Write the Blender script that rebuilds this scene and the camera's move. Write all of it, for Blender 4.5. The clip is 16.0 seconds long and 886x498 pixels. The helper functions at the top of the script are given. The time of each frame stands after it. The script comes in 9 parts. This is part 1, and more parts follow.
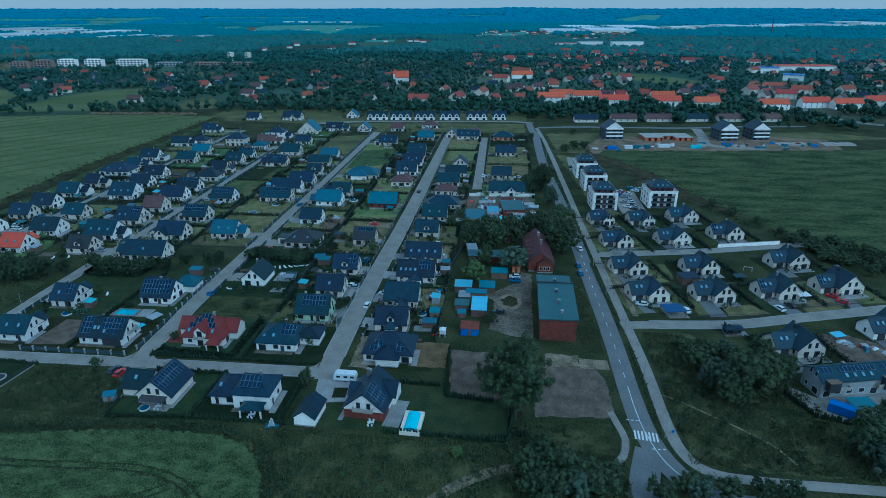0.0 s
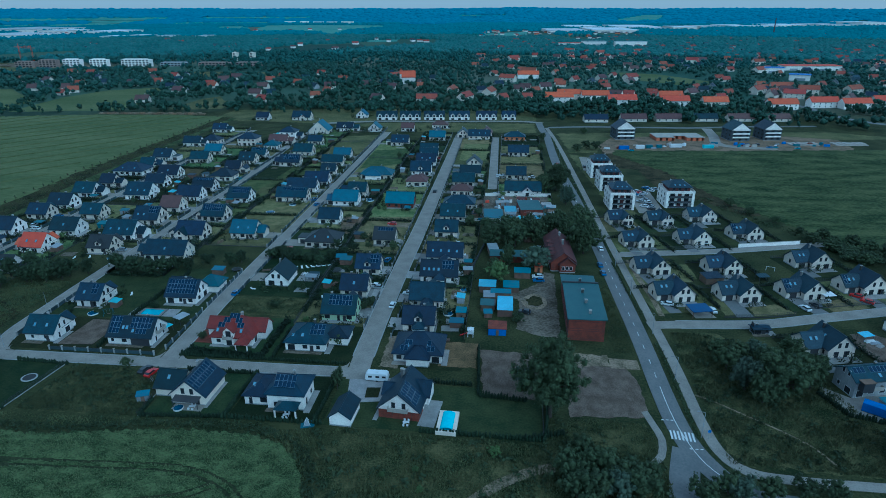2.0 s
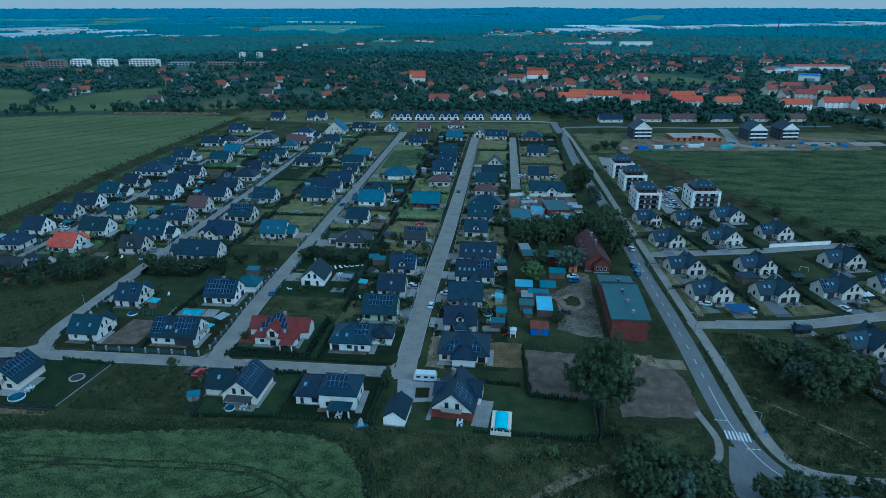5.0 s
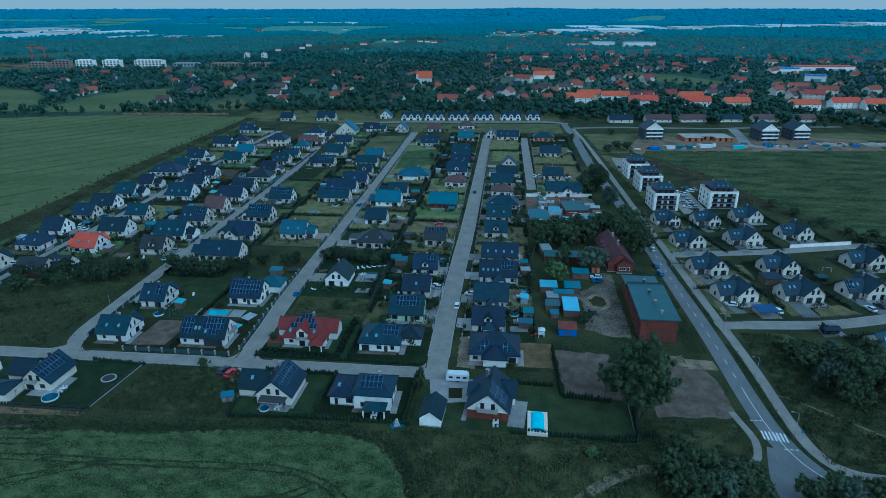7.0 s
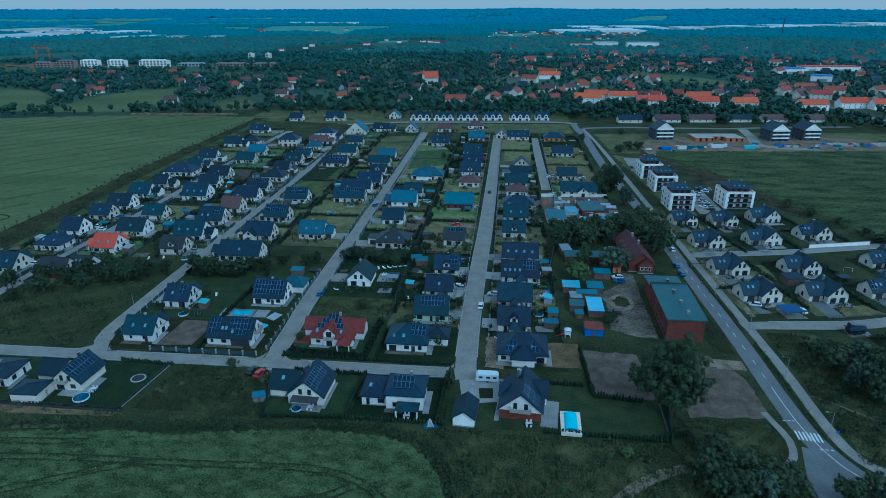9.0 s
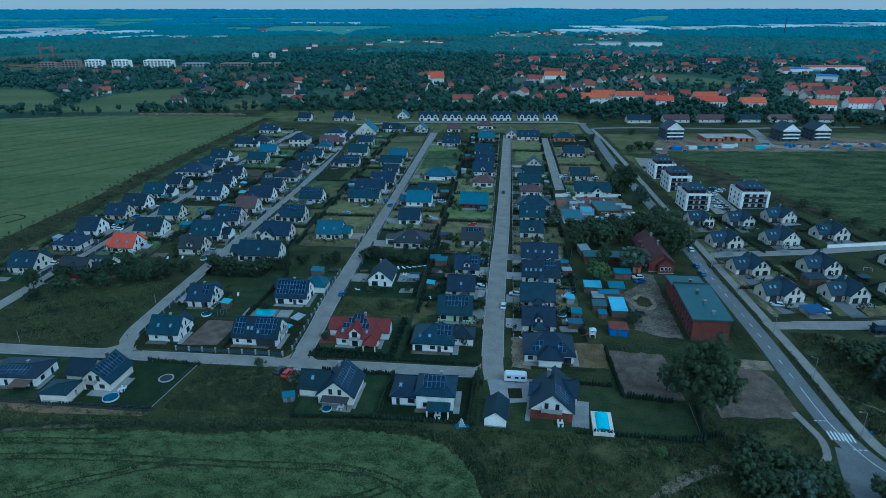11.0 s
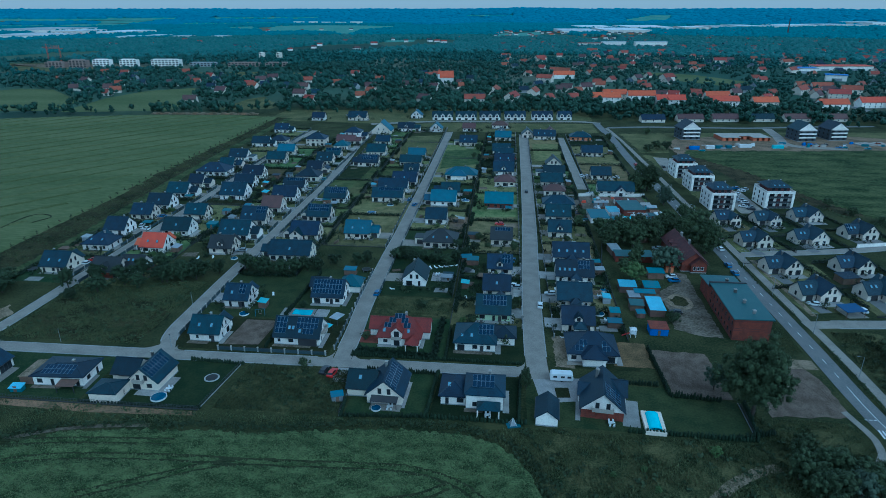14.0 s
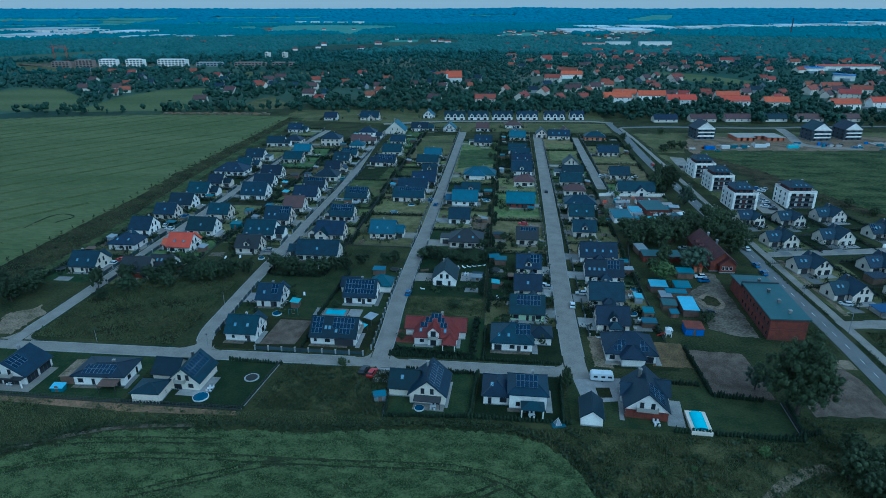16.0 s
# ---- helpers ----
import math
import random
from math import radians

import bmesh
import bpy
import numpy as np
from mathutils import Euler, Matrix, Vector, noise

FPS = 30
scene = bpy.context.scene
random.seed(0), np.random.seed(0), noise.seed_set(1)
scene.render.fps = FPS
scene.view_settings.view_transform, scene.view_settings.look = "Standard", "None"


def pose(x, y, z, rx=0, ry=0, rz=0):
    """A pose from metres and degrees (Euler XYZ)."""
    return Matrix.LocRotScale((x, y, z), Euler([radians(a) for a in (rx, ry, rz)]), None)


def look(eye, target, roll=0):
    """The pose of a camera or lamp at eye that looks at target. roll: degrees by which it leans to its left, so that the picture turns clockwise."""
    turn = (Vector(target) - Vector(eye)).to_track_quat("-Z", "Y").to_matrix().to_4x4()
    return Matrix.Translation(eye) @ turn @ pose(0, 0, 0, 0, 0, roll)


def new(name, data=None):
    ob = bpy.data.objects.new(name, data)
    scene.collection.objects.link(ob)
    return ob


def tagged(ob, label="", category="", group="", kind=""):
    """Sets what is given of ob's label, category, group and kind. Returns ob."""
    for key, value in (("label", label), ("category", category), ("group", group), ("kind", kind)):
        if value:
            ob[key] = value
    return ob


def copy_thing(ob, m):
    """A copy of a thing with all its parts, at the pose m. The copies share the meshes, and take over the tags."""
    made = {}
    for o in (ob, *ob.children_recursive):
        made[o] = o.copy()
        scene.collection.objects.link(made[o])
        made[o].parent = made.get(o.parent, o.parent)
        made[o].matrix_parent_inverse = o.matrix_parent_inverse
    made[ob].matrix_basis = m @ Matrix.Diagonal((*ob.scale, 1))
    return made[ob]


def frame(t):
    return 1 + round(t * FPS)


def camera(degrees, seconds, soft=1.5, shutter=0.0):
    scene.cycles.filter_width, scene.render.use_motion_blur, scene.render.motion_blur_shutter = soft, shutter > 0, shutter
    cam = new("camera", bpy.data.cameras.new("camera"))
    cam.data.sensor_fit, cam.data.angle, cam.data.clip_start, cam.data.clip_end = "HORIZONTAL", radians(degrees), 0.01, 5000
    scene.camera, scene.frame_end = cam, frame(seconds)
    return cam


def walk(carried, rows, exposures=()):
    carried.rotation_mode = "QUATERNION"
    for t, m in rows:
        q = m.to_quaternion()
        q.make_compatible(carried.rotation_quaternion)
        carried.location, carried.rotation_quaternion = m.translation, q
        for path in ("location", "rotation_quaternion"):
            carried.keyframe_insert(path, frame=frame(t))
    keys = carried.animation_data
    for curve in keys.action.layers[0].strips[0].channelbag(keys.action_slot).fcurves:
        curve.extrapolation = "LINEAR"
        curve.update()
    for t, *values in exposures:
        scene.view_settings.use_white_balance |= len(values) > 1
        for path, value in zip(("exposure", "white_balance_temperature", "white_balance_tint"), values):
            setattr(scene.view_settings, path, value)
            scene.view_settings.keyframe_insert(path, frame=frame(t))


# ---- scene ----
cam = camera(71.6, 16.0, soft=0.65)
ROWS = [
    (0.0, 0.0, 0.0, 97.5, 68.46, 0.0, 5.86),
    (0.5, -2.23, -0.23, 97.5, 68.46, 0.0, 5.86),
    (1.0, -4.45, -0.46, 97.5, 68.45, 0.0, 5.86),
    (1.5, -6.63, -0.68, 97.5, 68.46, 0.0, 5.86),
    (2.0, -8.8, -0.9, 97.5, 68.45, 0.0, 5.86),
    (2.5, -10.96, -1.13, 97.5, 68.44, 0.0, 5.86),
    (3.0, -13.18, -1.35, 97.5, 68.45, 0.0, 5.86),
    (3.5, -15.43, -1.58, 97.5, 68.45, 0.0, 5.86),
    (4.0, -17.67, -1.81, 97.5, 68.45, 0.0, 5.86),
    (6.5, -28.95, -2.97, 97.5, 68.49, 0.0, 5.86),
    (7.0, -31.14, -3.2, 97.5, 68.5, 0.0, 5.86),
    (7.5, -33.26, -3.41, 97.5, 68.51, 0.0, 5.86),
    (8.0, -35.32, -3.63, 97.5, 68.51, 0.0, 5.86),
    (8.5, -37.37, -3.84, 97.5, 68.52, 0.0, 5.86),
    (9.0, -39.41, -4.04, 97.5, 68.51, 0.0, 5.86),
    (11.5, -49.17, -5.05, 97.5, 68.52, 0.0, 5.86),
    (12.0, -51.08, -5.24, 97.5, 68.52, 0.0, 5.86),
    (12.5, -53.01, -5.44, 97.5, 68.51, 0.0, 5.86),
    (13.0, -55.03, -5.65, 97.5, 68.49, 0.0, 5.86),
    (13.5, -57.35, -5.89, 97.5, 68.48, 0.0, 5.86),
    (14.0, -60.03, -6.16, 97.5, 68.47, 0.0, 5.86),
    (14.5, -62.94, -6.46, 97.5, 68.45, 0.0, 5.86),
    (15.0, -66.04, -6.78, 97.5, 68.45, 0.0, 5.86),
    (15.5, -68.77, -7.06, 97.5, 68.46, 0.0, 5.86),
    (16.0, -71.23, -7.31, 97.5, 68.46, 0.0, 5.86),
]
EXPOSURE, KELVIN, TINT = -0.57, 3590.0, -17.0
SKY_STRENGTH, SUN_STRENGTH, SUN_TURN, SUN_HEIGHT = 0.13, 0.75, 140.0, 38.0
walk(cam, [(t, pose(*r)) for t, *r in ROWS], [(0.0, EXPOSURE, KELVIN, TINT), (16.0, EXPOSURE, KELVIN, TINT)])

# ---------- light ----------
world = bpy.data.worlds.new("overcast_sky")
scene.world = world
world.use_nodes = True
wn = world.node_tree
sky = wn.nodes.new("ShaderNodeTexSky")
sky.sky_type = "NISHITA"
sky.sun_disc = False
sky.sun_elevation = radians(SUN_HEIGHT)
sky.sun_rotation = radians(SUN_TURN)
sky.air_density, sky.dust_density, sky.ozone_density = 1.0, 4.2, 1.0
cloud = wn.nodes.new("ShaderNodeMix")  # an even veil of cloud before the blue sky
cloud.data_type = "RGBA"
cloud.inputs["Factor"].default_value = 0.5
cloud.inputs["B"].default_value = (9.3, 8.1, 7.0, 1)
wn.links.new(sky.outputs[0], cloud.inputs["A"])
wn.links.new(cloud.outputs["Result"], wn.nodes["Background"].inputs[0])
wn.nodes["Background"].inputs[1].default_value = SKY_STRENGTH
sun_lamp = bpy.data.lights.new("sun", "SUN")
sun_lamp.energy, sun_lamp.angle, sun_lamp.color = SUN_STRENGTH, radians(25), (1.0, 0.95, 0.88)
sun_ob = new("sun", sun_lamp)
sun_ob.matrix_world = look((0, 0, 300), (-math.sin(radians(SUN_TURN)), -math.cos(radians(SUN_TURN)), 300 - math.tan(radians(SUN_HEIGHT))))


# ---------- materials ----------
def mat(name, c1, c2=None, rough=0.8, scale=3.0, fine=30.0, bump=0.0, metal=0.0, vary=0.0, world_space=True, rows=0.0, spec=0.5, detail=6.0, coat=0.0, stretch=None):
    """A surface with colour variation at two scales, relief, and a change from object to object. rows: metres between ribs."""
    m = bpy.data.materials.new(name)
    m.use_nodes = True
    n, l = m.node_tree.nodes, m.node_tree.links
    b = n["Principled BSDF"]
    b.inputs["Roughness"].default_value, b.inputs["Metallic"].default_value = rough, metal
    b.inputs["Specular IOR Level"].default_value = spec
    b.inputs["Coat Weight"].default_value = coat
    c2 = c2 or tuple(v * 0.7 for v in c1)
    if world_space:
        where = n.new("ShaderNodeNewGeometry").outputs["Position"]
    else:
        where = n.new("ShaderNodeTexCoord").outputs["Object"]
    if stretch:
        pull = n.new("ShaderNodeVectorMath")
        pull.operation, pull.inputs[1].default_value = "MULTIPLY", (*stretch, 1)
        l.new(where, pull.inputs[0])
        where = pull.outputs[0]
    big, small = n.new("ShaderNodeTexNoise"), n.new("ShaderNodeTexNoise")
    for tex, s in ((big, 1 / scale), (small, 1 / scale * fine)):
        l.new(where, tex.inputs["Vector"])
        tex.inputs["Scale"].default_value, tex.inputs["Detail"].default_value = s, detail
    add = n.new("ShaderNodeMath")
    add.operation = "ADD"
    l.new(big.outputs["Fac"], add.inputs[0])
    l.new(small.outputs["Fac"], add.inputs[1])
    ramp = n.new("ShaderNodeMapRange")
    ramp.inputs["From Min"].default_value, ramp.inputs["From Max"].default_value = 0.8, 1.2
    l.new(add.outputs[0], ramp.inputs["Value"])
    mix = n.new("ShaderNodeMix")
    mix.data_type = "RGBA"
    mix.inputs["A"].default_value, mix.inputs["B"].default_value = (*c1, 1), (*c2, 1)
    l.new(ramp.outputs[0], mix.inputs["Factor"])
    colour = mix.outputs["Result"]
    if vary:
        info, hsv = n.new("ShaderNodeObjectInfo"), n.new("ShaderNodeHueSaturation")
        val, hue = n.new("ShaderNodeMapRange"), n.new("ShaderNodeMapRange")
        val.inputs["To Min"].default_value, val.inputs["To Max"].default_value = 1 - vary, 1 + vary
        hue.inputs["To Min"].default_value, hue.inputs["To Max"].default_value = 0.5 - vary * 0.08, 0.5 + vary * 0.08
        mul = n.new("ShaderNodeMath")
        mul.operation, mul.inputs[1].default_value = "MULTIPLY", 7.31
        frac = n.new("ShaderNodeMath")
        frac.operation = "FRACT"
        l.new(info.outputs["Random"], val.inputs["Value"])
        l.new(info.outputs["Random"], mul.inputs[0])
        l.new(mul.outputs[0], frac.inputs[0])
        l.new(frac.outputs[0], hue.inputs["Value"])
        l.new(val.outputs[0], hsv.inputs["Value"])
        l.new(hue.outputs[0], hsv.inputs["Hue"])
        l.new(colour, hsv.inputs["Color"])
        colour = hsv.outputs["Color"]
    l.new(colour, b.inputs["Base Color"])
    height = None
    if bump:
        height = small.outputs["Fac"]
    if rows:
        wave = n.new("ShaderNodeTexWave")
        wave.bands_direction, wave.wave_profile = "X", "SAW"
        wave.inputs["Scale"].default_value = 0.3142 / rows
        coord = n.new("ShaderNodeTexCoord")
        l.new(coord.outputs["Generated" if rows < 0 else "Object"], wave.inputs["Vector"])
        height = wave.outputs["Fac"]
    if height is not None:
        bp = n.new("ShaderNodeBump")
        bp.inputs["Strength"].default_value, bp.inputs["Distance"].default_value = max(bump, 0.4), 0.05 if rows else 0.3
        l.new(height, bp.inputs["Height"])
        l.new(bp.outputs[0], b.inputs["Normal"])
    return m


def leaf_mat(name, c1, c2, vary=0.25, grain=1.6, depth=0.5, patch=0.09):
    """Foliage: the colour changes from leaf to leaf and from plant to plant."""
    m = bpy.data.materials.new(name)
    m.use_nodes = True
    n, l = m.node_tree.nodes, m.node_tree.links
    b = n["Principled BSDF"]
    b.inputs["Roughness"].default_value, b.inputs["Specular IOR Level"].default_value = 0.7, 0.25
    geo, info = n.new("ShaderNodeNewGeometry"), n.new("ShaderNodeObjectInfo")
    noise_tex = n.new("ShaderNodeTexNoise")
    noise_tex.inputs["Scale"].default_value, noise_tex.inputs["Detail"].default_value = patch, 3.0
    l.new(geo.outputs["Position"], noise_tex.inputs["Vector"])
    add = n.new("ShaderNodeMath")
    add.operation = "MULTIPLY_ADD"
    add.inputs[1].default_value = 0.24
    l.new(geo.outputs["Random Per Island"], add.inputs[0])
    half = n.new("ShaderNodeMath")
    half.operation, half.inputs[1].default_value = "MULTIPLY", 0.82
    l.new(noise_tex.outputs["Fac"], half.inputs[0])
    l.new(half.outputs[0], add.inputs[2])
    mix, hsv, val = n.new("ShaderNodeMix"), n.new("ShaderNodeHueSaturation"), n.new("ShaderNodeMapRange")
    mix.data_type = "RGBA"
    mix.inputs["A"].default_value, mix.inputs["B"].default_value = (*c1, 1), (*c2, 1)
    l.new(add.outputs[0], mix.inputs["Factor"])
    val.inputs["To Min"].default_value, val.inputs["To Max"].default_value = 1 - vary, 1 + vary
    l.new(info.outputs["Random"], val.inputs["Value"])
    l.new(val.outputs[0], hsv.inputs["Value"])
    l.new(mix.outputs["Result"], hsv.inputs["Color"])
    l.new(hsv.outputs["Color"], b.inputs["Base Color"])
    fine, bp = n.new("ShaderNodeTexNoise"), n.new("ShaderNodeBump")
    fine.inputs["Scale"].default_value, fine.inputs["Detail"].default_value = grain, 4
    bp.inputs["Strength"].default_value, bp.inputs["Distance"].default_value = 0.9, depth
    l.new(geo.outputs["Position"], fine.inputs["Vector"])
    l.new(fine.outputs["Fac"], bp.inputs["Height"])
    l.new(bp.outputs[0], b.inputs["Normal"])
    return m


GRASS = mat("meadow_grass", (0.01, 0.014, 0.006), (0.06, 0.056, 0.024), 0.95, 14, 14, 0.8, spec=0.1)
LAWN = mat("lawn", (0.019, 0.029, 0.012), (0.042, 0.048, 0.019), 0.95, 5, 9, 0.6, vary=0.5, spec=0.1)
# fresh and dry lawn tones are raised to carry distance haze as well
LAWN_FRESH = mat("fresh_lawn", (0.06, 0.09, 0.03), (0.16, 0.18, 0.072), 0.95, 5, 9, 0.6, vary=0.4, spec=0.1)
LAWN_DRY = mat("dry_lawn", (0.085, 0.088, 0.036), (0.185, 0.168, 0.075), 0.95, 4, 9, 0.6, vary=0.4, spec=0.1)
ROUGH = mat("rough_meadow", (0.02, 0.03, 0.011), (0.115, 0.108, 0.046), 0.95, 6, 12, 0.9, spec=0.1)
WILD = mat("rough_grass", (0.009, 0.013, 0.006), (0.082, 0.067, 0.033), 0.95, 7, 10, 0.9, spec=0.1)
CROP = mat("green_cereal", (0.03, 0.044, 0.016), (0.13, 0.158, 0.063), 0.95, 2.4, 8, 1.0, spec=0.1, stretch=(0.6, 1.0))
CROP_FAR = mat("cereal_field", (0.084, 0.104, 0.038), (0.14, 0.152, 0.064), 0.95, 40, 30, 0.8, spec=0.1, stretch=(0.3, 1.0))
CROP_LINE = mat("pressed_cereal", (0.088, 0.105, 0.038), (0.138, 0.148, 0.062), 0.95, 6, 10, 0.6, spec=0.1)
CROP_PALE = mat("bleached_cereal", (0.112, 0.126, 0.05), (0.16, 0.166, 0.072), 0.95, 6, 10, 0.6, spec=0.1)
CROP_EAST = mat("grassy_field", (0.018, 0.032, 0.01), (0.1, 0.112, 0.043), 0.95, 9, 14, 0.9, spec=0.1, stretch=(0.4, 1.0))
EARTH = mat("brown_site_earth", (0.26, 0.185, 0.125), (0.1, 0.085, 0.052), 0.95, 9, 9, 1.0, spec=0.1)
CLAY = mat("orange_clay_earth", (0.3, 0.185, 0.11), (0.13, 0.1, 0.06), 0.95, 6, 9, 1.0, spec=0.1)
MEADOW = mat("mown_meadow", (0.06, 0.072, 0.028), (0.155, 0.142, 0.062), 0.95, 16, 14, 0.7, spec=0.1)
DRY_GRASS = mat("scorched_grass", (0.2, 0.138, 0.07), (0.085, 0.068, 0.034), 0.95, 4, 9, 0.8, spec=0.1)
SOIL = mat("bare_soil", (0.085, 0.066, 0.05), (0.19, 0.148, 0.113), 0.95, 3, 12, 1.0, spec=0.1, stretch=(1.0, 0.8))
SAND = mat("sandy_earth", (0.3, 0.235, 0.165), (0.11, 0.095, 0.058), 0.95, 4, 7, 1.0, spec=0.1)
GRAVEL = mat("grey_gravel", (0.07, 0.06, 0.042), (0.2, 0.168, 0.13), 0.95, 8, 9, 0.9, spec=0.1)
ASPHALT = mat("asphalt", (0.13, 0.13, 0.13), (0.175, 0.17, 0.165), 0.85, 6, 10, 0.3)
PAVING = mat("concrete_block_paving", (0.2, 0.18, 0.155), (0.29, 0.262, 0.225), 0.85, 5, 14, 0.35)
SLAB = mat("paving_slabs", (0.32, 0.305, 0.29), (0.21, 0.2, 0.19), 0.8, 3, 14, 0.25, vary=0.3)
KERB = mat("concrete_kerb", (0.35, 0.35, 0.34), (0.26, 0.26, 0.255), 0.85, 3, 12, 0.2)
CONCRETE = mat("concrete", (0.42, 0.38, 0.33), (0.31, 0.285, 0.25), 0.85, 2, 12, 0.2)
PAINT = mat("white_road_paint", (0.75, 0.75, 0.74), (0.6, 0.6, 0.58), 0.7, 2, 12, 0.1)
WALL = {
    "white": mat("white_render", (0.88, 0.83, 0.76), (0.72, 0.67, 0.61), 0.9, 2.2, 6, 0.1, vary=0.14),
    "cream": mat("cream_render", (0.74, 0.66, 0.55), (0.62, 0.55, 0.45), 0.9, 4, 10, 0.1, vary=0.1),
    "green": mat("pale_green_render", (0.5, 0.6, 0.38), (0.44, 0.53, 0.34), 0.9, 4, 10, 0.1),
    "brick": mat("red_brick", (0.19, 0.046, 0.025), (0.09, 0.03, 0.02), 0.9, 2, 14, 0.4),
    "orange": mat("orange_render", (0.6, 0.22, 0.08), (0.5, 0.2, 0.09), 0.9, 3, 10, 0.1),
    "grey": mat("grey_render", (0.36, 0.36, 0.36), (0.27, 0.275, 0.28), 0.9, 3, 10, 0.1),
    "slate": mat("slate_grey_render", (0.075, 0.085, 0.1), (0.055, 0.062, 0.075), 0.9, 3, 10, 0.1),
    "raw": mat("raw_concrete_and_block", (0.3, 0.22, 0.18), (0.2, 0.16, 0.14), 0.9, 5, 10, 0.2),
    "block": mat("unplastered_block", (0.5, 0.14, 0.06), (0.36, 0.13, 0.07), 0.9, 3, 10, 0.3),
}
ROOF = {
    "dark": mat("anthracite_roof_tiles", (0.0036, 0.015, 0.029), (0.009, 0.029, 0.052), 0.45, 2.5, 8, vary=0.35, world_space=False, rows=0.34, spec=0.38),
    "slate": mat("slate_grey_roof_tiles", (0.008, 0.022, 0.04), (0.017, 0.036, 0.06), 0.45, 2.5, 8, vary=0.2, world_space=False, rows=0.34, spec=0.35),
    "light": mat("blue_grey_sheet_roof", (0.036, 0.11, 0.165), (0.022, 0.075, 0.115), 0.55, 3, 8, vary=0.25, world_space=False, rows=0.5),
    "brown": mat("brown_roof_tiles", (0.1, 0.05, 0.045), (0.072, 0.038, 0.037), 0.65, 2.5, 8, vary=0.15, world_space=False, rows=0.34),
    "clay": mat("clay_roof_tiles", (0.28, 0.065, 0.034), (0.19, 0.052, 0.033), 0.75, 2.5, 8, vary=0.16, world_space=False, rows=0.34),
    "orange": mat("orange_roof_tiles", (0.52, 0.09, 0.032), (0.4, 0.07, 0.03), 0.7, 2.5, 8, vary=0.08, world_space=False, rows=0.34),
}
ROOF["red"] = mat("dark_red_roof_tiles", (0.165, 0.018, 0.012), (0.1, 0.014, 0.011), 0.6, 2.5, 8, world_space=False, rows=0.34)
ROOF["black"] = mat("black_roof_tiles", (0.012, 0.015, 0.018), (0.02, 0.023, 0.027), 0.5, 2.5, 8, world_space=False, rows=0.34)
ROOF["maroon"] = mat("old_red_roof_tiles", (0.095, 0.028, 0.026), (0.05, 0.019, 0.02), 0.75, 1.6, 6, world_space=False, rows=0.34)
ROOF["green"] = mat("green_sheet_roof", (0.035, 0.085, 0.095), (0.05, 0.105, 0.11), 0.5, 3, 8, world_space=False, rows=0.5)
GLASS = mat("window_glass", (0.02, 0.024, 0.03), (0.03, 0.034, 0.04), 0.12, 3, 2)
SKYGLASS = mat("roof_window_glass", (0.14, 0.26, 0.37), (0.22, 0.34, 0.44), 0.08, 3, 2, spec=1.0)
FRAME_W = mat("white_plastic", (0.7, 0.7, 0.7), (0.62, 0.62, 0.62), 0.5)
FRAME_D = mat("dark_plastic", (0.035, 0.035, 0.04), (0.05, 0.05, 0.055), 0.5)
SOLAR = mat("solar_cells", (0.004, 0.016, 0.042), (0.007, 0.026, 0.062), 0.25, 1.0, 4, world_space=False, spec=0.3)
PANEL_EDGE = mat("panel_frame", (0.2, 0.25, 0.31), (0.16, 0.21, 0.27), 0.4)
HALL_ROOF = mat("pale_hall_roof", (0.6, 0.62, 0.64), (0.4, 0.43, 0.46), 0.6, 40, 8, vary=0.3, world_space=True)
ALU = mat("aluminium", (0.55, 0.56, 0.58), (0.45, 0.46, 0.48), 0.4, metal=0.7)
CHIMNEY = mat("chimney_render", (0.2, 0.19, 0.18), (0.13, 0.13, 0.13), 0.9, 1, 8, 0.2, vary=0.8)
WOOD = mat("weathered_wood", (0.16, 0.1, 0.065), (0.11, 0.075, 0.055), 0.85, 1.5, 10, 0.3, vary=0.2)
FENCE = mat("dark_fence", (0.035, 0.037, 0.04), (0.05, 0.05, 0.052), 0.7, 2, 8, vary=0.3)
SLAT = mat("blue_grey_fence_slats", (0.035, 0.062, 0.075), (0.05, 0.08, 0.095), 0.6, 2, 8, vary=0.3)
POST = mat("pale_fence_post", (0.34, 0.33, 0.32), (0.25, 0.245, 0.24), 0.85, 1, 8, vary=0.2)
WATER = mat("pool_water", (0.05, 0.42, 0.55), (0.07, 0.5, 0.6), 0.08, 3, 4)
POOL_DARK = mat("deep_blue_pool_water", (0.012, 0.06, 0.13), (0.02, 0.09, 0.17), 0.1, 2, 4)
POOL_COVER = mat("clear_blue_pool_cover", (0.12, 0.55, 0.68), (0.18, 0.62, 0.72), 0.2, 2, 4, spec=0.8)
NAVY = mat("navy_sheet_roof", (0.012, 0.06, 0.19), (0.01, 0.045, 0.14), 0.5, 2, 6)
TARP = mat("blue_tarpaulin", (0.03, 0.16, 0.55), (0.03, 0.12, 0.42), 0.5, 2, 6)
CYAN = mat("pale_corrugated_sheet", (0.2, 0.46, 0.55), (0.15, 0.36, 0.45), 0.45, 3, 8, world_space=False, rows=0.4, vary=0.3)
TEAL = mat("turquoise_sheet", (0.035, 0.14, 0.19), (0.04, 0.11, 0.155), 0.5, 2, 8, vary=0.2)
TIN = mat("grey_sheet_metal", (0.3, 0.32, 0.34), (0.22, 0.23, 0.25), 0.45, 2, 8, vary=0.25)
RUBBER = mat("rubber", (0.02, 0.02, 0.02), (0.03, 0.03, 0.03), 0.8)
BARK = mat("bark", (0.07, 0.055, 0.04), (0.045, 0.035, 0.03), 0.95, 0.6, 8, 0.5)
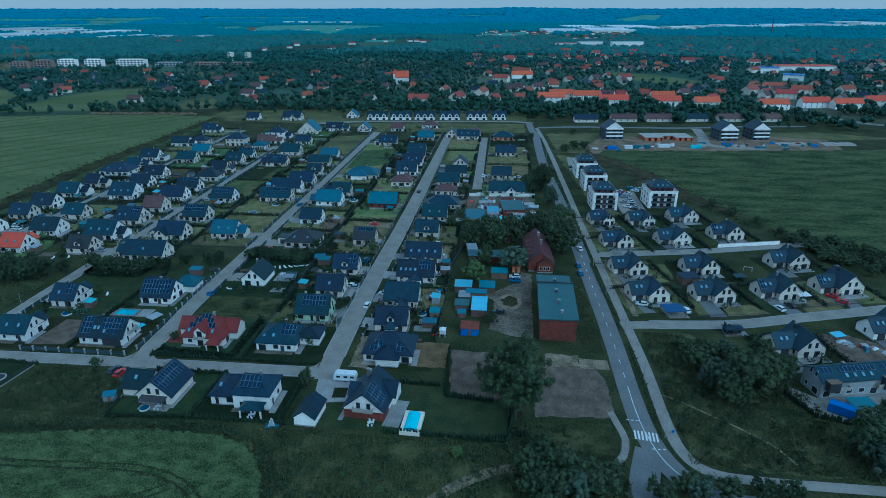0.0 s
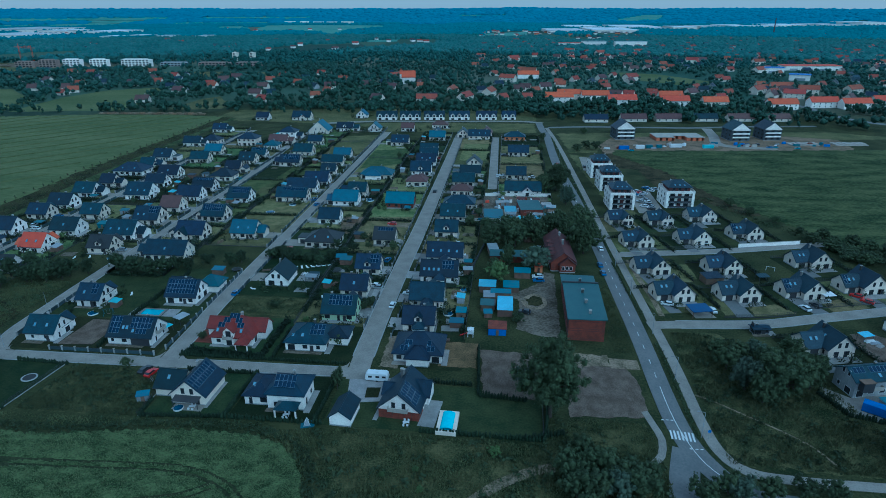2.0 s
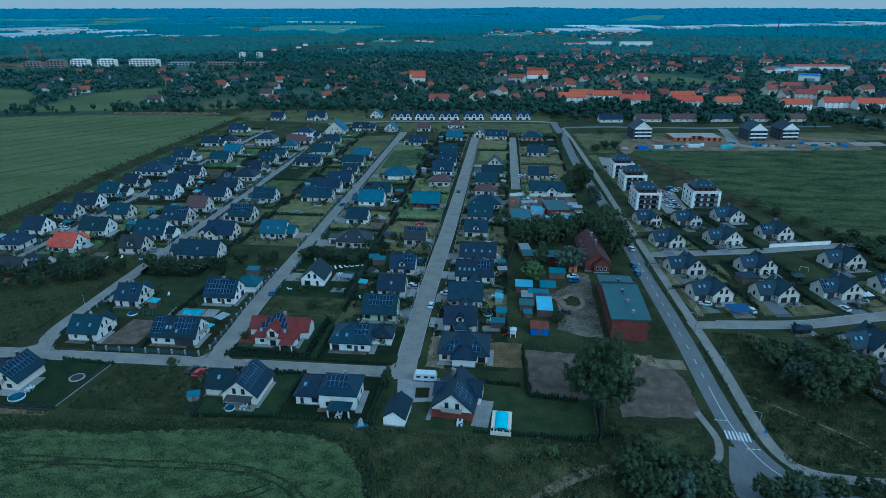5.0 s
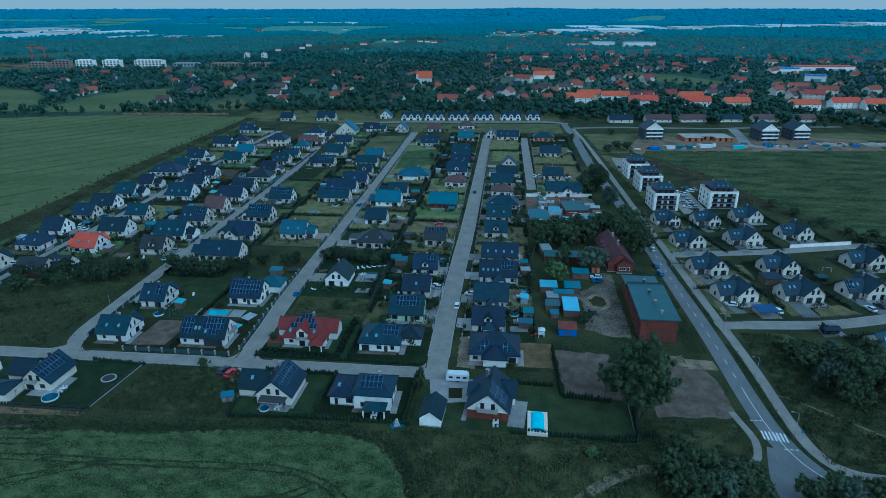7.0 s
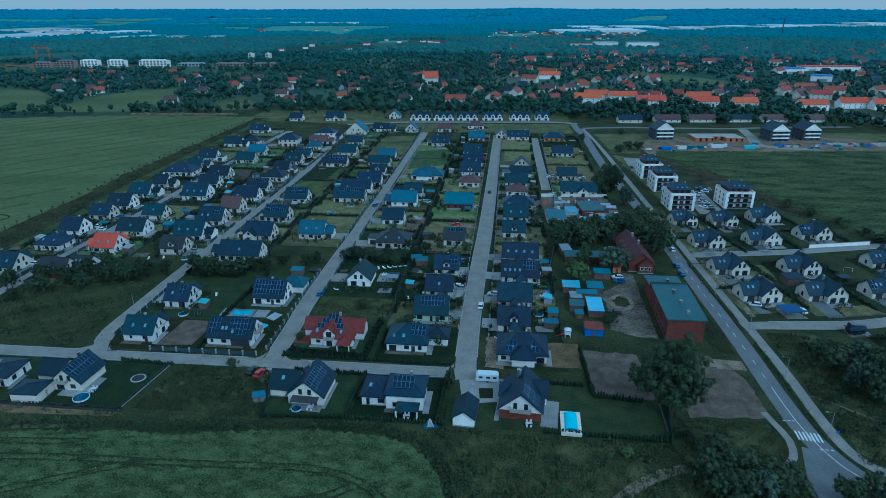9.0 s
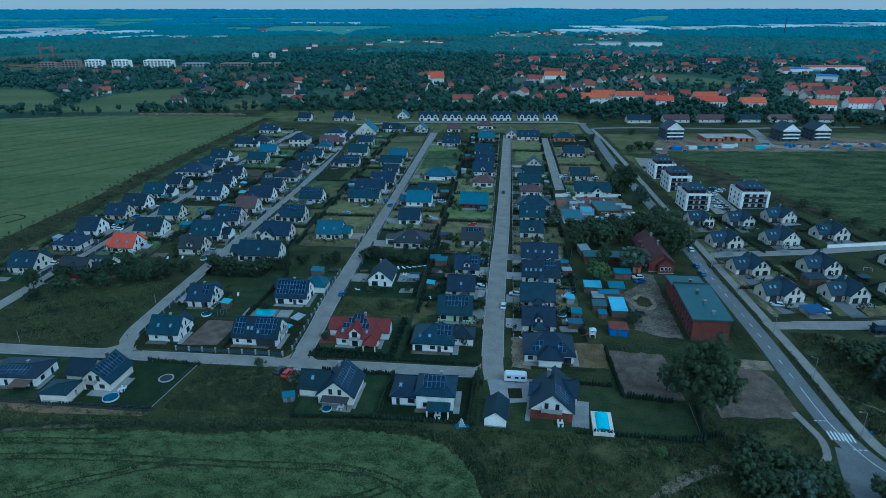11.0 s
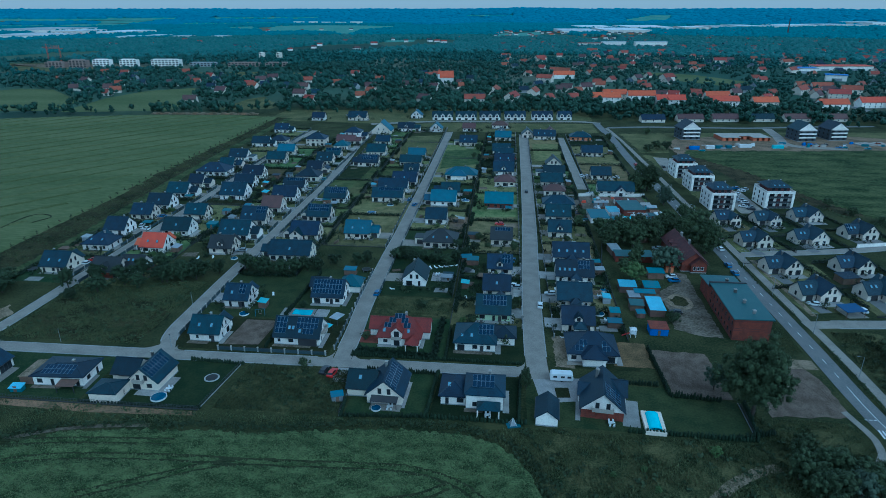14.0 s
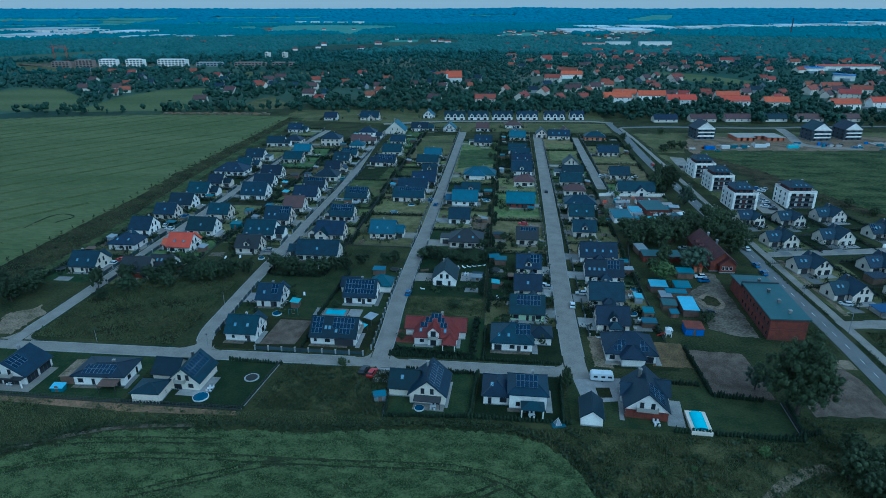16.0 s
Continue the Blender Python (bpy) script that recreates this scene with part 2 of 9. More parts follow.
LEAF = leaf_mat("leaves", (0.028, 0.041, 0.018), (0.08, 0.097, 0.041))
LEAF_DARK = leaf_mat("dark_leaves", (0.017, 0.027, 0.012), (0.052, 0.067, 0.029))
LEAF_SILVER = leaf_mat("silvery_leaves", (0.04, 0.058, 0.036), (0.1, 0.122, 0.08))
LEAF_YELLOW = leaf_mat("young_leaves", (0.06, 0.095, 0.028), (0.13, 0.165, 0.055))
CONIFER = leaf_mat("thuja_needles", (0.009, 0.017, 0.008), (0.024, 0.037, 0.016))
# haze painted into the next five leaf colours, bluer the farther the woods
HILL_HAZE_LEAF = leaf_mat("hill_forest", (0.012, 0.15, 0.24), (0.03, 0.21, 0.3), 0.05, 0.05, 3.0, 0.003)
FAR_PLAIN_HAZE_LEAF = leaf_mat("pine_forest", (0.014, 0.105, 0.14), (0.055, 0.215, 0.25), 0.1, 0.2, 3.0, 0.006)
PLAIN_HAZE_LEAF = leaf_mat("plain_forest", (0.01, 0.06, 0.062), (0.085, 0.18, 0.165), 0.1, 0.3, 2.0, 0.02)
OUTSKIRTS_HAZE_LEAF = leaf_mat("outskirts_leaves", (0.006, 0.037, 0.036), (0.068, 0.138, 0.115), 0.1, 0.5, 1.6, 0.03)
FAR_HAZE_LEAF = leaf_mat("distant_leaves", (0.005, 0.026, 0.022), (0.068, 0.12, 0.086), 0.1, 0.7, 1.4, 0.045)
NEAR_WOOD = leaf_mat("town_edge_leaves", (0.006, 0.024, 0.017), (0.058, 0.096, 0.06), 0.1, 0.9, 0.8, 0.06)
EARS = leaf_mat("cereal_ears", (0.06, 0.08, 0.03), (0.22, 0.24, 0.11))
# pasture tone shifted to pale teal to paint in distance haze
HAZED_PASTURE = mat("distant_pasture", (0.1, 0.22, 0.18), (0.17, 0.29, 0.24), 0.95, 60, 20, 0.3, spec=0.1)
# soil tone darkened to paint in the shade down in the wheel tracks
TRACK_SHADE_SOIL = mat("shaded_track_soil", (0.026, 0.033, 0.015), (0.055, 0.06, 0.028), 0.95, 3, 8, 0.6, spec=0.1)
STRAW = leaf_mat("grass_blades", (0.026, 0.038, 0.013), (0.15, 0.155, 0.066))
PAINTS = {
    "white": mat("white_car_paint", (0.7, 0.71, 0.72), (0.66, 0.67, 0.68), 0.3, coat=0.35),
    "black": mat("black_car_paint", (0.02, 0.02, 0.025), (0.025, 0.025, 0.03), 0.3, coat=0.35),
    "red": mat("red_car_paint", (0.42, 0.012, 0.012), (0.36, 0.012, 0.012), 0.3, coat=0.35),
    "blue": mat("blue_car_paint", (0.03, 0.12, 0.3), (0.03, 0.1, 0.26), 0.3, coat=0.35),
    "silver": mat("silver_car_paint", (0.4, 0.42, 0.44), (0.36, 0.38, 0.4), 0.3, metal=0.5, coat=0.35),
    "teal": mat("teal_car_paint", (0.04, 0.2, 0.27), (0.04, 0.18, 0.24), 0.3, coat=0.35),
}


# ---------- mesh building ----------
class Build:
    """Collects faces with their materials into one mesh."""

    def __init__(self):
        self.v, self.f, self.k, self.mats = [], [], [], []

    def slot(self, m):
        if m not in self.mats:
            self.mats.append(m)
        return self.mats.index(m)

    def poly(self, pts, m):
        s = len(self.v)
        self.v += [tuple(p) for p in pts]
        self.f.append(tuple(range(s, s + len(pts))))
        self.k.append(self.slot(m))

    def solid(self, pts, faces, m):
        s, k = len(self.v), self.slot(m)
        self.v += [tuple(p) for p in pts]
        for f in faces:
            self.f.append(tuple(s + i for i in f))
            self.k.append(k)

    def box(self, x0, y0, z0, x1, y1, z1, m):
        p = [(x, y, z) for z in (z0, z1) for x, y in ((x0, y0), (x1, y0), (x1, y1), (x0, y1))]
        self.solid(p, [(3, 2, 1, 0), (4, 5, 6, 7), (0, 1, 5, 4), (1, 2, 6, 5), (2, 3, 7, 6), (3, 0, 4, 7)], m)

    def slab(self, pts, thick, m):
        """A plate: pts in order, anticlockwise from above, thickened downwards."""
        n = len(pts)
        low = [(x, y, z - thick) for x, y, z in pts]
        self.solid(list(pts) + low, [tuple(range(n)), tuple(range(2 * n - 1, n - 1, -1))] + [(i, i + n, (i + 1) % n + n, (i + 1) % n) for i in range(n)], m)

    def tube(self, a, b, r0, r1, m, n=8):
        a, b = Vector(a), Vector(b)
        d = (b - a).normalized()
        u = d.orthogonal().normalized()
        w = d.cross(u)
        ring = [u * math.cos(2 * math.pi * i / n) + w * math.sin(2 * math.pi * i / n) for i in range(n)]
        pts = [a + q * r0 for q in ring] + [b + q * r1 for q in ring]
        self.solid(pts, [(i, (i + 1) % n, (i + 1) % n + n, i + n) for i in range(n)] + [tuple(range(n - 1, -1, -1)), tuple(range(n, 2 * n))], m)

    def moved(self, m):
        self.v = [tuple(m @ Vector(p)) for p in self.v]
        return self

    def data(self, name):
        me = bpy.data.meshes.new(name)
        me.from_pydata(self.v, [], self.f)
        for m in self.mats:
            me.materials.append(m)
        me.polygons.foreach_set("material_index", self.k)
        me.update()
        return me

    def make(self, name, parent=None, label=""):
        ob = new(name, self.data(name))
        ob.parent = parent
        return tagged(ob, label)


def part(name, me, parent, m=None, label=""):
    """An object on shared mesh data, as a part of its parent, at the local pose m."""
    ob = new(name, me)
    ob.parent = parent
    if m is not None:
        ob.matrix_local = m
    return tagged(ob, label)


def thing(name, x, y, yaw, label, category, group="", kind="", z=0.0):
    ob = new(name)
    ob.empty_display_size = 0.5
    ob.matrix_world = pose(x, y, z, 0, 0, yaw)
    return tagged(ob, label, category, group, kind)


def array_mesh(name, verts, faces, m, smooth=False):
    """A mesh from numpy arrays of corners and of equal-sized faces."""
    verts, faces = np.asarray(verts, np.float32), np.asarray(faces, np.int32)
    me = bpy.data.meshes.new(name)
    me.vertices.add(len(verts))
    me.vertices.foreach_set("co", verts.ravel())
    k = faces.shape[1]
    me.loops.add(faces.size)
    me.loops.foreach_set("vertex_index", faces.ravel())
    me.polygons.add(len(faces))
    me.polygons.foreach_set("loop_start", np.arange(0, faces.size, k, dtype=np.int32))
    me.polygons.foreach_set("loop_total", np.full(len(faces), k, np.int32))
    me.materials.append(m)
    if smooth:
        me.polygons.foreach_set("use_smooth", np.ones(len(faces), bool))
    me.update()
    me.validate()
    return me


def inside(poly, x, y):
    """Which of the points x, y lie inside the polygon."""
    x, y = np.asarray(x, float), np.asarray(y, float)
    hit = np.zeros(x.shape, bool)
    for (xa, ya), (xb, yb) in zip(poly, poly[1:] + poly[:1]):
        cross = ((ya > y) != (yb > y)) & (x < (xb - xa) * (y - ya) / (yb - ya + 1e-9) + xa)
        hit ^= cross
    return hit


def edge_distance(poly, x, y, closed=True):
    """How far the points x, y lie from a line of straight pieces."""
    best = np.full(np.shape(x), 1e9)
    ends = zip(poly, poly[1:] + poly[:1]) if closed else zip(poly[:-1], poly[1:])
    for (xa, ya), (xb, yb) in ends:
        dx, dy = xb - xa, yb - ya
        s = np.clip(((x - xa) * dx + (y - ya) * dy) / (dx * dx + dy * dy), 0, 1)
        best = np.minimum(best, np.hypot(x - xa - s * dx, y - ya - s * dy))
    return best


def curve_through(pts, step=4.0):
    """A smooth line through the points (Catmull-Rom)."""
    p = [Vector(q) for q in pts]
    p = [p[0] * 2 - p[1]] + p + [p[-1] * 2 - p[-2]]
    out = []
    for a, b, c, d in zip(p, p[1:], p[2:], p[3:]):
        n = max(2, int((c - b).length / step))
        for i in range(n):
            s = i / n
            out.append(0.5 * (2 * b + (c - a) * s + (2 * a - 5 * b + 4 * c - d) * s * s + (3 * b - a - 3 * c + d) * s ** 3))
    return out + [p[-2]]


def ribbon(pts, off0, off1, z0, z1, m, b):
    """A strip along a line, from off0 to off1 to its right, with its top at z1."""
    n = len(pts)
    sides = []
    for i in range(n):
        d = (pts[min(i + 1, n - 1)] - pts[max(i - 1, 0)]).normalized()
        r = Vector((d.y, -d.x))
        sides.append((pts[i] + r * off0, pts[i] + r * off1))
    for (a0, a1), (b0, b1) in zip(sides, sides[1:]):
        b.poly([(a0.x, a0.y, z1), (a1.x, a1.y, z1), (b1.x, b1.y, z1), (b0.x, b0.y, z1)], m)
        if z1 - z0 > 0.02:
            b.poly([(a0.x, a0.y, z0), (a0.x, a0.y, z1), (b0.x, b0.y, z1), (b0.x, b0.y, z0)], m)
            b.poly([(a1.x, a1.y, z1), (a1.x, a1.y, z0), (b1.x, b1.y, z0), (b1.x, b1.y, z1)], m)


PAVED = []  # outlines of drives and yards
STREETS = []  # centre lines of roads with half their width


def sheet(name, poly, z, m, label, category="ground", kind="structure", ragged=0.0):
    """A flat piece of ground cover a few centimetres thick, with a straight or a ragged edge."""
    if category in ("driveway", "pavement", "patio"):
        PAVED.append(list(poly))
    b = Build()
    if ragged:
        edge = []
        for (xa, ya), (xb, yb) in zip(poly, poly[1:] + poly[:1]):
            n = max(1, int(math.hypot(xb - xa, yb - ya) / 0.9))
            for i in range(n):
                x, y = xa + (xb - xa) * i / n, ya + (yb - ya) * i / n
                k = Vector((x * 0.35, y * 0.35, 3.1))
                edge.append((x + ragged * 2.2 * noise.noise(k) + ragged * noise.noise(k * 3.7), y + ragged * 2.2 * noise.noise(k + Vector((9, 4, 1))) + ragged * noise.noise(k * 3.3 + Vector((5, 1, 7)))))
        poly = edge
    b.slab([(x, y, z) for x, y in poly], z + 0.02, m)
    return tagged(b.make(name), label, category, kind=kind)

# ---------- ground ----------
def land(x, y):
    """Flat country; wooded hills beyond 3850 m are raised to fit the camera's skyline."""
    r = np.hypot(x, y)
    s = np.clip((r - 3850) / 950, 0, 1)
    s = s * s * (3 - 2 * s)
    a = np.arctan2(x, y)
    wave = 0.86 + 0.012 * np.sin(a * 9 + 1) + 0.012 * np.sin(a * 23 + 0.3) + 0.01 * np.sin(a * 51) + 0.075 * np.exp(-((a - 0.0) / 0.055) ** 2) + 0.05 * np.exp(-((a - 0.36) / 0.1) ** 2)
    return 84 * s * wave


def ground_material():
    """Grass near by; a patchwork of meadows and fields further out, with painted haze."""
    m = mat("open_country", (0.02, 0.028, 0.011), (0.066, 0.067, 0.027), 0.95, 14, 22, 0.5, spec=0.1)
    n, l = m.node_tree.nodes, m.node_tree.links
    b = n["Principled BSDF"]
    geo, vor = n.new("ShaderNodeNewGeometry"), n.new("ShaderNodeTexVoronoi")
    squash = n.new("ShaderNodeVectorMath")
    squash.operation, squash.inputs[1].default_value = "MULTIPLY", (0.0045, 0.002, 0)
    l.new(geo.outputs["Position"], squash.inputs[0])
    l.new(squash.outputs[0], vor.inputs["Vector"])
    vor.inputs["Scale"].default_value = 1.0
    sep = n.new("ShaderNodeSeparateColor")
    l.new(vor.outputs["Color"], sep.inputs[0])
    ramp = n.new("ShaderNodeValToRGB")
    ramp.color_ramp.interpolation = "CONSTANT"
    e = ramp.color_ramp.elements
    # distance haze is mixed into these field colours as a bluish shift
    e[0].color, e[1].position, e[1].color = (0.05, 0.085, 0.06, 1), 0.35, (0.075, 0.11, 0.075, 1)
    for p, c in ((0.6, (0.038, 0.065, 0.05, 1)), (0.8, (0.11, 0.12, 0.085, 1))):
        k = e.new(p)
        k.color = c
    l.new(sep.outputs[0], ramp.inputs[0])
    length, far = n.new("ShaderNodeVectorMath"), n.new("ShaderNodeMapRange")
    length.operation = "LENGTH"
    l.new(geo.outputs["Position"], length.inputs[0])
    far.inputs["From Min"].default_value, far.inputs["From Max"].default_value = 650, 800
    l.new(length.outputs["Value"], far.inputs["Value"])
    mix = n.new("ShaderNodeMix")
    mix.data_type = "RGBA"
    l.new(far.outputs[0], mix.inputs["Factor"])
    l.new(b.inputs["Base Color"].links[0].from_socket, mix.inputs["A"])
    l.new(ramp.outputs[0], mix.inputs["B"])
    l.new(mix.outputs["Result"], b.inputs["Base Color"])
    return m


def ground():
    rings = np.concatenate([[1, 60, 120, 180, 250, 350, 500], np.geomspace(650, 3800, 36), np.linspace(3850, 4850, 24)])
    n = 240
    a = np.arange(n) * 2 * np.pi / n
    x, y = np.outer(rings, np.sin(a)).ravel(), np.outer(rings, np.cos(a)).ravel()
    v = np.stack([x, y, land(x, y)], 1)
    i, j = np.meshgrid(np.arange(len(rings) - 1), np.arange(n), indexing="ij")
    k = (j + 1) % n
    f = np.stack([i * n + j, (i + 1) * n + j, (i + 1) * n + k, i * n + k], -1).reshape(-1, 4)[:, ::-1]
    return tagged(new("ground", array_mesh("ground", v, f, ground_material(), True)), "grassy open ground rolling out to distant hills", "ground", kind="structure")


ground()

# ---------- fields ----------
WEST_FIELD = [(-273, 190), (-273, 305), (-276.5, 345), (-276.5, 420), (-276, 560), (-330, 568), (-425, 557), (-540, 523), (-760, 470), (-760, 190)]
EAST_FIELD = [(66, 440), (70, 452), (150, 458), (278, 474), (440, 500), (440, 150), (250, 205), (162, 254), (136, 277), (121, 305), (105, 345), (92, 392)]
FRONT_FIELD = [(-230, 60), (-186, 95), (-176, 102.6), (-165, 108), (-137, 111), (-116, 112), (-96, 115.5), (-80, 116.7), (-66, 116.3), (-57, 112), (-52, 105), (-49.5, 97), (-49, 88), (-52, 60), (-60, 40), (-230, 40)]


def crop_field(name, poly, height, step, tracks, m, label, rough=0.12, pressed=0.12):
    """A standing crop: an uneven top with pressed wheel tracks, falling to the ground at its edge."""
    xs, ys = [p[0] for p in poly], [p[1] for p in poly]
    gx, gy = np.meshgrid(np.arange(min(xs) - step, max(xs) + step, step), np.arange(min(ys) - step, max(ys) + step, step), indexing="ij")
    rng = np.random.default_rng(5)
    gx, gy = gx + rng.uniform(-0.3, 0.3, gx.shape) * step, gy + rng.uniform(-0.3, 0.3, gx.shape) * step
    d = edge_distance(poly, gx, gy) * np.where(inside(poly, gx, gy), 1, -1)
    d = d + 0.5 * np.sin(gx * 0.7) * np.sin(gy * 0.9 + gx * 0.31) + 0.35 * np.sin(gx * 2.3 + gy)
    z = height * (0.9 + 0.08 * np.sin(gx * 0.35 + gy * 0.2) * np.sin(gy * 0.45)) + rng.uniform(-1, 1, gx.shape) * rough
    for line, closed, width in tracks:
        t = edge_distance(line, gx, gy, closed)
        z = np.where(t < width, z * pressed, z)
    z = np.where(d > 0, z, -0.3)
    nx, ny = gx.shape
    i, j = np.meshgrid(np.arange(nx - 1), np.arange(ny - 1), indexing="ij")
    f = np.stack([i * ny + j, (i + 1) * ny + j, (i + 1) * ny + j + 1, i * ny + j + 1], -1).reshape(-1, 4)
    near = (d.ravel()[f] > -1.5 * step).any(1)
    ob = new(name, array_mesh(name, np.stack([gx, gy, z], -1).reshape(-1, 3), f[near], m))
    return tagged(ob, label, "field", kind="structure")


def inset(line, off):
    """The line moved sideways."""
    p = curve_through([Vector(q) for q in line], 5)
    out = []
    for i in range(len(p)):
        d = (p[min(i + 1, len(p) - 1)] - p[max(i - 1, 0)]).normalized()
        out.append((p[i].x + d.y * off, p[i].y - d.x * off))
    return out


HEADLAND = [(-215, 72), (-186, 90), (-165, 98.5), (-137, 101.5), (-116, 102), (-96, 103), (-80, 103.5), (-70, 101), (-63, 96), (-60, 88), (-62, 76), (-68, 60)]
SECOND = [(-230, 84), (-190, 99), (-165, 104.5), (-137, 107)]
CROSSING = [(-150, 88), (-133, 96), (-122, 101), (-110, 102.5)]
INNER = [(-105, 88), (-88, 92), (-76, 95), (-70, 99)]
front_tracks = [(inset(line, o), False, 0.62) for line in (HEADLAND, CROSSING, INNER, SECOND) for o in (-0.95, 0.95)]
crop_field("cereal_field", FRONT_FIELD, 0.85, 0.55, front_tracks, CROP, "green unripe cereal field with pressed tractor tracks", 0.2)
lane = Vector((0.594, 0.804))
west_tracks = []
for k in range(-24, 16):
    c = Vector((-338, 280)) + Vector((0.804, -0.594)) * 18 * k
    west_tracks.append(([tuple(c - lane * 500), tuple(c + lane * 500)], False, 1.0))
west_tracks.append((inset([(-287, 200), (-288, 540)], 0), False, 1.0))
crop_field("cereal_field", WEST_FIELD, 0.7, 2.6, west_tracks, CROP_FAR, "broad pale green cereal field beside the estate", pressed=0.9)
for k, line in enumerate((HEADLAND, CROSSING, INNER, SECOND)):
    for o in (-0.95, 0.95):
        b = Build()
        ribbon([Vector(q) for q in inset(line, o)], -0.42, 0.42, 0.0, 0.2 + 0.02 * k + (0.006 if o > 0 else 0), TRACK_SHADE_SOIL, b)
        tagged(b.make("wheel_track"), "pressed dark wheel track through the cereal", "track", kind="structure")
# wheel lines lie just above the crop, to show at the camera's low angle
for k in range(-24, 16):
    c = Vector((-338, 280)) + Vector((0.804, -0.594)) * 18 * k
    run = []
    for d in np.arange(-480, 480, 4.0):
        q = c + lane * float(d) + Vector((0.5 * math.sin(d * 0.03 + k), 0))
        if inside(WEST_FIELD, q.x, q.y) and q.x < -289:
            run.append(q)
    if len(run) > 6:
        b = Build()
        for o in (-0.9, 0.9):
            ribbon(run, o - 0.2, o + 0.2, 0.5, 0.84 + 0.004 * (k % 5), CROP_LINE if k % 3 else CROP_PALE, b)
        tagged(b.make("wheel_track"), "pair of thin wheel lines through the cereal", "track", kind="structure")
crop_field("grass_field", EAST_FIELD, 0.4, 2.2, [], CROP_EAST, "large green grass field behind the houses", 0.16)

sheet("field_margin", [(-273, 180), (-253, 180), (-254, 243), (-262, 343), (-264, 420), (-266, 560), (-277, 560), (-277.5, 345), (-274, 305)], 0.07, GRASS, "strip of dark rough growth between field and gardens", ragged=0.7)
sheet("field_margin", [(-255, 180), (-246.5, 180), (-247.5, 243), (-251, 300), (-256, 343), (-258, 420), (-260, 560), (-268, 560), (-266, 420), (-264, 343), (-256, 243)], 0.062, CROP_EAST, "mown strip behind the garden fences", ragged=0.7)
sheet("soil_plot", [(-12.5, 139.5), (3.0, 138.4), (2.4, 161.5), (-14, 162.5)], 0.06, SOIL, "dug-over bare garden soil", ragged=0.35)
sheet("soil_plot", [(10, 132), (30.5, 133.5), (30.5, 150), (28, 157), (11, 156)], 0.06, SOIL, "dug-over bare garden soil", ragged=0.35)
sheet("sandy_patch", [(-26, 152), (-15, 152), (-15, 166), (-26, 166)], 0.07, DRY_GRASS, "scorched brown garden grass under construction", ragged=0.35)
sheet("sandy_patch", [(-43, 150), (-37.5, 150), (-37, 168), (-43, 168)], 0.055, SAND, "dry sandy roadside strip with rubble", ragged=0.35)
sheet("yard", [(-3, 177), (4, 173), (11, 172), (11.5, 206), (12, 222), (8, 224), (6, 214), (0, 207), (-5, 203), (-5, 200), (-2.5, 199), (-1.5, 190)], 0.06, GRAVEL, "bare grey gravel yard beside the brick building", ragged=0.35)
sheet("concrete_apron", [(24, 156), (32.3, 156), (32.3, 161), (24, 161.5)], 0.07, SAND, "pale sandy apron beside the road")
sheet("sandy_patch", [(14, 156), (24, 157), (24, 163), (14, 163)], 0.07, SAND, "trampled sandy earth by the brick building", ragged=0.35)
sheet("worn_ground", [(60, 446), (70, 446), (94, 390), (108, 345), (122, 306), (112, 304), (95, 332), (80, 340), (76, 395), (58, 400)], 0.045, WILD, "trampled brownish grass beside the flats", ragged=0.5)
sheet("building_site", [(62, 440), (60, 466), (76, 500), (104, 505), (158, 512), (210, 520), (250, 508), (245, 468), (150, 452), (80, 443)], 0.07, EARTH, "sandy ground of a building site", ragged=0.9)
sheet("sandy_patch", [(-233, 149), (-238, 163), (-231, 170), (-226.5, 166), (-226, 150)], 0.05, SAND, "sandy earth beside the lane", ragged=0.9)
sheet("driveway", [(-106, 136), (-101, 136), (-101, 143.2), (-106, 143.2)], 0.09, SLAB, "short paved parking bay", "driveway")

soil_rng = np.random.default_rng(29)
for x0, x1, y0, y1, n in ((-11.5, 1.5, 141, 161, 9), (12.5, 28.5, 134.5, 154.5, 9)):
    for k in range(n):
        b = Build()
        u = x0 + (x1 - x0) * (k + 0.5) / n
        line = [(min(x1, u + 3.5 + float(soil_rng.normal(0, 0.6))), y0), (u + float(soil_rng.normal(0, 0.8)), (y0 + y1) / 2), (max(x0, u - 3.0 + float(soil_rng.normal(0, 0.6))), y1)]
        ribbon(curve_through(line, 1.5), -0.13, 0.13, 0.0, 0.075 + 0.004 * k, SOIL, b)
        tagged(b.make("wheel_track"), "wheel track pressed into the bare soil", "track", kind="structure")

for poly in ([(37, 440), (33, 512), (120, 525), (260, 540), (310, 518), (250, 507), (62, 484), (58, 444)], [(-282, 604), (-100, 632), (20, 640), (18, 571), (-128, 558), (-182, 539), (-240, 545), (-282, 545)],
             [(44, 345), (48, 300), (58, 296), (58, 345), (46, 430), (36, 436)], [(-150, 505), (-20, 512), (16, 512), (16, 556), (-128, 546), (-160, 530)]):
    sheet("meadow", poly, 0.02, MEADOW, "mown olive meadow between the houses", ragged=0.9)

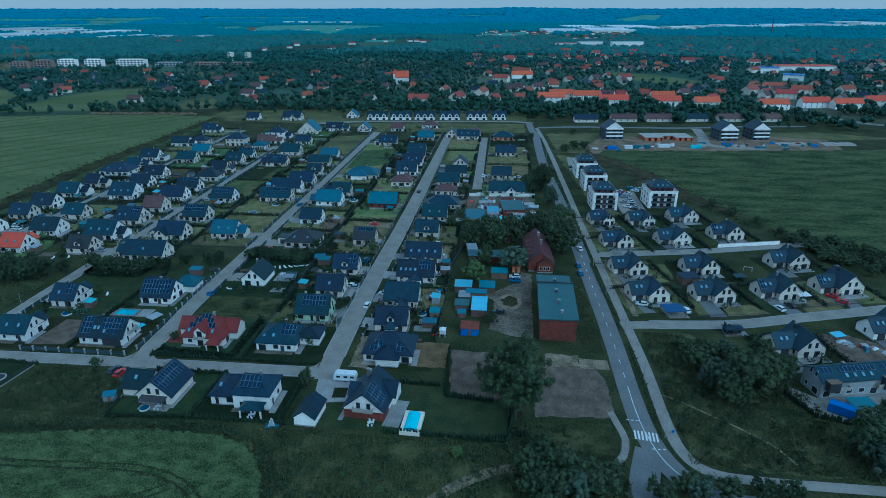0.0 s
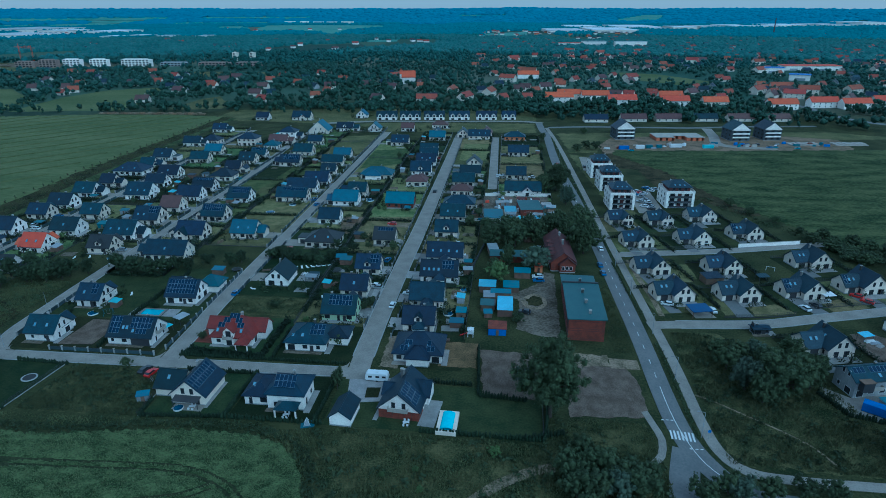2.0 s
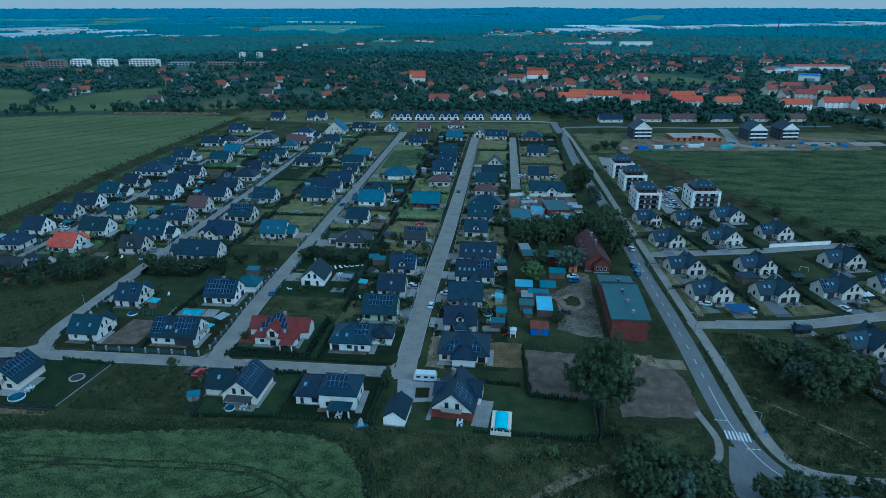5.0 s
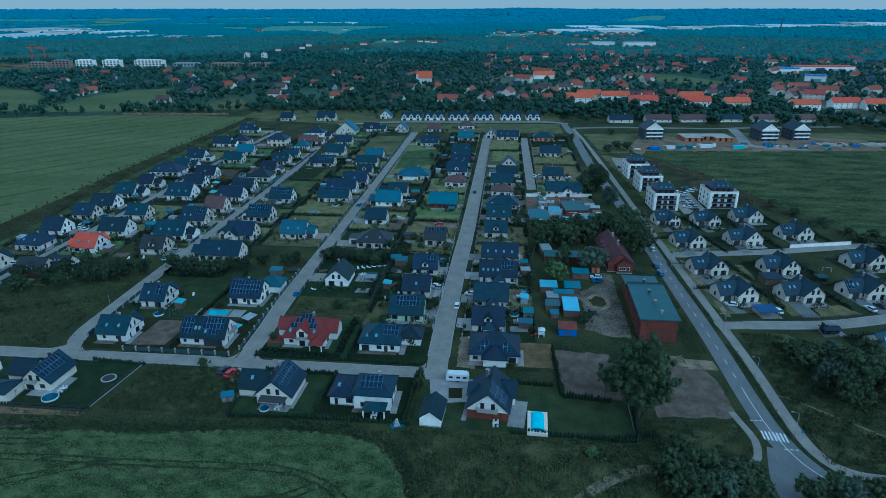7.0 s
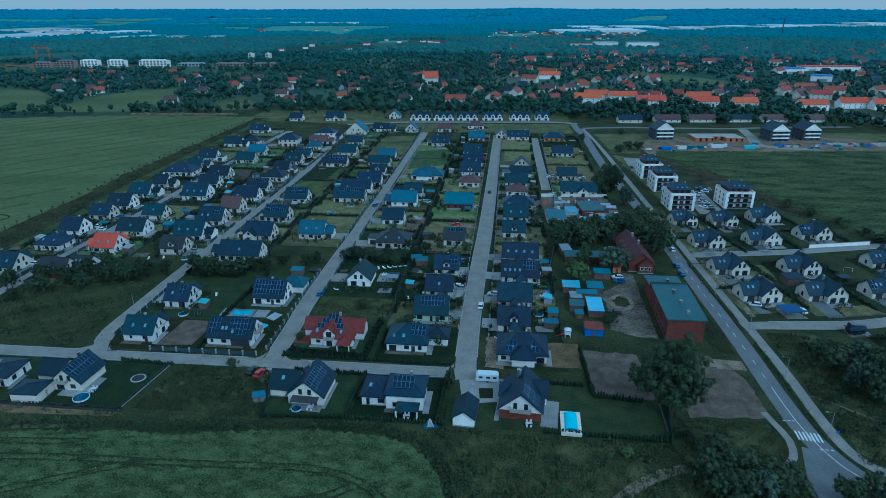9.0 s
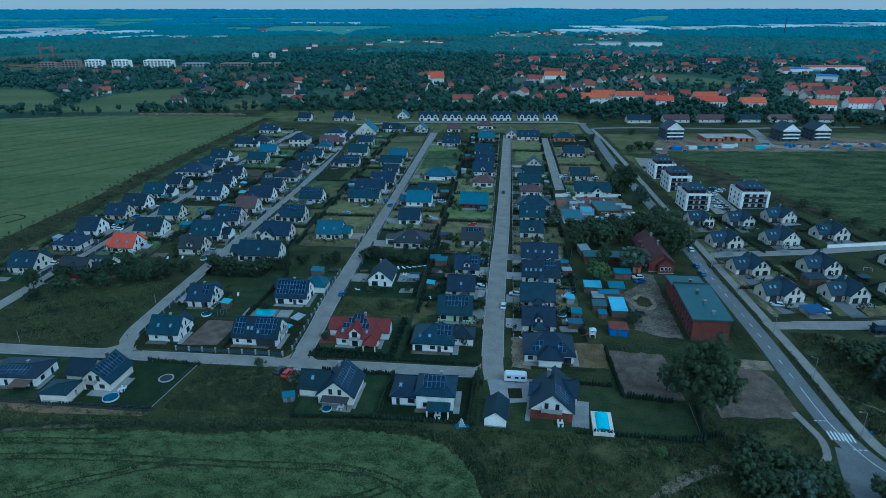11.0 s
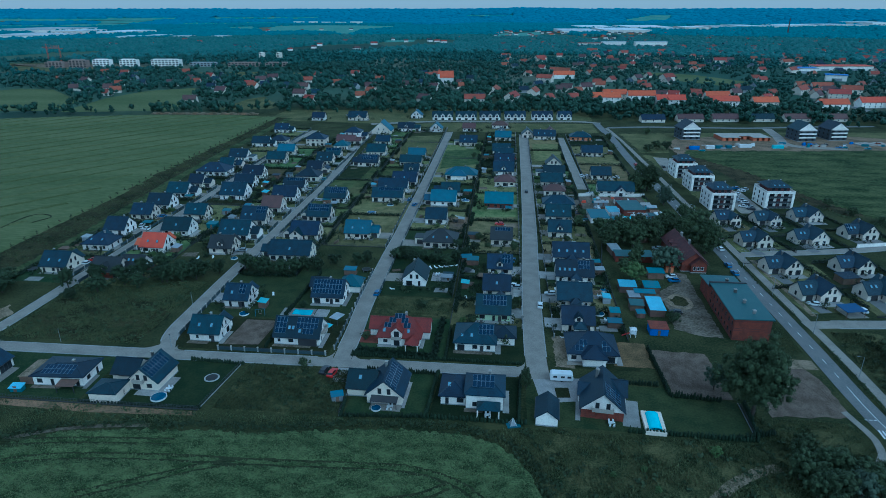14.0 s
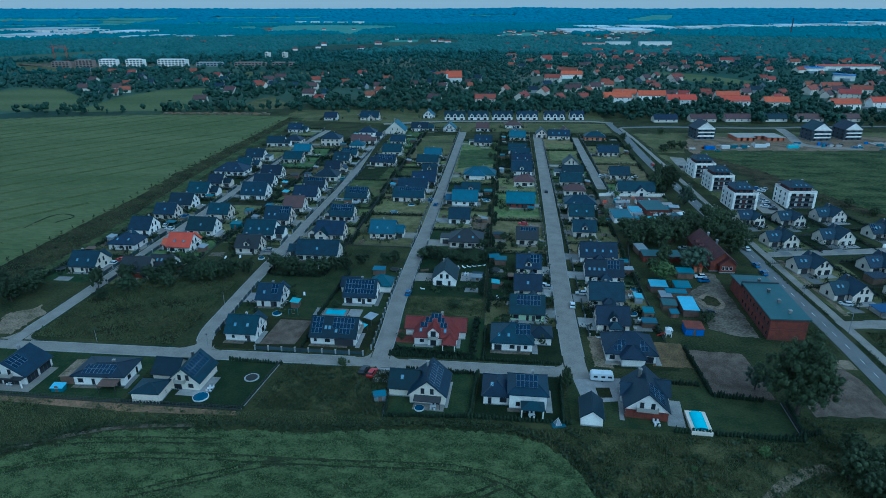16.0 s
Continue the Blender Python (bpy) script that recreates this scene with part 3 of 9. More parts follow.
for poly, m in (([(-146, 378), (-112, 388), (-112, 338), (-148, 332)], LAWN_FRESH), ([(-148, 331), (-113, 337), (-113, 319), (-148, 318)], LAWN_DRY), ([(-144, 481), (-112, 491), (-112, 420), (-132, 414)], MEADOW), ([(-103, 433), (-79, 443), (-77, 396), (-102, 380)], LAWN_FRESH), ([(-40, 463), (-20, 465), (-20, 411), (-40, 409)], LAWN_DRY), ([(-127, 294), (-109, 304), (-109, 268), (-125, 267)], LAWN_DRY)):
    sheet("meadow", poly, 0.075, m, "mown grass on an unbuilt plot", ragged=0.5)
sheet("meadow", [(-102, 177.5), (-77.5, 177.5), (-77.5, 191), (-103.3, 191)], 0.065, ROUGH, "long fresh grass on an empty plot", ragged=0.5)

sheet("yard", [(-75.5, 283.8), (-53.2, 286), (-52.8, 259.5), (-75.4, 258.5)], 0.078, LAWN_DRY, "dry trampled yard of an unbuilt plot", ragged=0.5)
sheet("driveway", [(-63, 275.8), (-52, 276.4), (-52, 270.4), (-62.6, 271)], 0.09, SAND, "sandy drive onto an unbuilt plot", "driveway", ragged=0.3)
sheet("yard", [(-88.4, 282.3), (-77.4, 283.4), (-77.2, 259.8), (-83.4, 259.2)], 0.08, EARTH, "bare brown earth yard behind a new house", ragged=0.5)

sheet("meadow", [(46.5, 118), (84, 116), (86, 132), (80, 150), (66, 170), (60, 181), (46.5, 179)], 0.022, ROUGH, "rough meadow between the cycle path and the houses", ragged=0.8)
sheet("meadow", [(-45, 92), (-49, 104), (-52, 113), (-44, 119.5), (2, 119), (24, 116), (28, 96)], 0.022, ROUGH, "rough meadow in front of the gardens", ragged=0.8)
sheet("meadow", [(-133.5, 120.5), (-101, 121), (-101.5, 142.2), (-131, 142.6)], 0.022, ROUGH, "rough meadow on an unbuilt plot", ragged=0.6)
sheet("lawn", [(-25, 200.5), (-19.8, 200.5), (-19.8, 208.5), (-25, 208.5)], 0.09, LAWN_FRESH, "fresh green strip of garden lawn", "lawn", ragged=0.2)
sheet("meadow", [(-217, 150.5), (-172, 150), (-171, 170), (-190, 182), (-217, 178)], 0.018, GRASS, "dark rough grass on an unbuilt corner plot", ragged=0.8)
sheet("meadow", [(9, 120), (26, 119), (28, 131), (10, 130)], 0.022, ROUGH, "rough grass beside the soil plot", ragged=0.6)

# ---------- roads ----------
JUNCTIONS = [(-222.5, 146, 5.5), (-161, 147.5, 5.5), (-106, 147, 6), (-48, 146.5, 5.5), (-47, 143, 5), (34.5, 116, 7), (36.5, 122, 4), (38, 112, 5), (37.5, 245, 4.5), (41.5, 183.7, 5), (36, 183, 3), (24, 560, 6), (22, 516, 6), (27, 540, 4)]


def road(name, pts, width, m, label, kerbs=True, z=0.09, category="road"):
    p = curve_through(pts, 2.5)
    STREETS.append(([(q.x, q.y) for q in p], width / 2))
    b = Build()
    ribbon(p, -width / 2, width / 2, 0, z, m, b)
    ob = tagged(b.make(name), label, category, kind="structure")
    if kerbs:
        for s in (-1, 1):
            run = []
            for q in p + [None]:
                if q is not None and all((q - Vector(j[:2])).length > j[2] for j in JUNCTIONS):
                    run.append(q)
                    continue
                if len(run) > 1:
                    k = Build()
                    ribbon(run, s * (width / 2 + 0.003) if s > 0 else -width / 2 - 0.283, s * (width / 2 + 0.283) if s > 0 else -width / 2 - 0.003, 0, z + 0.07, KERB, k)
                    k.make("kerb", ob, "pale concrete kerb")
                run = []
    return ob


road("road", [(-262, 144.0), (-207, 144.7), (-155, 145.2), (-111, 145.8), (-68, 146), (-50, 146.3)], 4.8, PAVING, "pale grey block-paved residential street")
road("road", [(-222.5, 144), (-222, 165), (-222, 200), (-222, 260), (-222.5, 320), (-224.5, 366), (-224, 440), (-221, 500)], 4.4, PAVING, "pale grey block-paved residential street", z=0.094)
road("road", [(-160, 146), (-164.2, 158), (-164.8, 176), (-165.1, 205), (-164.8, 253), (-164.6, 300), (-164.5, 338), (-168, 400), (-170.5, 440), (-171, 505)], 4.6, PAVING, "pale grey block-paved residential street", z=0.098)
road("road", [(-106, 146), (-106.3, 166), (-107.1, 185), (-107.1, 228), (-106.5, 264), (-106.3, 325), (-106.3, 378), (-106.5, 430), (-107, 505)], 5.3, PAVING, "pale grey block-paved residential street", z=0.102)
road("road", [(-48, 143), (-48.7, 155), (-48.8, 186), (-48.2, 231), (-47.3, 274), (-46.5, 380), (-46, 500)], 6.2, PAVING, "pale grey block-paved residential street with parked car", z=0.106)
road("road", [(-15.3, 340), (-16, 400), (-17, 490)], 4.8, PAVING, "pale grey block-paved residential lane", z=0.11)
road("road", [(-180, 535), (-128, 553), (-65, 559), (0, 566), (24, 560)], 5.0, PAVING, "grey lane before the terraced houses", z=0.09)
road("main_road", [(20, 560), (22, 520), (24, 504), (25.3, 407), (30.4, 318), (33, 256), (34.2, 217), (35.7, 174), (36, 144), (36.9, 128), (39.5, 117.5), (45, 109.5), (56, 106), (110, 104)], 5.8, ASPHALT, "two-lane asphalt main road with white markings", kerbs=False, z=0.1)
road("road", [(36.5, 122), (33, 110), (31, 97), (31, 70)], 6.5, ASPHALT, "worn asphalt side road", kerbs=False, z=0.095)
road("cycle_path", [(26, 536), (29.4, 490), (32.4, 428), (34, 385), (35.5, 345), (36.7, 310), (37.7, 282), (39.3, 246), (40.6, 215), (41.6, 190), (42.8, 158), (42.8, 135), (44, 122), (48.5, 115.6), (59, 113.8), (84, 113.4), (120, 113)], 3.0, PAVING, "grey paved cycle and foot path beside the main road", kerbs=False, z=0.1, category="path")
road("road", [(38, 245), (50.6, 247.6), (84, 254), (118, 263.2), (135, 268)], 4.6, PAVING, "grey paved lane between new houses", z=0.104)
road("road", [(40, 183.5), (50, 185), (77.3, 188), (97.5, 194), (131, 204), (190, 222)], 5.0, PAVING, "grey paved lane between new houses", z=0.108)
road("road", [(27, 538), (60, 545), (110, 547), (150, 549), (196, 559), (260, 568)], 5.5, ASPHALT, "asphalt road along the wooded edge", kerbs=False, z=0.104)
road("dirt_track", [(162, 547), (157.5, 513), (152.1, 484), (163, 472), (190, 469)], 8.0, PAVING, "pale gravel access track", kerbs=False, z=0.1, category="track")
road("dirt_track", [(-22, 90), (-17, 96), (-11.6, 102), (-7.6, 106), (-3.2, 109), (0.5, 111.2), (5, 112.6)], 2.8, SAND, "pale gravel track through the bushes", kerbs=False, z=0.08, category="track")
road("dirt_track", [(-196, 92), (-187, 98.4), (-178, 104.0), (-168, 108.6), (-158, 111.0), (-146, 112.6)], 1.3, GRAVEL, "worn grey track along the edge of the cereal", kerbs=False, z=0.07, category="track")
road("ring_track", [(0, 199), (3.5, 203), (6.5, 200), (6.8, 195), (4, 192), (0.5, 194), (-0.4, 198)], 1.8, SAND, "worn wheel ring in the yard", kerbs=False, z=0.1, category="track")
sheet("grass_island", [(0.6, 199), (3.5, 202), (6.2, 200), (6.4, 196), (4, 193.4), (1.0, 195)], 0.12, GRASS, "round grass island inside the wheel ring", ragged=0.3)
road("foot_path", [(44.5, 145), (49, 142), (55, 137), (62, 131), (66.5, 126), (69.5, 119)], 0.6, SAND, "narrow trodden path through rough grass", kerbs=False, z=0.06, category="path")
road("highway", [(270, 735), (297, 690), (302, 630), (318, 592), (350, 575), (460, 555)], 9.0, ASPHALT, "curving asphalt ramp at the edge of town", kerbs=False, z=0.1)
road("gravel_path", [(43.2, 240), (44.4, 218), (45.7, 203.6), (46.0, 190.6)], 1.9, SAND, "pale sandy strip beside the cycle path", kerbs=False, z=0.07, category="path")
road("pavement", [(29.5, 136), (30.5, 131), (31.5, 125), (30, 119), (27.5, 116)], 1.8, PAVING, "short pavement by the crossing", kerbs=False, z=0.12, category="pavement")
sheet("parking", [(42.4, 427), (51.4, 426.2), (49.5, 396), (45.6, 388), (41.4, 390)], 0.08, PAVING, "paved parking strip beside an apartment block", "pavement")
sheet("parking", [(60, 304), (73, 304), (73, 345), (60, 345)], 0.08, PAVING, "paved parking area between apartment blocks", "pavement")
sheet("parking", [(78, 148), (81.5, 139.5), (88, 137.3), (101, 140), (112, 146), (112, 153), (86, 147.3), (80, 152.5)], 0.08, PAVING, "paved yard with a pale surface", "pavement")
sheet("driveway", [(-47, 132), (-36, 134), (-36.5, 144.5), (-50, 143.5), (-48.5, 134)], 0.1, SLAB, "wide pale paved forecourt", "driveway")


def stripe(x, y, w, d, yaw, parent):
    b = Build()
    b.box(-w / 2, -d / 2, 0, w / 2, d / 2, 0.012, PAINT)
    part("stripe", b.data("stripe"), parent, pose(x, y, 0.103, 0, 0, yaw))


crossing = thing("zebra_crossing", 0, 0, 0, "white zebra crossing painted on the asphalt", "crossing", kind="structure")
for k in range(7):
    stripe(34.2 + k * 0.85, 127.3 - k * 0.12, 0.45, 3.4, -4, crossing)
lines = thing("lane_marking", 0, 0, 0, "white broken centre line on the asphalt", "marking", kind="structure")
mid = curve_through([(25.3, 407), (30.4, 318), (33, 256), (34.2, 217), (35.7, 174), (36, 150)], 7.0)
for a, c in zip(mid, mid[1:]):
    stripe((a.x + c.x) / 2, (a.y + c.y) / 2, 0.16, 2.6, math.degrees(math.atan2(-(c.x - a.x), c.y - a.y)), lines)
b = Build()
ribbon(curve_through([(36, 148), (36.1, 138), (36.9, 128), (39.5, 117.5), (45, 109.5)], 2), -0.09, 0.09, 0, 0.116, PAINT, b)
b.make("solid_line", lines)
for x in (33.4, 34.6, 35.7):
    stripe(x, 133, 0.7, 0.3, 0, lines)
for x in (37.6, 38.9, 40.1):
    stripe(x, 122.3, 0.7, 0.3, 0, lines)

def off_paving(x, y, gap=0.9):
    """Which of the points lie clear of roads, drives and yards."""
    x, y = np.asarray(x, float), np.asarray(y, float)
    ok = np.ones(x.shape, bool)
    for line, half in STREETS:
        ok &= edge_distance(line, x, y, False) > half + gap
    for poly in PAVED:
        ok &= ~inside(poly, x, y)
    return ok


def corner(x, y, sx, sy, r, z, sharp=1.0):
    """The rounded paving in the angle between two streets; sx, sy point into the block."""
    pts = [(x, y, z)]
    for k in range(9):
        a = math.pi / 2 * k / 8
        pts.append((x + sx * r * (1 - math.sin(a)), y + sy * r * sharp * (1 - math.cos(a)), z))
    if sx * sy > 0:
        pts = pts[::-1]
    b = Build()
    b.slab(pts, z + 0.02, PAVING)
    tagged(b.make("road_corner"), "rounded block-paved street corner", "road", kind="structure")


corner(-162.4, 147.6, -1, 1, 8.0, 0.086)
corner(-158.6, 147.9, 1, 1, 3.0, 0.087)
for x, half, reach in ((-106.1, 2.65, 6.0), (-222.3, 2.2, 6.0)):
    corner(x - half - 0.3, 147.6, -1, 1, reach * 0.75, 0.086)
    corner(x + half + 0.3, 147.9, 1, 1, reach * 0.75, 0.087)
corner(-52.0, 148.5, -1, 1, 3.5, 0.088)

# ---------- houses ----------
CACHE = {}


def cached(key, build):
    if key not in CACHE:
        CACHE[key] = build()
    return CACHE[key]


def window_mesh(w, h, dark=False):
    """A frame with a pane set back in it, in one piece."""
    def build():
        b, f = Build(), FRAME_D if dark else FRAME_W
        x, e, z = w / 2, 0.1, h
        ring = lambda i, y: [(-x + i, y, i), (x - i, y, i), (x - i, y, z - i), (-x + i, y, z - i)]
        pts = ring(0, 0.02) + ring(0, -0.06) + ring(e, -0.06) + ring(e, -0.02)
        side = [(k + i, k + (i + 1) % 4, k + 4 + (i + 1) % 4, k + 4 + i) for k in (0, 4, 8) for i in range(4)]
        b.solid(pts, side, f)
        b.f.append((12, 13, 14, 15))
        b.k.append(b.slot(GLASS))
        return b.data("window")
    return cached(("window", w, h, dark), build)


def door_mesh(w, h, m):
    def build():
        b = Build()
        b.box(-w / 2, -0.06, 0, w / 2, 0.02, h, m)
        for k in range(4):
            b.box(-w / 2 + 0.12, -0.08, 0.15 + k * (h - 0.2) / 4, w / 2 - 0.12, -0.058, 0.05 + (k + 1) * (h - 0.2) / 4, m)
        return b.data("door")
    return cached(("door", w, h, m.name), build)


def skylight_mesh():
    def build():
        b = Build()
        b.box(-0.45, -0.65, -0.05, 0.45, 0.65, 0.07, FRAME_D)
        b.box(-0.36, -0.55, 0.05, 0.36, 0.55, 0.085, SKYGLASS)
        return b.data("roof_window")
    return cached("skylight", build)


def panel_mesh():
    def build():
        b = Build()
        b.box(-0.52, -0.86, 0.02, 0.52, 0.86, 0.06, PANEL_EDGE)
        b.box(-0.48, -0.82, 0.05, 0.48, 0.82, 0.066, SOLAR)
        return b.data("solar_panel")
    return cached("panel", build)


def chimney(parent, x, y, z0, z1, w=0.6):
    b = Build()
    b.box(x - w / 2, y - w / 2, z0, x + w / 2, y + w / 2, z1, CHIMNEY)
    b.box(x - w / 2 - 0.1, y - w / 2 - 0.1, z1, x + w / 2 + 0.1, y + w / 2 + 0.1, z1 + 0.12, CONCRETE)
    b.box(x - w / 4, y - w / 4, z1 + 0.12, x + w / 4, y + w / 4, z1 + 0.35, TIN)
    b.make("chimney", parent)


def gable_block(root, m, L, W, eave, pitch, wall, roof, over=0.5):
    """Walls with two gables (ridge along x) and a roof of two slabs with ridge cap and gutters. Returns the rise."""
    a, h, t = L / 2, W / 2, math.tan(radians(pitch))
    rise = h * t
    b = Build()
    p = [(-a, -h, 0), (a, -h, 0), (a, h, 0), (-a, h, 0), (-a, -h, eave), (a, -h, eave), (a, h, eave), (-a, h, eave), (-a, 0, eave + rise), (a, 0, eave + rise)]
    b.solid(p, [(0, 1, 5, 4), (2, 3, 7, 6), (1, 2, 6, 9, 5), (3, 0, 4, 8, 7), (3, 2, 1, 0), (4, 5, 9, 8), (6, 7, 8, 9)], wall)
    b.box(-a - 0.03, -h - 0.03, 0, a + 0.03, h + 0.03, 0.35, WALL["grey"])
    b.moved(m).make("wall", root)
    r, c = Build(), 0.26
    lo, g = eave - over * t + c, a + 0.45
    for s in (-1, 1):
        q = [(-g, s * (h + over), lo), (g, s * (h + over), lo), (g, 0, eave + rise + c), (-g, 0, eave + rise + c)]
        r.slab(q if s < 0 else q[::-1], 0.24, roof)
        r.box(-g, s * (h + over + 0.06) - 0.07, lo - 0.22, g, s * (h + over + 0.06) + 0.07, lo - 0.08, FRAME_D)
    r.box(-g, -0.14, eave + rise + c - 0.08, g, 0.14, eave + rise + c + 0.05, roof)
    r.moved(m).make("roof", root)
    return rise


def hip_block(root, m, L, W, eave, pitch, wall, roof, over=0.6):
    a, h, t = L / 2, W / 2, math.tan(radians(pitch))
    b = Build()
    b.box(-a, -h, 0, a, h, eave, wall)
    b.box(-a - 0.03, -h - 0.03, 0, a + 0.03, h + 0.03, 0.35, WALL["grey"])
    b.moved(m).make("wall", root)
    A, H = a + over, h + over
    k = min(A, H)
    rx, ry = A - k, H - k
    top, lo = eave + k * t, eave
    r = Build()
    e = [(-A, -H, lo), (A, -H, lo), (A, H, lo), (-A, H, lo)]
    low = [(x, y, lo - 0.25) for x, y, _ in e]
    if A >= H:
        pts, faces = e + low + [(-rx, 0, top), (rx, 0, top)], [(0, 1, 9, 8), (1, 2, 9), (2, 3, 8, 9), (3, 0, 8)]
    else:
        pts, faces = e + low + [(0, -ry, top), (0, ry, top)], [(0, 1, 8), (1, 2, 9, 8), (2, 3, 9), (3, 0, 8, 9)]
    r.solid(pts, faces + [(7, 6, 5, 4), (0, 4, 5, 1), (1, 5, 6, 2), (2, 6, 7, 3), (3, 7, 4, 0)], roof)
    corner = [(0, 8), (1, 9), (2, 9), (3, 8)] if A >= H else [(0, 8), (1, 8), (2, 9), (3, 9)]
    for i, j in corner + [(8, 9)]:
        if (Vector(pts[i]) - Vector(pts[j])).length > 0.1:
            r.tube(pts[i], pts[j], 0.12, 0.12, roof, 5)
    r.moved(m).make("roof", root)
    return top - eave


def on_wall(root, m, name, me, x, y, z, turn):
    part(name, me, root, m @ pose(x, y, z, 0, 0, turn))


def wall_openings(root, m, L, W, eave, rng, dark, gables=True, rise=4.0, low=True):
    """Windows and doors on all four walls."""
    sizes = [(1.5, 1.3, 0.95), (2.2, 2.1, 0.12), (1.1, 1.3, 0.95), (0.9, 2.1, 0.12), (1.8, 1.4, 0.9)]
    for s, turn in ((-1, 0),):
        n = max(2, int(L / 3.4))
        for i in range(n):
            w, h, z = sizes[rng.integers(0, 5)]
            x = (-L / 2 + L * (i + 0.5) / n) + rng.uniform(-0.2, 0.2)
            on_wall(root, m, "window", window_mesh(w, h, dark), x, s * W / 2, z, turn)
            if eave > 5:
                on_wall(root, m, "window", window_mesh(1.4, 1.3, dark), x, s * W / 2, 3.6, turn)
    where = (root.matrix_world @ m).translation.x
    sides = [(1, 90)] if where < -75 else [(-1, -90)] if where > 5 else [(1, 90), (-1, -90)]
    if abs((m.to_euler().z)) > 1:
        sides = [(1, 90)]
    for s, turn in sides:
        for y in (-W * 0.22, W * 0.22):
            w, h, z = sizes[rng.integers(0, 4)]
            on_wall(root, m, "window", window_mesh(w, h, dark), s * L / 2, y, z, turn)
        if gables:
            for y in (-W * 0.13, W * 0.13):
                on_wall(root, m, "window", window_mesh(1.0, 1.7, dark), s * L / 2, y, eave + 0.15, turn)
            if s > 0 and abs(where) > 100 and rng.random() < 0.15:
                balcony(root, m, L / 2, W * 0.42, eave)


def balcony(root, m, x, w, z):
    b = Build()
    b.box(x, -w / 2, z - 0.18, x + 1.2, w / 2, z, CONCRETE)
    b.box(x + 1.12, -w / 2, z, x + 1.2, w / 2, z + 0.95, CONCRETE)
    for s in (-1, 1):
        b.box(x + 0.05, s * w / 2 - 0.03, z, x + 1.12, s * w / 2 + 0.03, z + 0.95, CONCRETE)
    b.moved(m).make("balcony", root)


def on_slope(m, x, d, h, over_z, pitch):
    """The pose of a thing lying on the front slope, d metres up the slope from the wall line."""
    p = radians(pitch)
    return m @ pose(x, -h + d * math.cos(p), over_z + d * math.sin(p) + 0.27 / math.cos(p), pitch, 0, 0)


def panels(root, m, x0, x1, W, eave, pitch, rng, rows_n=2):
    n = max(2, int((x1 - x0) / 1.12))
    slope = W / 2 / math.cos(radians(pitch))
    rows_n = min(rows_n, max(1, int((slope - 0.8) / 1.85)))
    for r in range(rows_n):
        for i in range(n):
            part("solar_panel", panel_mesh(), root, on_slope(m, x0 + 0.56 + i * 1.12, slope - 1.35 - r * 1.8, W / 2, eave, pitch))


LABELS = {"slate": "slate-grey tiled roof", "dark": "anthracite tiled roof", "light": "blue-grey sheet roof", "brown": "brown tiled roof", "orange": "bright orange tiled roof", "black": "black tiled roof", "red": "dark red tiled roof", "green": "green sheet roof"}
LOTS = []
HOMES = []
SHELLS = []  # what a side building has to match
ANNEXES = []  # where side buildings stand


def house(kind, x, y, yaw, L, W, col="", roof="dark", wall="white", sky=0, sol=0, dorm=0, wing=0, wingx=0.0, st=1, ell=0, eave=0.0, pitch=0, group="houses of the estate"):
    rng = np.random.default_rng(int(abs(x) * 131 + abs(y) * 17) + 7)
    if wall == "white" and col and (rng.random() < 0.5 or col == "r"):
        wall = "cream"
    shape = {"G": "gabled", "F": "gable-fronted", "H": "hip-roofed"}[kind]
    extras = "".join([" with solar panels" if sol else "", " and a dormer" if dorm else "", " in two storeys" if st == 2 else ""])
    root = thing("house", x, y, yaw, f"{wall} {shape} house, {LABELS[roof]}{extras}", "house", group)
    eave = eave or (5.6 if st == 2 else 3.0)
    wm, rm, dark = WALL[wall], ROOF[roof], bool(rng.random() < 0.7)
    flat = Matrix.Identity(4)
    LOTS.append((col, x, y, L, W))
    HOMES.append((col, root, L, W))
    SHELLS.append((kind, col, root, x, y, L, W, wm, rm, wing))
    if kind == "F":
        m = pose(0, 0, 0, 0, 0, -90)
        pitch = pitch or 41
        L, W = W, L
        if ell:
            eave, pitch = 3.3, 42
        rise = gable_block(root, m, L, W, eave, pitch, wm, rm)
        wall_openings(root, m, L, W, eave, rng, dark, rise=rise)
        chimney(root, -W * 0.12, L * 0.28, eave + rise * 0.4, eave + rise + 0.7)
        if ell:
            g = pose(-W / 2 - 2.0, 1.1, 0, 0, 0, 0)
            gable_block(root, g, 6.6, 7.4, 2.9, 40, wm, rm)
            part("garage_door", door_mesh(2.6, 2.2, FRAME_D), root, g @ pose(-0.6, -3.7, 0, 0, 0, 0), "dark sectional garage door")
            on_wall(root, g, "window", window_mesh(1.0, 1.6, dark), -3.3, 0, 1.0, -90)
            for k in (-1.5, 1.5):
                on_wall(root, flat, "window", window_mesh(1.3, 2.0, True), k, -L / 2, 0.3, 0)
            part("roof_window", skylight_mesh(), root, on_slope(g, -1.2, 2.6, 3.8, 2.9, 40))
            part("roof_window", skylight_mesh(), root, on_slope(g, 0.6, 2.6, 3.8, 2.9, 40))
            if sol:
                panels(root, g, -3.4, -0.6, 7.6, 2.9, 40, rng)
            t = Build()
            t.box(-W / 2 - 0.2, -L / 2 - 3.0, 0.02, W / 2 + 0.6, -L / 2, 0.14, SLAB)
            t.make("terrace", root, "grey paved terrace and drive")
            t = Build()
            t.box(-W / 2 - 4.8, -L / 2 - 7.0, 0.02, -W / 2 - 0.6, -3.2, 0.12, ASPHALT)
            t.make("terrace", root, "grey paved terrace and drive")
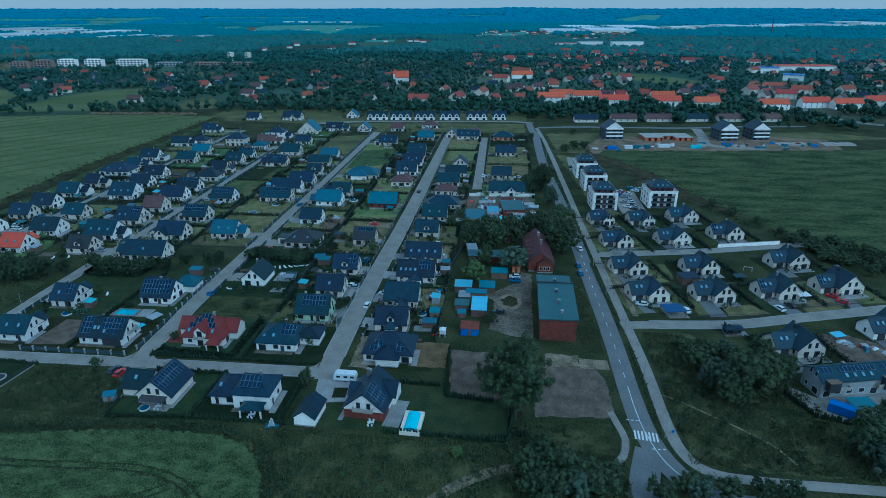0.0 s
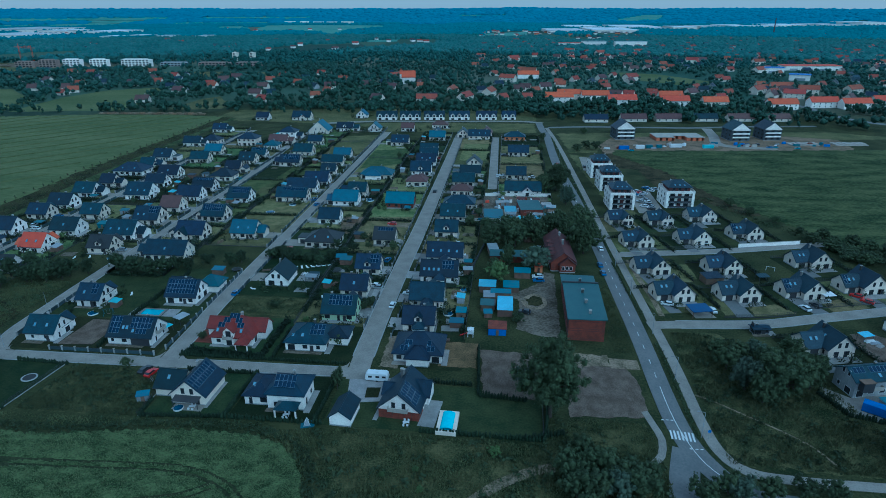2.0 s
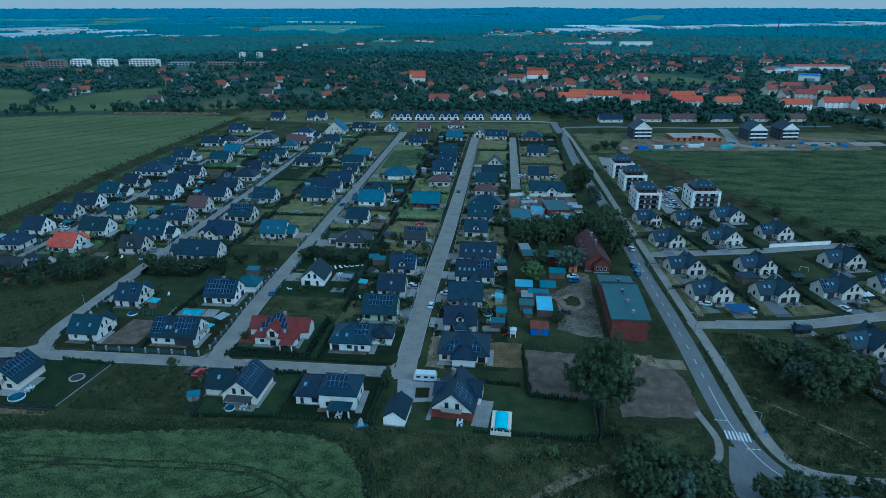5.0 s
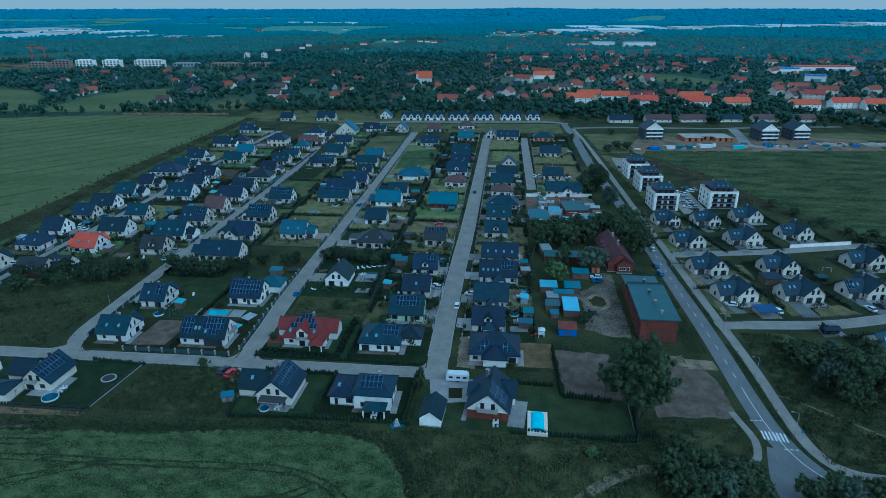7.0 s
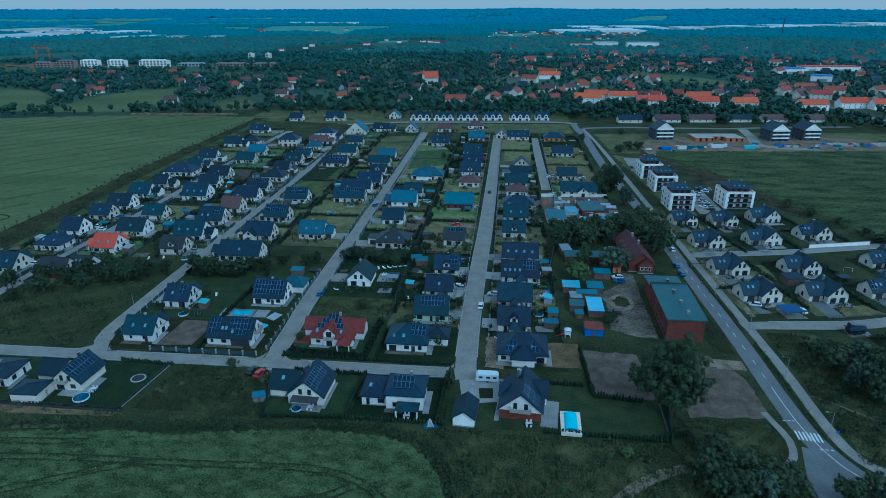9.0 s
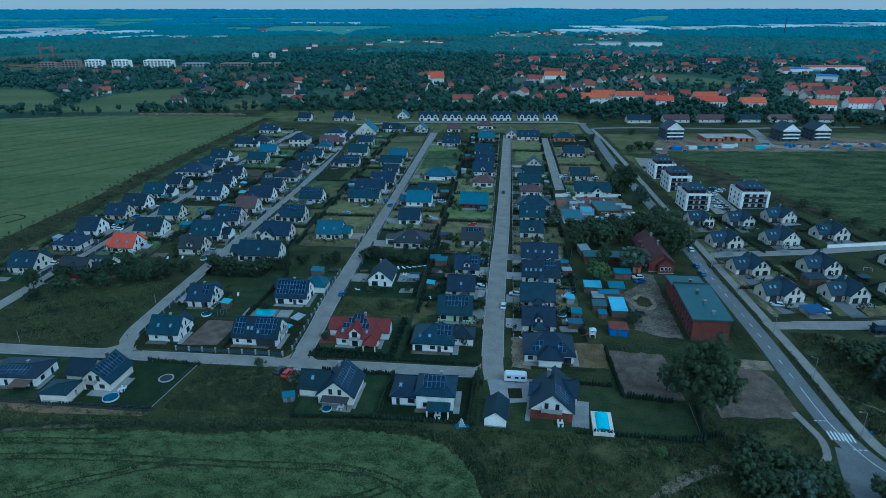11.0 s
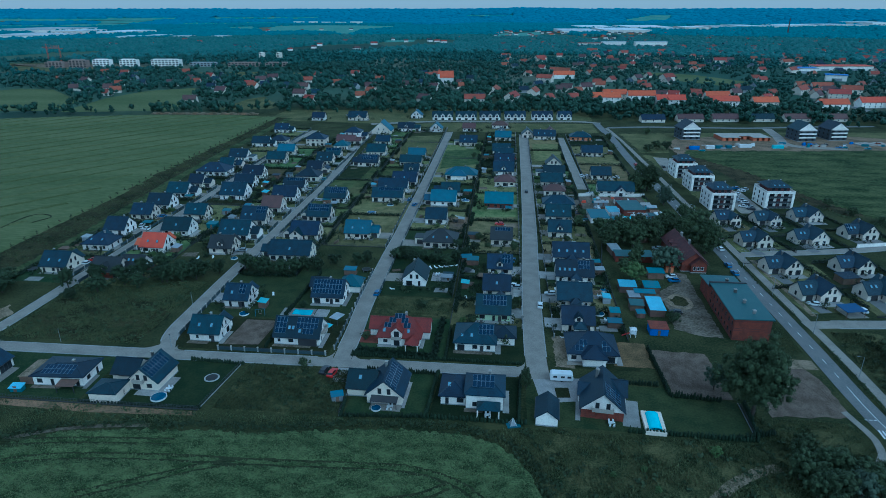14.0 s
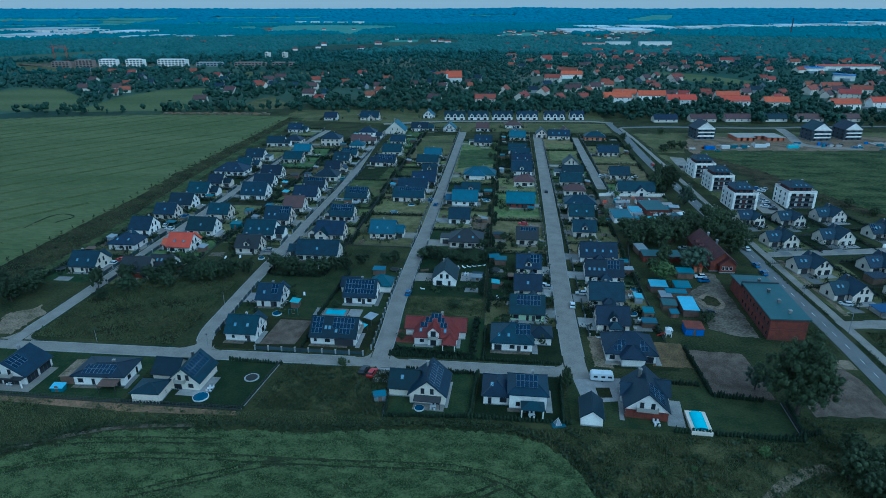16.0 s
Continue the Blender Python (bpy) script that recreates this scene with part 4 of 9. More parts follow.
        for k in range(sky):
            part("roof_window", skylight_mesh(), root, pose(0, 0, 0, 0, 0, -90) @ on_slope(flat, -2 + k * 2.0, 2.4, W / 2, eave, pitch))
        return root
    if kind == "H":
        pitch = pitch or 31
        rise = hip_block(root, flat, L, W, eave, pitch, wm, rm)
        wall_openings(root, flat, L, W, eave, rng, dark, gables=False)
        chimney(root, L * 0.12, W * 0.1, eave + rise * 0.4, eave + rise + 0.5)
    else:
        pitch = pitch or 41
        rise = gable_block(root, flat, L, W, eave, pitch, wm, rm)
        wall_openings(root, flat, L, W, eave, rng, dark, rise=rise)
        chimney(root, L * rng.uniform(-0.3, 0.3), 0.5, eave + rise * 0.5, eave + rise + 0.7)
    part("front_door", door_mesh(1.1, 2.1, FRAME_D), root, pose((rng.uniform(0.1, 0.3)) * L, -W / 2 - 0.03, 0), "dark entrance door")
    if wing:
        s = -1 if wing == 1 else 1
        ww, out = min(5.6, L * 0.5), 2.0
        cx = wingx * L if wingx else (L * 0.12 if wing == 1 else L * 0.2)
        d = W / 2 + out
        m = pose(cx, s * d / 2, 0, 0, 0, 90)
        gable_block(root, m, d, ww, eave, pitch, wm, rm, 0.4)
        on_wall(root, flat, "window", window_mesh(1.8, 2.1, dark), cx, s * d, 0.15, 0 if s < 0 else 180)
        on_wall(root, flat, "window", window_mesh(1.0, 1.3, dark), cx, s * d, eave + 0.2, 0 if s < 0 else 180)
    if dorm:
        dw, dz = 2.4, eave + 0.2
        depth = 2.8
        m = pose(0, -W / 2 + 0.35 + depth / 2, dz, 0, 0, 90)
        gable_block(root, m, depth, dw, 1.5, 40, wm, rm, 0.25)
        on_wall(root, flat, "window", window_mesh(1.1, 1.3, True), 0, -W / 2 + 0.35, dz + 0.45, 0)
    used = 0.0
    if sol:
        span = L * (0.42 if sky or dorm else 0.8)
        panels(root, flat, L / 2 - span - 0.2 if rng.random() < 0.6 else -L / 2 + 0.2, L / 2 - 0.2, W, eave, pitch, rng, int(rng.integers(1, 4))) if not (sky or dorm) else panels(root, flat, L / 2 - span, L / 2 - 0.2, W, eave, pitch, rng)
        used = span
    for k in range(sky):
        xs = -L / 2 + (L - used) * (k + 0.7) / (sky + 0.4)
        part("roof_window", skylight_mesh(), root, on_slope(flat, xs, 2.3, W / 2, eave, pitch))
    t = Build()
    stone = (SLAB, PAVING, GRAVEL, PAVING)[int(rng.integers(0, 4))]
    reach = float(rng.uniform(0.8, 1.9))
    end = float(rng.uniform(-0.1, 0.5)) * L
    t.box(-L / 2 - 0.4, -W / 2 - reach, 0.02, end, -W / 2, 0.13, stone)
    t.make("terrace", root, "paved terrace before the house")
    t = Build()
    t.box(L / 2, -W / 2 - 1.0, 0.02, L / 2 + float(rng.uniform(0.7, 2.2)), W * float(rng.uniform(0.0, 0.5)), 0.125, SLAB)
    t.make("path", root, "paved strip along the gable")
    return root

# detached houses of the estate, street by street
house("G", -245.8, 492.3, 0, 11.2, 9.0, col="A", sky=1)
house("H", -232.4, 447.7, 0, 12.7, 10.0, col="A")
house("G", -242.5, 437.8, 0, 12.9, 9.0, col="A")
house("G", -240.3, 392.0, 0, 12.0, 10.0, col="A", sky=1)
house("G", -238.6, 369.5, 0, 8.9, 8.0, col="A", wall="cream")
house("H", -240.6, 354.2, 0, 18.6, 13.0, col="A", sky=2)
house("G", -237.5, 325.7, 0, 8.1, 9.0, col="A")
house("G", -238.4, 306.3, 0, 11.3, 10.0, col="A", sky=1)
house("G", -237.0, 284.7, 0, 11.9, 10.0, col="A", sky=1)
house("G", -236.9, 268.4, 0, 10.2, 9.0, col="A", sky=1)
house("G", -236.5, 246.3, 0, 9.6, 10.0, col="A")
house("H", -233.3, 227.6, 0, 11.8, 10.0, col="A", sky=2)
house("G", -234.9, 203.4, 0, 10.9, 10.0, col="A", sky=2, wing=2)
house("H", -201.9, 444.8, 0, 14.2, 11.0, col="b", st=2)
house("G", -214.1, 412.7, 0, 11.7, 9.0, col="b", roof="light")
house("G", -212.7, 388.5, 0, 12.2, 9.0, col="b")
house("G", -212.3, 348.1, 0, 12.1, 10.0, col="b", sky=1)
house("G", -209.8, 328.5, 0, 11.1, 9.0, col="b")
house("G", -206.4, 306.2, 0, 13.3, 12.0, col="b", sky=3)
house("G", -210.7, 271.1, 0, 10.1, 9.0, col="b", sky=1)
house("G", -208.5, 248.4, 0, 12.4, 10.0, col="b", sky=1)
house("G", -207.7, 227.2, 0, 10.0, 10.0, col="b", roof="orange", sky=2, wing=2)
west = house("G", -212.0, 200.6, 0, 11.0, 9.0, col="b", roof="black", dorm=1, sky=1)
gable_block(west, pose(7.8, 4.4, 0), 9.0, 8.0, 3.0, 40, WALL["white"], ROOF["black"])
for x in (6.4, 8.2):
    part("roof_window", skylight_mesh(), west, on_slope(pose(7.8, 4.4, 0), x - 7.8, 2.6, 4.0, 3.0, 40))
b = Build()
b.box(-5.6, -4.62, 0.0, 3.4, -4.52, 2.2, WALL["brick"])
b.make("brick_plinth", west, "red brick facing under the eaves")
house("H", -180.3, 472.2, 0, 12.7, 10.0, col="c", st=2)
house("G", -181.1, 452.0, 0, 14.0, 8.0, col="c", roof="brown")
house("H", -180.0, 434.2, 0, 10.2, 9.0, col="c", roof="light")
house("G", -178.2, 405.1, 0, 9.8, 8.0, col="c", sol=1)
house("G", -179.4, 388.4, 0, 10.2, 10.0, col="c", sky=2)
house("G", -179.1, 365.0, 0, 9.2, 9.0, col="c")
house("H", -178.0, 347.4, 0, 13.4, 11.0, col="c")
house("G", -178.5, 323.3, 0, 11.9, 9.0, col="c", sol=1, wing=2)
house("G", -177.7, 305.5, 0, 12.5, 10.0, col="c")
house("G", -177.5, 286.0, 0, 9.7, 10.0, col="c", roof="brown")
house("G", -179.0, 266.7, 0, 11.8, 11.0, col="c", sol=1, sky=2, wall="cream")
house("G", -179.8, 246.2, 0, 13.5, 11.0, col="c", sky=3)
house("G", -178.4, 228.7, 0, 9.8, 9.0, col="c", roof="black", dorm=1, wing=2)
house("F", -161.8, 496.8, 0, 16.0, 14.0, col="d", roof="light")
house("G", -152.6, 452.8, 0, 10.5, 8.0, col="d")
house("G", -150.6, 417.8, 0, 13.0, 10.0, col="d", wall="cream")
house("G", -149.3, 385.4, 0, 13.1, 9.0, col="d", sol=1, wall="cream")
house("G", -149.6, 305.2, 0, 11.4, 10.0, col="d", sol=1, wing=2)
house("G", -149.4, 274.4, 0, 11.0, 10.0, col="d", sol=1, wing=2)
house("G", -148.4, 248.9, 0, 12.3, 10.0, col="d", wing=1, wingx=-.25)
house("G", -146.9, 224.8, 0, 17.0, 10.0, col="d", sky=1)
house("G", -151.3, 181.9, 0, 8.4, 9.0, col="d", sol=1, wing=2, sky=1)
house("F", -118.3, 508.1, 0, 10.0, 10.0, col="e", roof="light")
house("G", -143.5, 507.9, 0, 13.6, 9.0, col="e", dorm=1)
house("G", -120.8, 411.0, 0, 11.5, 8.0, col="e", roof="light")
house("G", -121.9, 389.3, 0, 13.8, 8.0, col="e")
house("G", -117.7, 365.1, 0, 8.8, 8.0, col="e", dorm=1)
house("G", -118.2, 342.1, 0, 13.6, 10.0, col="e", sky=1)
house("G", -122.5, 327.9, 0, 16.2, 9.0, col="e")
house("G", -122.0, 309.1, 0, 16.2, 9.0, col="e", sol=1)
side = house("G", -125.0, 252.8, 0, 11.2, 10.0, col="e", roof="light", wall="cream", sky=2)
gable_block(side, pose(7.2, 1.0, 0), 3.4, 6.5, 2.6, 34, WALL["cream"], ROOF["light"], 0.3)
house("G", -88.0, 456.0, 0, 12.6, 10.0, col="f", wall="cream", sky=2)
hip = house("H", -86.2, 360.8, 0, 18.7, 11.0, col="f", roof="light")
hip_block(hip, pose(-1.5, -4.4, 0), 9.0, 7.0, 3.0, 33, WALL["white"], ROOF["light"])
house("G", -89.4, 322.8, 0, 9.8, 9.0, col="f", dorm=1)
house("G", -91.5, 305.6, 0, 12.8, 10.0, col="f", roof="light")
house("G", -92.1, 275.9, 0, 9.8, 9.0, col="f")
house("H", -86.8, 246.3, 0, 14.0, 12.0, col="f", sky=2, roof="black")
house("F", -92.1, 206.2, 0, 8.6, 11.0, col="f")
house("F", -63.9, 490.4, 0, 8.9, 10.0, col="g")
house("G", -62.2, 477.8, 0, 12.2, 9.0, col="g", roof="light")
house("G", -62.7, 430.0, 0, 12.4, 9.0, col="g")
house("G", -60.9, 414.5, 0, 12.2, 9.0, col="g", wing=2)
house("G", -60.5, 396.5, 0, 12.5, 9.5, col="g", sky=2)
house("G", -60.7, 372.0, 0, 12.4, 10.0, col="g", dorm=1, pitch=44)
house("H", -59.7, 346.4, 0, 11.5, 9.0, col="g", roof="brown")
house("G", -62.4, 304.6, 0, 14.2, 10.0, col="g", roof="light", wall="brick")
house("G", -60.3, 251.0, 0, 9.1, 9.0, col="g", sol=1, wall="cream", roof="black")
house("G", -60.5, 218.8, 0, 9.2, 9.0, col="g", sol=1, dorm=1, wing=2)
house("G", -61.3, 199.0, 0, 9.5, 9.0, col="g", wing=2, sky=1)
house("G", -62.0, 181.0, 0, 11.1, 10.0, col="g", sol=1, wall="green", wing=2)
house("F", -42.9, 491.3, 0, 8.7, 10.0, col="h")
house("G", -29.7, 485.6, 0, 16.7, 9.0, col="h", sky=3)
house("F", -24.2, 499.2, 0, 8.1, 10.0, col="h", roof="brown", wall="cream")
house("F", -28.6, 392.6, 0, 9.6, 9.0, col="h")
house("G", -29.7, 369.9, 0, 12.5, 8.0, col="h")
house("G", -32.5, 349.2, 0, 12.4, 9.0, col="h")
house("H", -32.1, 329.8, 0, 11.5, 8.0, col="h", roof="brown")
house("H", -31.6, 306.2, 0, 15.6, 10.0, col="h")
house("G", -33.2, 286.3, 0, 11.6, 10.0, col="h", sky=2)
house("G", -34.1, 263.5, 0, 10.0, 9.0, col="h", dorm=1)
house("G", -31.8, 233.9, 0, 14.3, 10.0, col="h", sky=4)
house("G", -32.1, 214.7, 0, 13.8, 10.0, col="h", sky=4, sol=1)
house("G", -34.2, 194.0, 0, 11.5, 10.0, col="h", wing=2, wingx=.1)
house("G", -34.6, 176.1, 0, 10.0, 9.0, col="h", dorm=1, sky=1, wing=2)
house("H", -1.9, 484.5, 0, 15.7, 10.0, col="E1", wall="orange")
house("G", 0.3, 430.1, 0, 14.0, 9.0, col="E1", wall="cream")
house("G", -1.8, 367.8, 0, 11.6, 9.0, col="E1", wall="cream")
house("G", 1.7, 333.8, 0, 19.6, 9.0, col="E1", wing=1)
house("F", 49.5, 288.4, 13, 5.3, 9.8, col="r", ell=1, roof="slate")
house("F", 68.3, 289.5, 13, 5.8, 9.8, col="r", ell=1, roof="slate")
house("F", 89.7, 297.2, 13, 7.4, 9.8, col="r", ell=1, roof="slate")
house("F", 52.4, 259.5, 13, 7.1, 9.8, col="r", ell=1, roof="slate")
house("F", 77.5, 264.8, 13, 8.1, 9.8, col="r", ell=1, roof="slate")
house("F", 102.9, 274.3, 13, 7.8, 9.8, col="r", ell=1, roof="slate", sol=1)
house("F", 52.3, 230.1, 13, 7.4, 9.8, col="r", ell=1, roof="slate")
house("F", 80.4, 233.5, 13, 7.2, 9.8, col="r", ell=1, roof="slate")
house("F", 117.0, 242.7, 13, 8.6, 9.8, col="r", ell=1, roof="slate")
house("F", 55.0, 206.6, 13, 7.7, 9.8, col="r", ell=1, roof="slate")
house("F", 78.0, 208.8, 13, 7.9, 9.8, col="r", ell=1, roof="slate")
house("F", 101.7, 213.5, 13, 8.3, 9.8, col="r", ell=1, roof="slate", sol=1)
house("F", 125.4, 220.0, 13, 9.9, 9.8, col="r", ell=1, roof="slate", sol=1)
house("F", 91.6, 173.4, 13, 8.7, 9.8, col="r", ell=1, roof="slate", sky=2)
house("G", -232.3, 552.6, 0, 11.4, 9.0, col="n")
house("G", -196.7, 557.2, 0, 16.6, 11.0, col="n", sky=1, wing=1)
house("F", -144.0, 573.1, 0, 10.1, 10.0, col="n", roof="light")
house("H", -65.5, 529.1, 0, 13.5, 9.0, col="n", roof="brown")
house("G", -91.1, 512.8, 0, 10.3, 8.0, col="n", roof="brown")

# ---------- garden plots ----------
COLUMNS = {"A": (-247.5, -225.5, 1), "b": (-219, -195.5, -1), "c": (-194.5, -167.9, 1), "d": (-161.9, -139, -1), "e": (-138, -110.3, 1), "f": (-103.8, -77, -1), "g": (-76, -52.4, 1), "h": (-42.5, -19.5, -1), "E1": (-12, 17, -1)}


def fence_mesh(length, base):
    """A kerb board, thin rails and bars."""
    def build():
        b = Build()
        b.box(0, -0.04, 0.0, length, 0.04, 0.28, base)
        for z in (0.4, 0.85, 1.3):
            b.box(0, -0.025, z, length, 0.025, z + 0.05, FENCE)
        n = max(2, int(length / 0.9))
        for k in range(n + 1):
            x = (length - 0.06) * k / n
            b.box(x, -0.03, 0.28, x + 0.06, 0.03, 1.4, FENCE)
        return b.data("fence_panel")
    return cached(("fence", round(length, 2), base.name), build)


def board_mesh(length):
    """A closed dark panel with a frame."""
    def build():
        b = Build()
        b.box(0, -0.03, 0.1, length, 0.03, 1.25, FENCE)
        b.box(0, -0.05, 1.25, length, 0.05, 1.33, FENCE)
        for k in range(5):
            b.box(0.2, -0.045, 0.18 + k * 0.21, length - 0.2, 0.045, 0.33 + k * 0.21, SLAT)
        return b.data("fence_panel")
    return cached(("board", round(length, 2)), build)


def fence(x0, y0, x1, y1, label="dark metal mesh garden fence", step=26.0, base=FENCE):
    d = math.hypot(x1 - x0, y1 - y0)
    n = max(1, round(d / step))
    root = thing("fence", x0, y0, math.degrees(math.atan2(y1 - y0, x1 - x0)), label, "fence", "garden fences")
    for k in range(n):
        part("fence_panel", fence_mesh(round(d / n, 2), base), root, pose(k * d / n, 0, 0))
    return root


def clumps(name, pts, size, m, label, per=5, seed=3, squash=1.0, category="hedge", kind="stuff"):
    """Many small leaves about the given points (x, y, z): hedges, bushes and weeds."""
    rng = np.random.default_rng(seed)
    p = np.repeat(np.asarray(pts, float), per, 0)
    s = np.repeat(np.broadcast_to(np.asarray(size, float), (len(pts),)), per)
    c = p + rng.normal(0, 0.45, p.shape) * s[:, None] * (1, 1, squash)
    u = rng.normal(size=p.shape)
    u /= np.linalg.norm(u, axis=1, keepdims=True)
    w = np.cross(u, rng.normal(size=p.shape))
    w /= np.linalg.norm(w, axis=1, keepdims=True)
    r = (s * rng.uniform(0.25, 0.5, len(s)))[:, None]
    v = np.stack([c - u * r, c + w * r * 0.7, c + u * r, c - w * r * 0.7], 1).reshape(-1, 3)
    v[:, 2] = np.maximum(v[:, 2], 0.0)
    f = np.arange(len(v)).reshape(-1, 4)
    return tagged(new(name, array_mesh(name, v, f, m)), label, category, kind=kind)


def blades(name, poly, n, h, m, label, seed):
    """Standing grass: thin leaning blades, taller and thinner in drifts."""
    r = np.random.default_rng(seed)
    xs, ys = [p[0] for p in poly], [p[1] for p in poly]
    x, y = r.uniform(min(xs), max(xs), n), r.uniform(min(ys), max(ys), n)
    drift = 0.55 + 0.35 * np.sin(x * 0.23 + 0.4 * np.sin(y * 0.3)) * np.sin(y * 0.41 + 1) + 0.2 * np.sin(x * 0.9) * np.sin(y * 1.1)
    keep = inside(poly, x, y) & (drift > r.uniform(0, 0.6, n))
    x, y, drift = x[keep], y[keep], drift[keep]
    k = len(x)
    q, hh = r.uniform(0, 6.28, k), h * (0.4 + drift) * r.uniform(0.6, 1.25, k)
    w = hh * r.uniform(0.16, 0.34, k)
    lean = r.normal(0, 0.35, (k, 2)) * hh[:, None]
    a = np.stack([x - np.cos(q) * w, y - np.sin(q) * w, np.zeros(k)], 1)
    b = np.stack([x + np.cos(q) * w, y + np.sin(q) * w, np.zeros(k)], 1)
    c = np.stack([x + lean[:, 0], y + lean[:, 1], hh], 1)
    v = np.stack([a, b, c], 1).reshape(-1, 3)
    return tagged(new(name, array_mesh(name, v, np.arange(3 * k).reshape(-1, 3), m)), label, "grass", kind="stuff")


def post_mesh():
    b = Build()
    b.box(-0.2, -0.2, 0, 0.2, 0.2, 1.5, POST)
    b.box(-0.26, -0.26, 1.5, 0.26, 0.26, 1.6, CONCRETE)
    return b.data("post")


def street_fence(x0, y0, x1, y1, step=4.0):
    """Dark panels between pale posts."""
    d = math.hypot(x1 - x0, y1 - y0)
    n = max(1, round(d / step))
    root = thing("fence", x0, y0, math.degrees(math.atan2(y1 - y0, x1 - x0)), "street fence of dark panels between pale posts", "fence", "garden fences")
    for k in range(n):
        part("fence_panel", board_mesh(round(d / n, 2)), root, pose(k * d / n, 0, 0))
    for k in range(n + 1):
        part("post", cached("post", post_mesh), root, pose(k * d / n, 0, 0))


# garages and side rooms built against the houses
side_rng = np.random.default_rng(23)
for kind, col, root, x, y, L, W, wm, rm, wing in SHELLS:
    if col not in COLUMNS or kind == "F" or y < 215:
        continue
    x0, x1, side = COLUMNS[col]
    gap = (x1 - x - L / 2) if side > 0 else (x - L / 2 - x0)
    w, d = float(side_rng.uniform(3.6, 4.8)), float(side_rng.uniform(5.6, 7.2))
    style = float(side_rng.random())
    if gap > w + 1.2 and style < 0.75:
        g = pose(side * (L / 2 + w / 2 - 0.05), float(side_rng.uniform(-0.5, 1.4)), 0)
        if style < 0.4:
            gable_block(root, g, w, d, 2.5, 33, wm, rm, 0.3)
        elif style < 0.55:
            gable_block(root, g @ pose(0, 0, 0, 0, 0, 90), d, w, 2.5, 36, wm, rm, 0.3)
        else:
            b = Build()
            b.box(-w / 2, -d / 2, 0, w / 2, d / 2, 2.8, wm)
            b.make("garage_wall", root).matrix_local = g
            b = Build()
            b.box(-w / 2 - 0.2, -d / 2 - 0.2, 2.8, w / 2 + 0.2, d / 2 + 0.2, 3.0, rm)
            b.make("garage_roof", root, "flat dark garage roof").matrix_local = g
        part("garage_door", door_mesh(2.6, 2.1, FRAME_D), root, g @ pose(0, -d / 2, 0), "dark sectional garage door")
        ANNEXES.append((x + side * (L / 2 + w / 2), y, 4.2))
    if not wing and side_rng.random() < 0.55:
        g = pose(float(side_rng.uniform(-0.25, 0.25)) * L, W / 4 + 1.0, 0, 0, 0, 90)
        gable_block(root, g, W / 2 + 2.2, float(side_rng.uniform(4.6, 6.2)), 3.0, 38, wm, rm, 0.35)

hedge_pts = []
plot_rng = np.random.default_rng(11)
for col, (x0, x1, side) in COLUMNS.items():
    rows_y = sorted((y, x, L, W) for c, x, y, L, W in LOTS if c == col)
    ys = [q[0] for q in rows_y]
    first = {"A": 190, "b": 190, "c": 236, "d": 215, "e": 235, "f": 192, "g": 172, "h": 167, "E1": 320}[col]
    cuts = [max(first, ys[0] - 14)] + [(p + q) / 2 + 1.5 for p, q in zip(ys, ys[1:])] + [ys[-1] + 12]
    for (y, x, L, W), ya, yb in zip(rows_y, cuts, cuts[1:]):
        # beyond y = 225 mostly the paler lawns, partly to stand for haze
        sheet("lawn", [(x0, ya), (x1, ya), (x1, yb), (x0, yb)], 0.04 + 0.01 * plot_rng.random(), (LAWN_DRY, LAWN_DRY, LAWN_FRESH, LAWN)[int(plot_rng.integers(0, 4))] if y > 225 else (LAWN_DRY if plot_rng.random() < 0.25 else LAWN), "mown garden lawn of a house plot", "lawn")
        street = x1 if side > 0 else x0
        edge = x + side * L / 2
        if abs(street - edge) > 1.5:
            lo, hi = sorted((street + side * 0.3, edge))
            dy = plot_rng.uniform(-1.5, 2.5)
            wide = 3.8 if y < 300 else 2.6
            sheet("driveway", [(lo, y - wide + dy), (hi, y - wide + dy), (hi, y + wide + dy), (lo, y + wide + dy)], 0.1, (SLAB, PAVING)[int(plot_rng.integers(0, 2))], "paved drive from the street to a house", "driveway")
        if ya > first + 0.5:
            fence(x0, ya, x1, ya)
        back = x0 if side > 0 else x1
        fence(back, ya + 0.2, back, yb - 0.2)
        for z in (0.45, 1.0):
            k = np.arange(ya + 1, yb - 1, 0.6)
            k = k[np.sin(k * 0.21 + x0) > -0.35]
            hedge_pts.append(np.stack([np.full(len(k), back + (0.9 if side > 0 else -0.9)), k, np.full(len(k), z)], 1))
            if plot_rng.random() < 0.8:
                k = np.arange(x0 + 1, x1 - 1, 0.6)
                hedge_pts.append(np.stack([k, np.full(len(k), yb - 0.9), np.full(len(k), z)], 1))
        # low street fence with pale posts
        root = thing("fence", street, ya, 90, "low dark street fence between pale posts", "fence", "garden fences")
        span = yb - ya
        n = max(2, round(span / (6 if y < 330 else 9)))
        for k in range(n):
            if abs(ya + (k + 0.5) * span / n - y) < 2.6:
                continue
            part("fence_panel", board_mesh(round(span / n, 2)), root, pose(k * span / n, 0, 0))
        pm = cached("post", post_mesh)
        for k in range(n + 1):
            part("post", pm, root, pose(k * span / n, 0, 0))
for k, (col, x, y, L, W) in enumerate(q for q in LOTS if q[0] == "r"):
    m = pose(x, y, 0, 0, 0, 13)
    c = [m @ Vector(q) for q in ((-13, -12, 0), (9.6, -12, 0), (9.6, 8.5, 0), (-13, 8.5, 0))]
    sheet("lawn", [(q.x, q.y) for q in c], 0.03 + 0.002 * k, LAWN if k % 3 else LAWN_DRY, "dark olive garden lawn of a new house", "lawn")
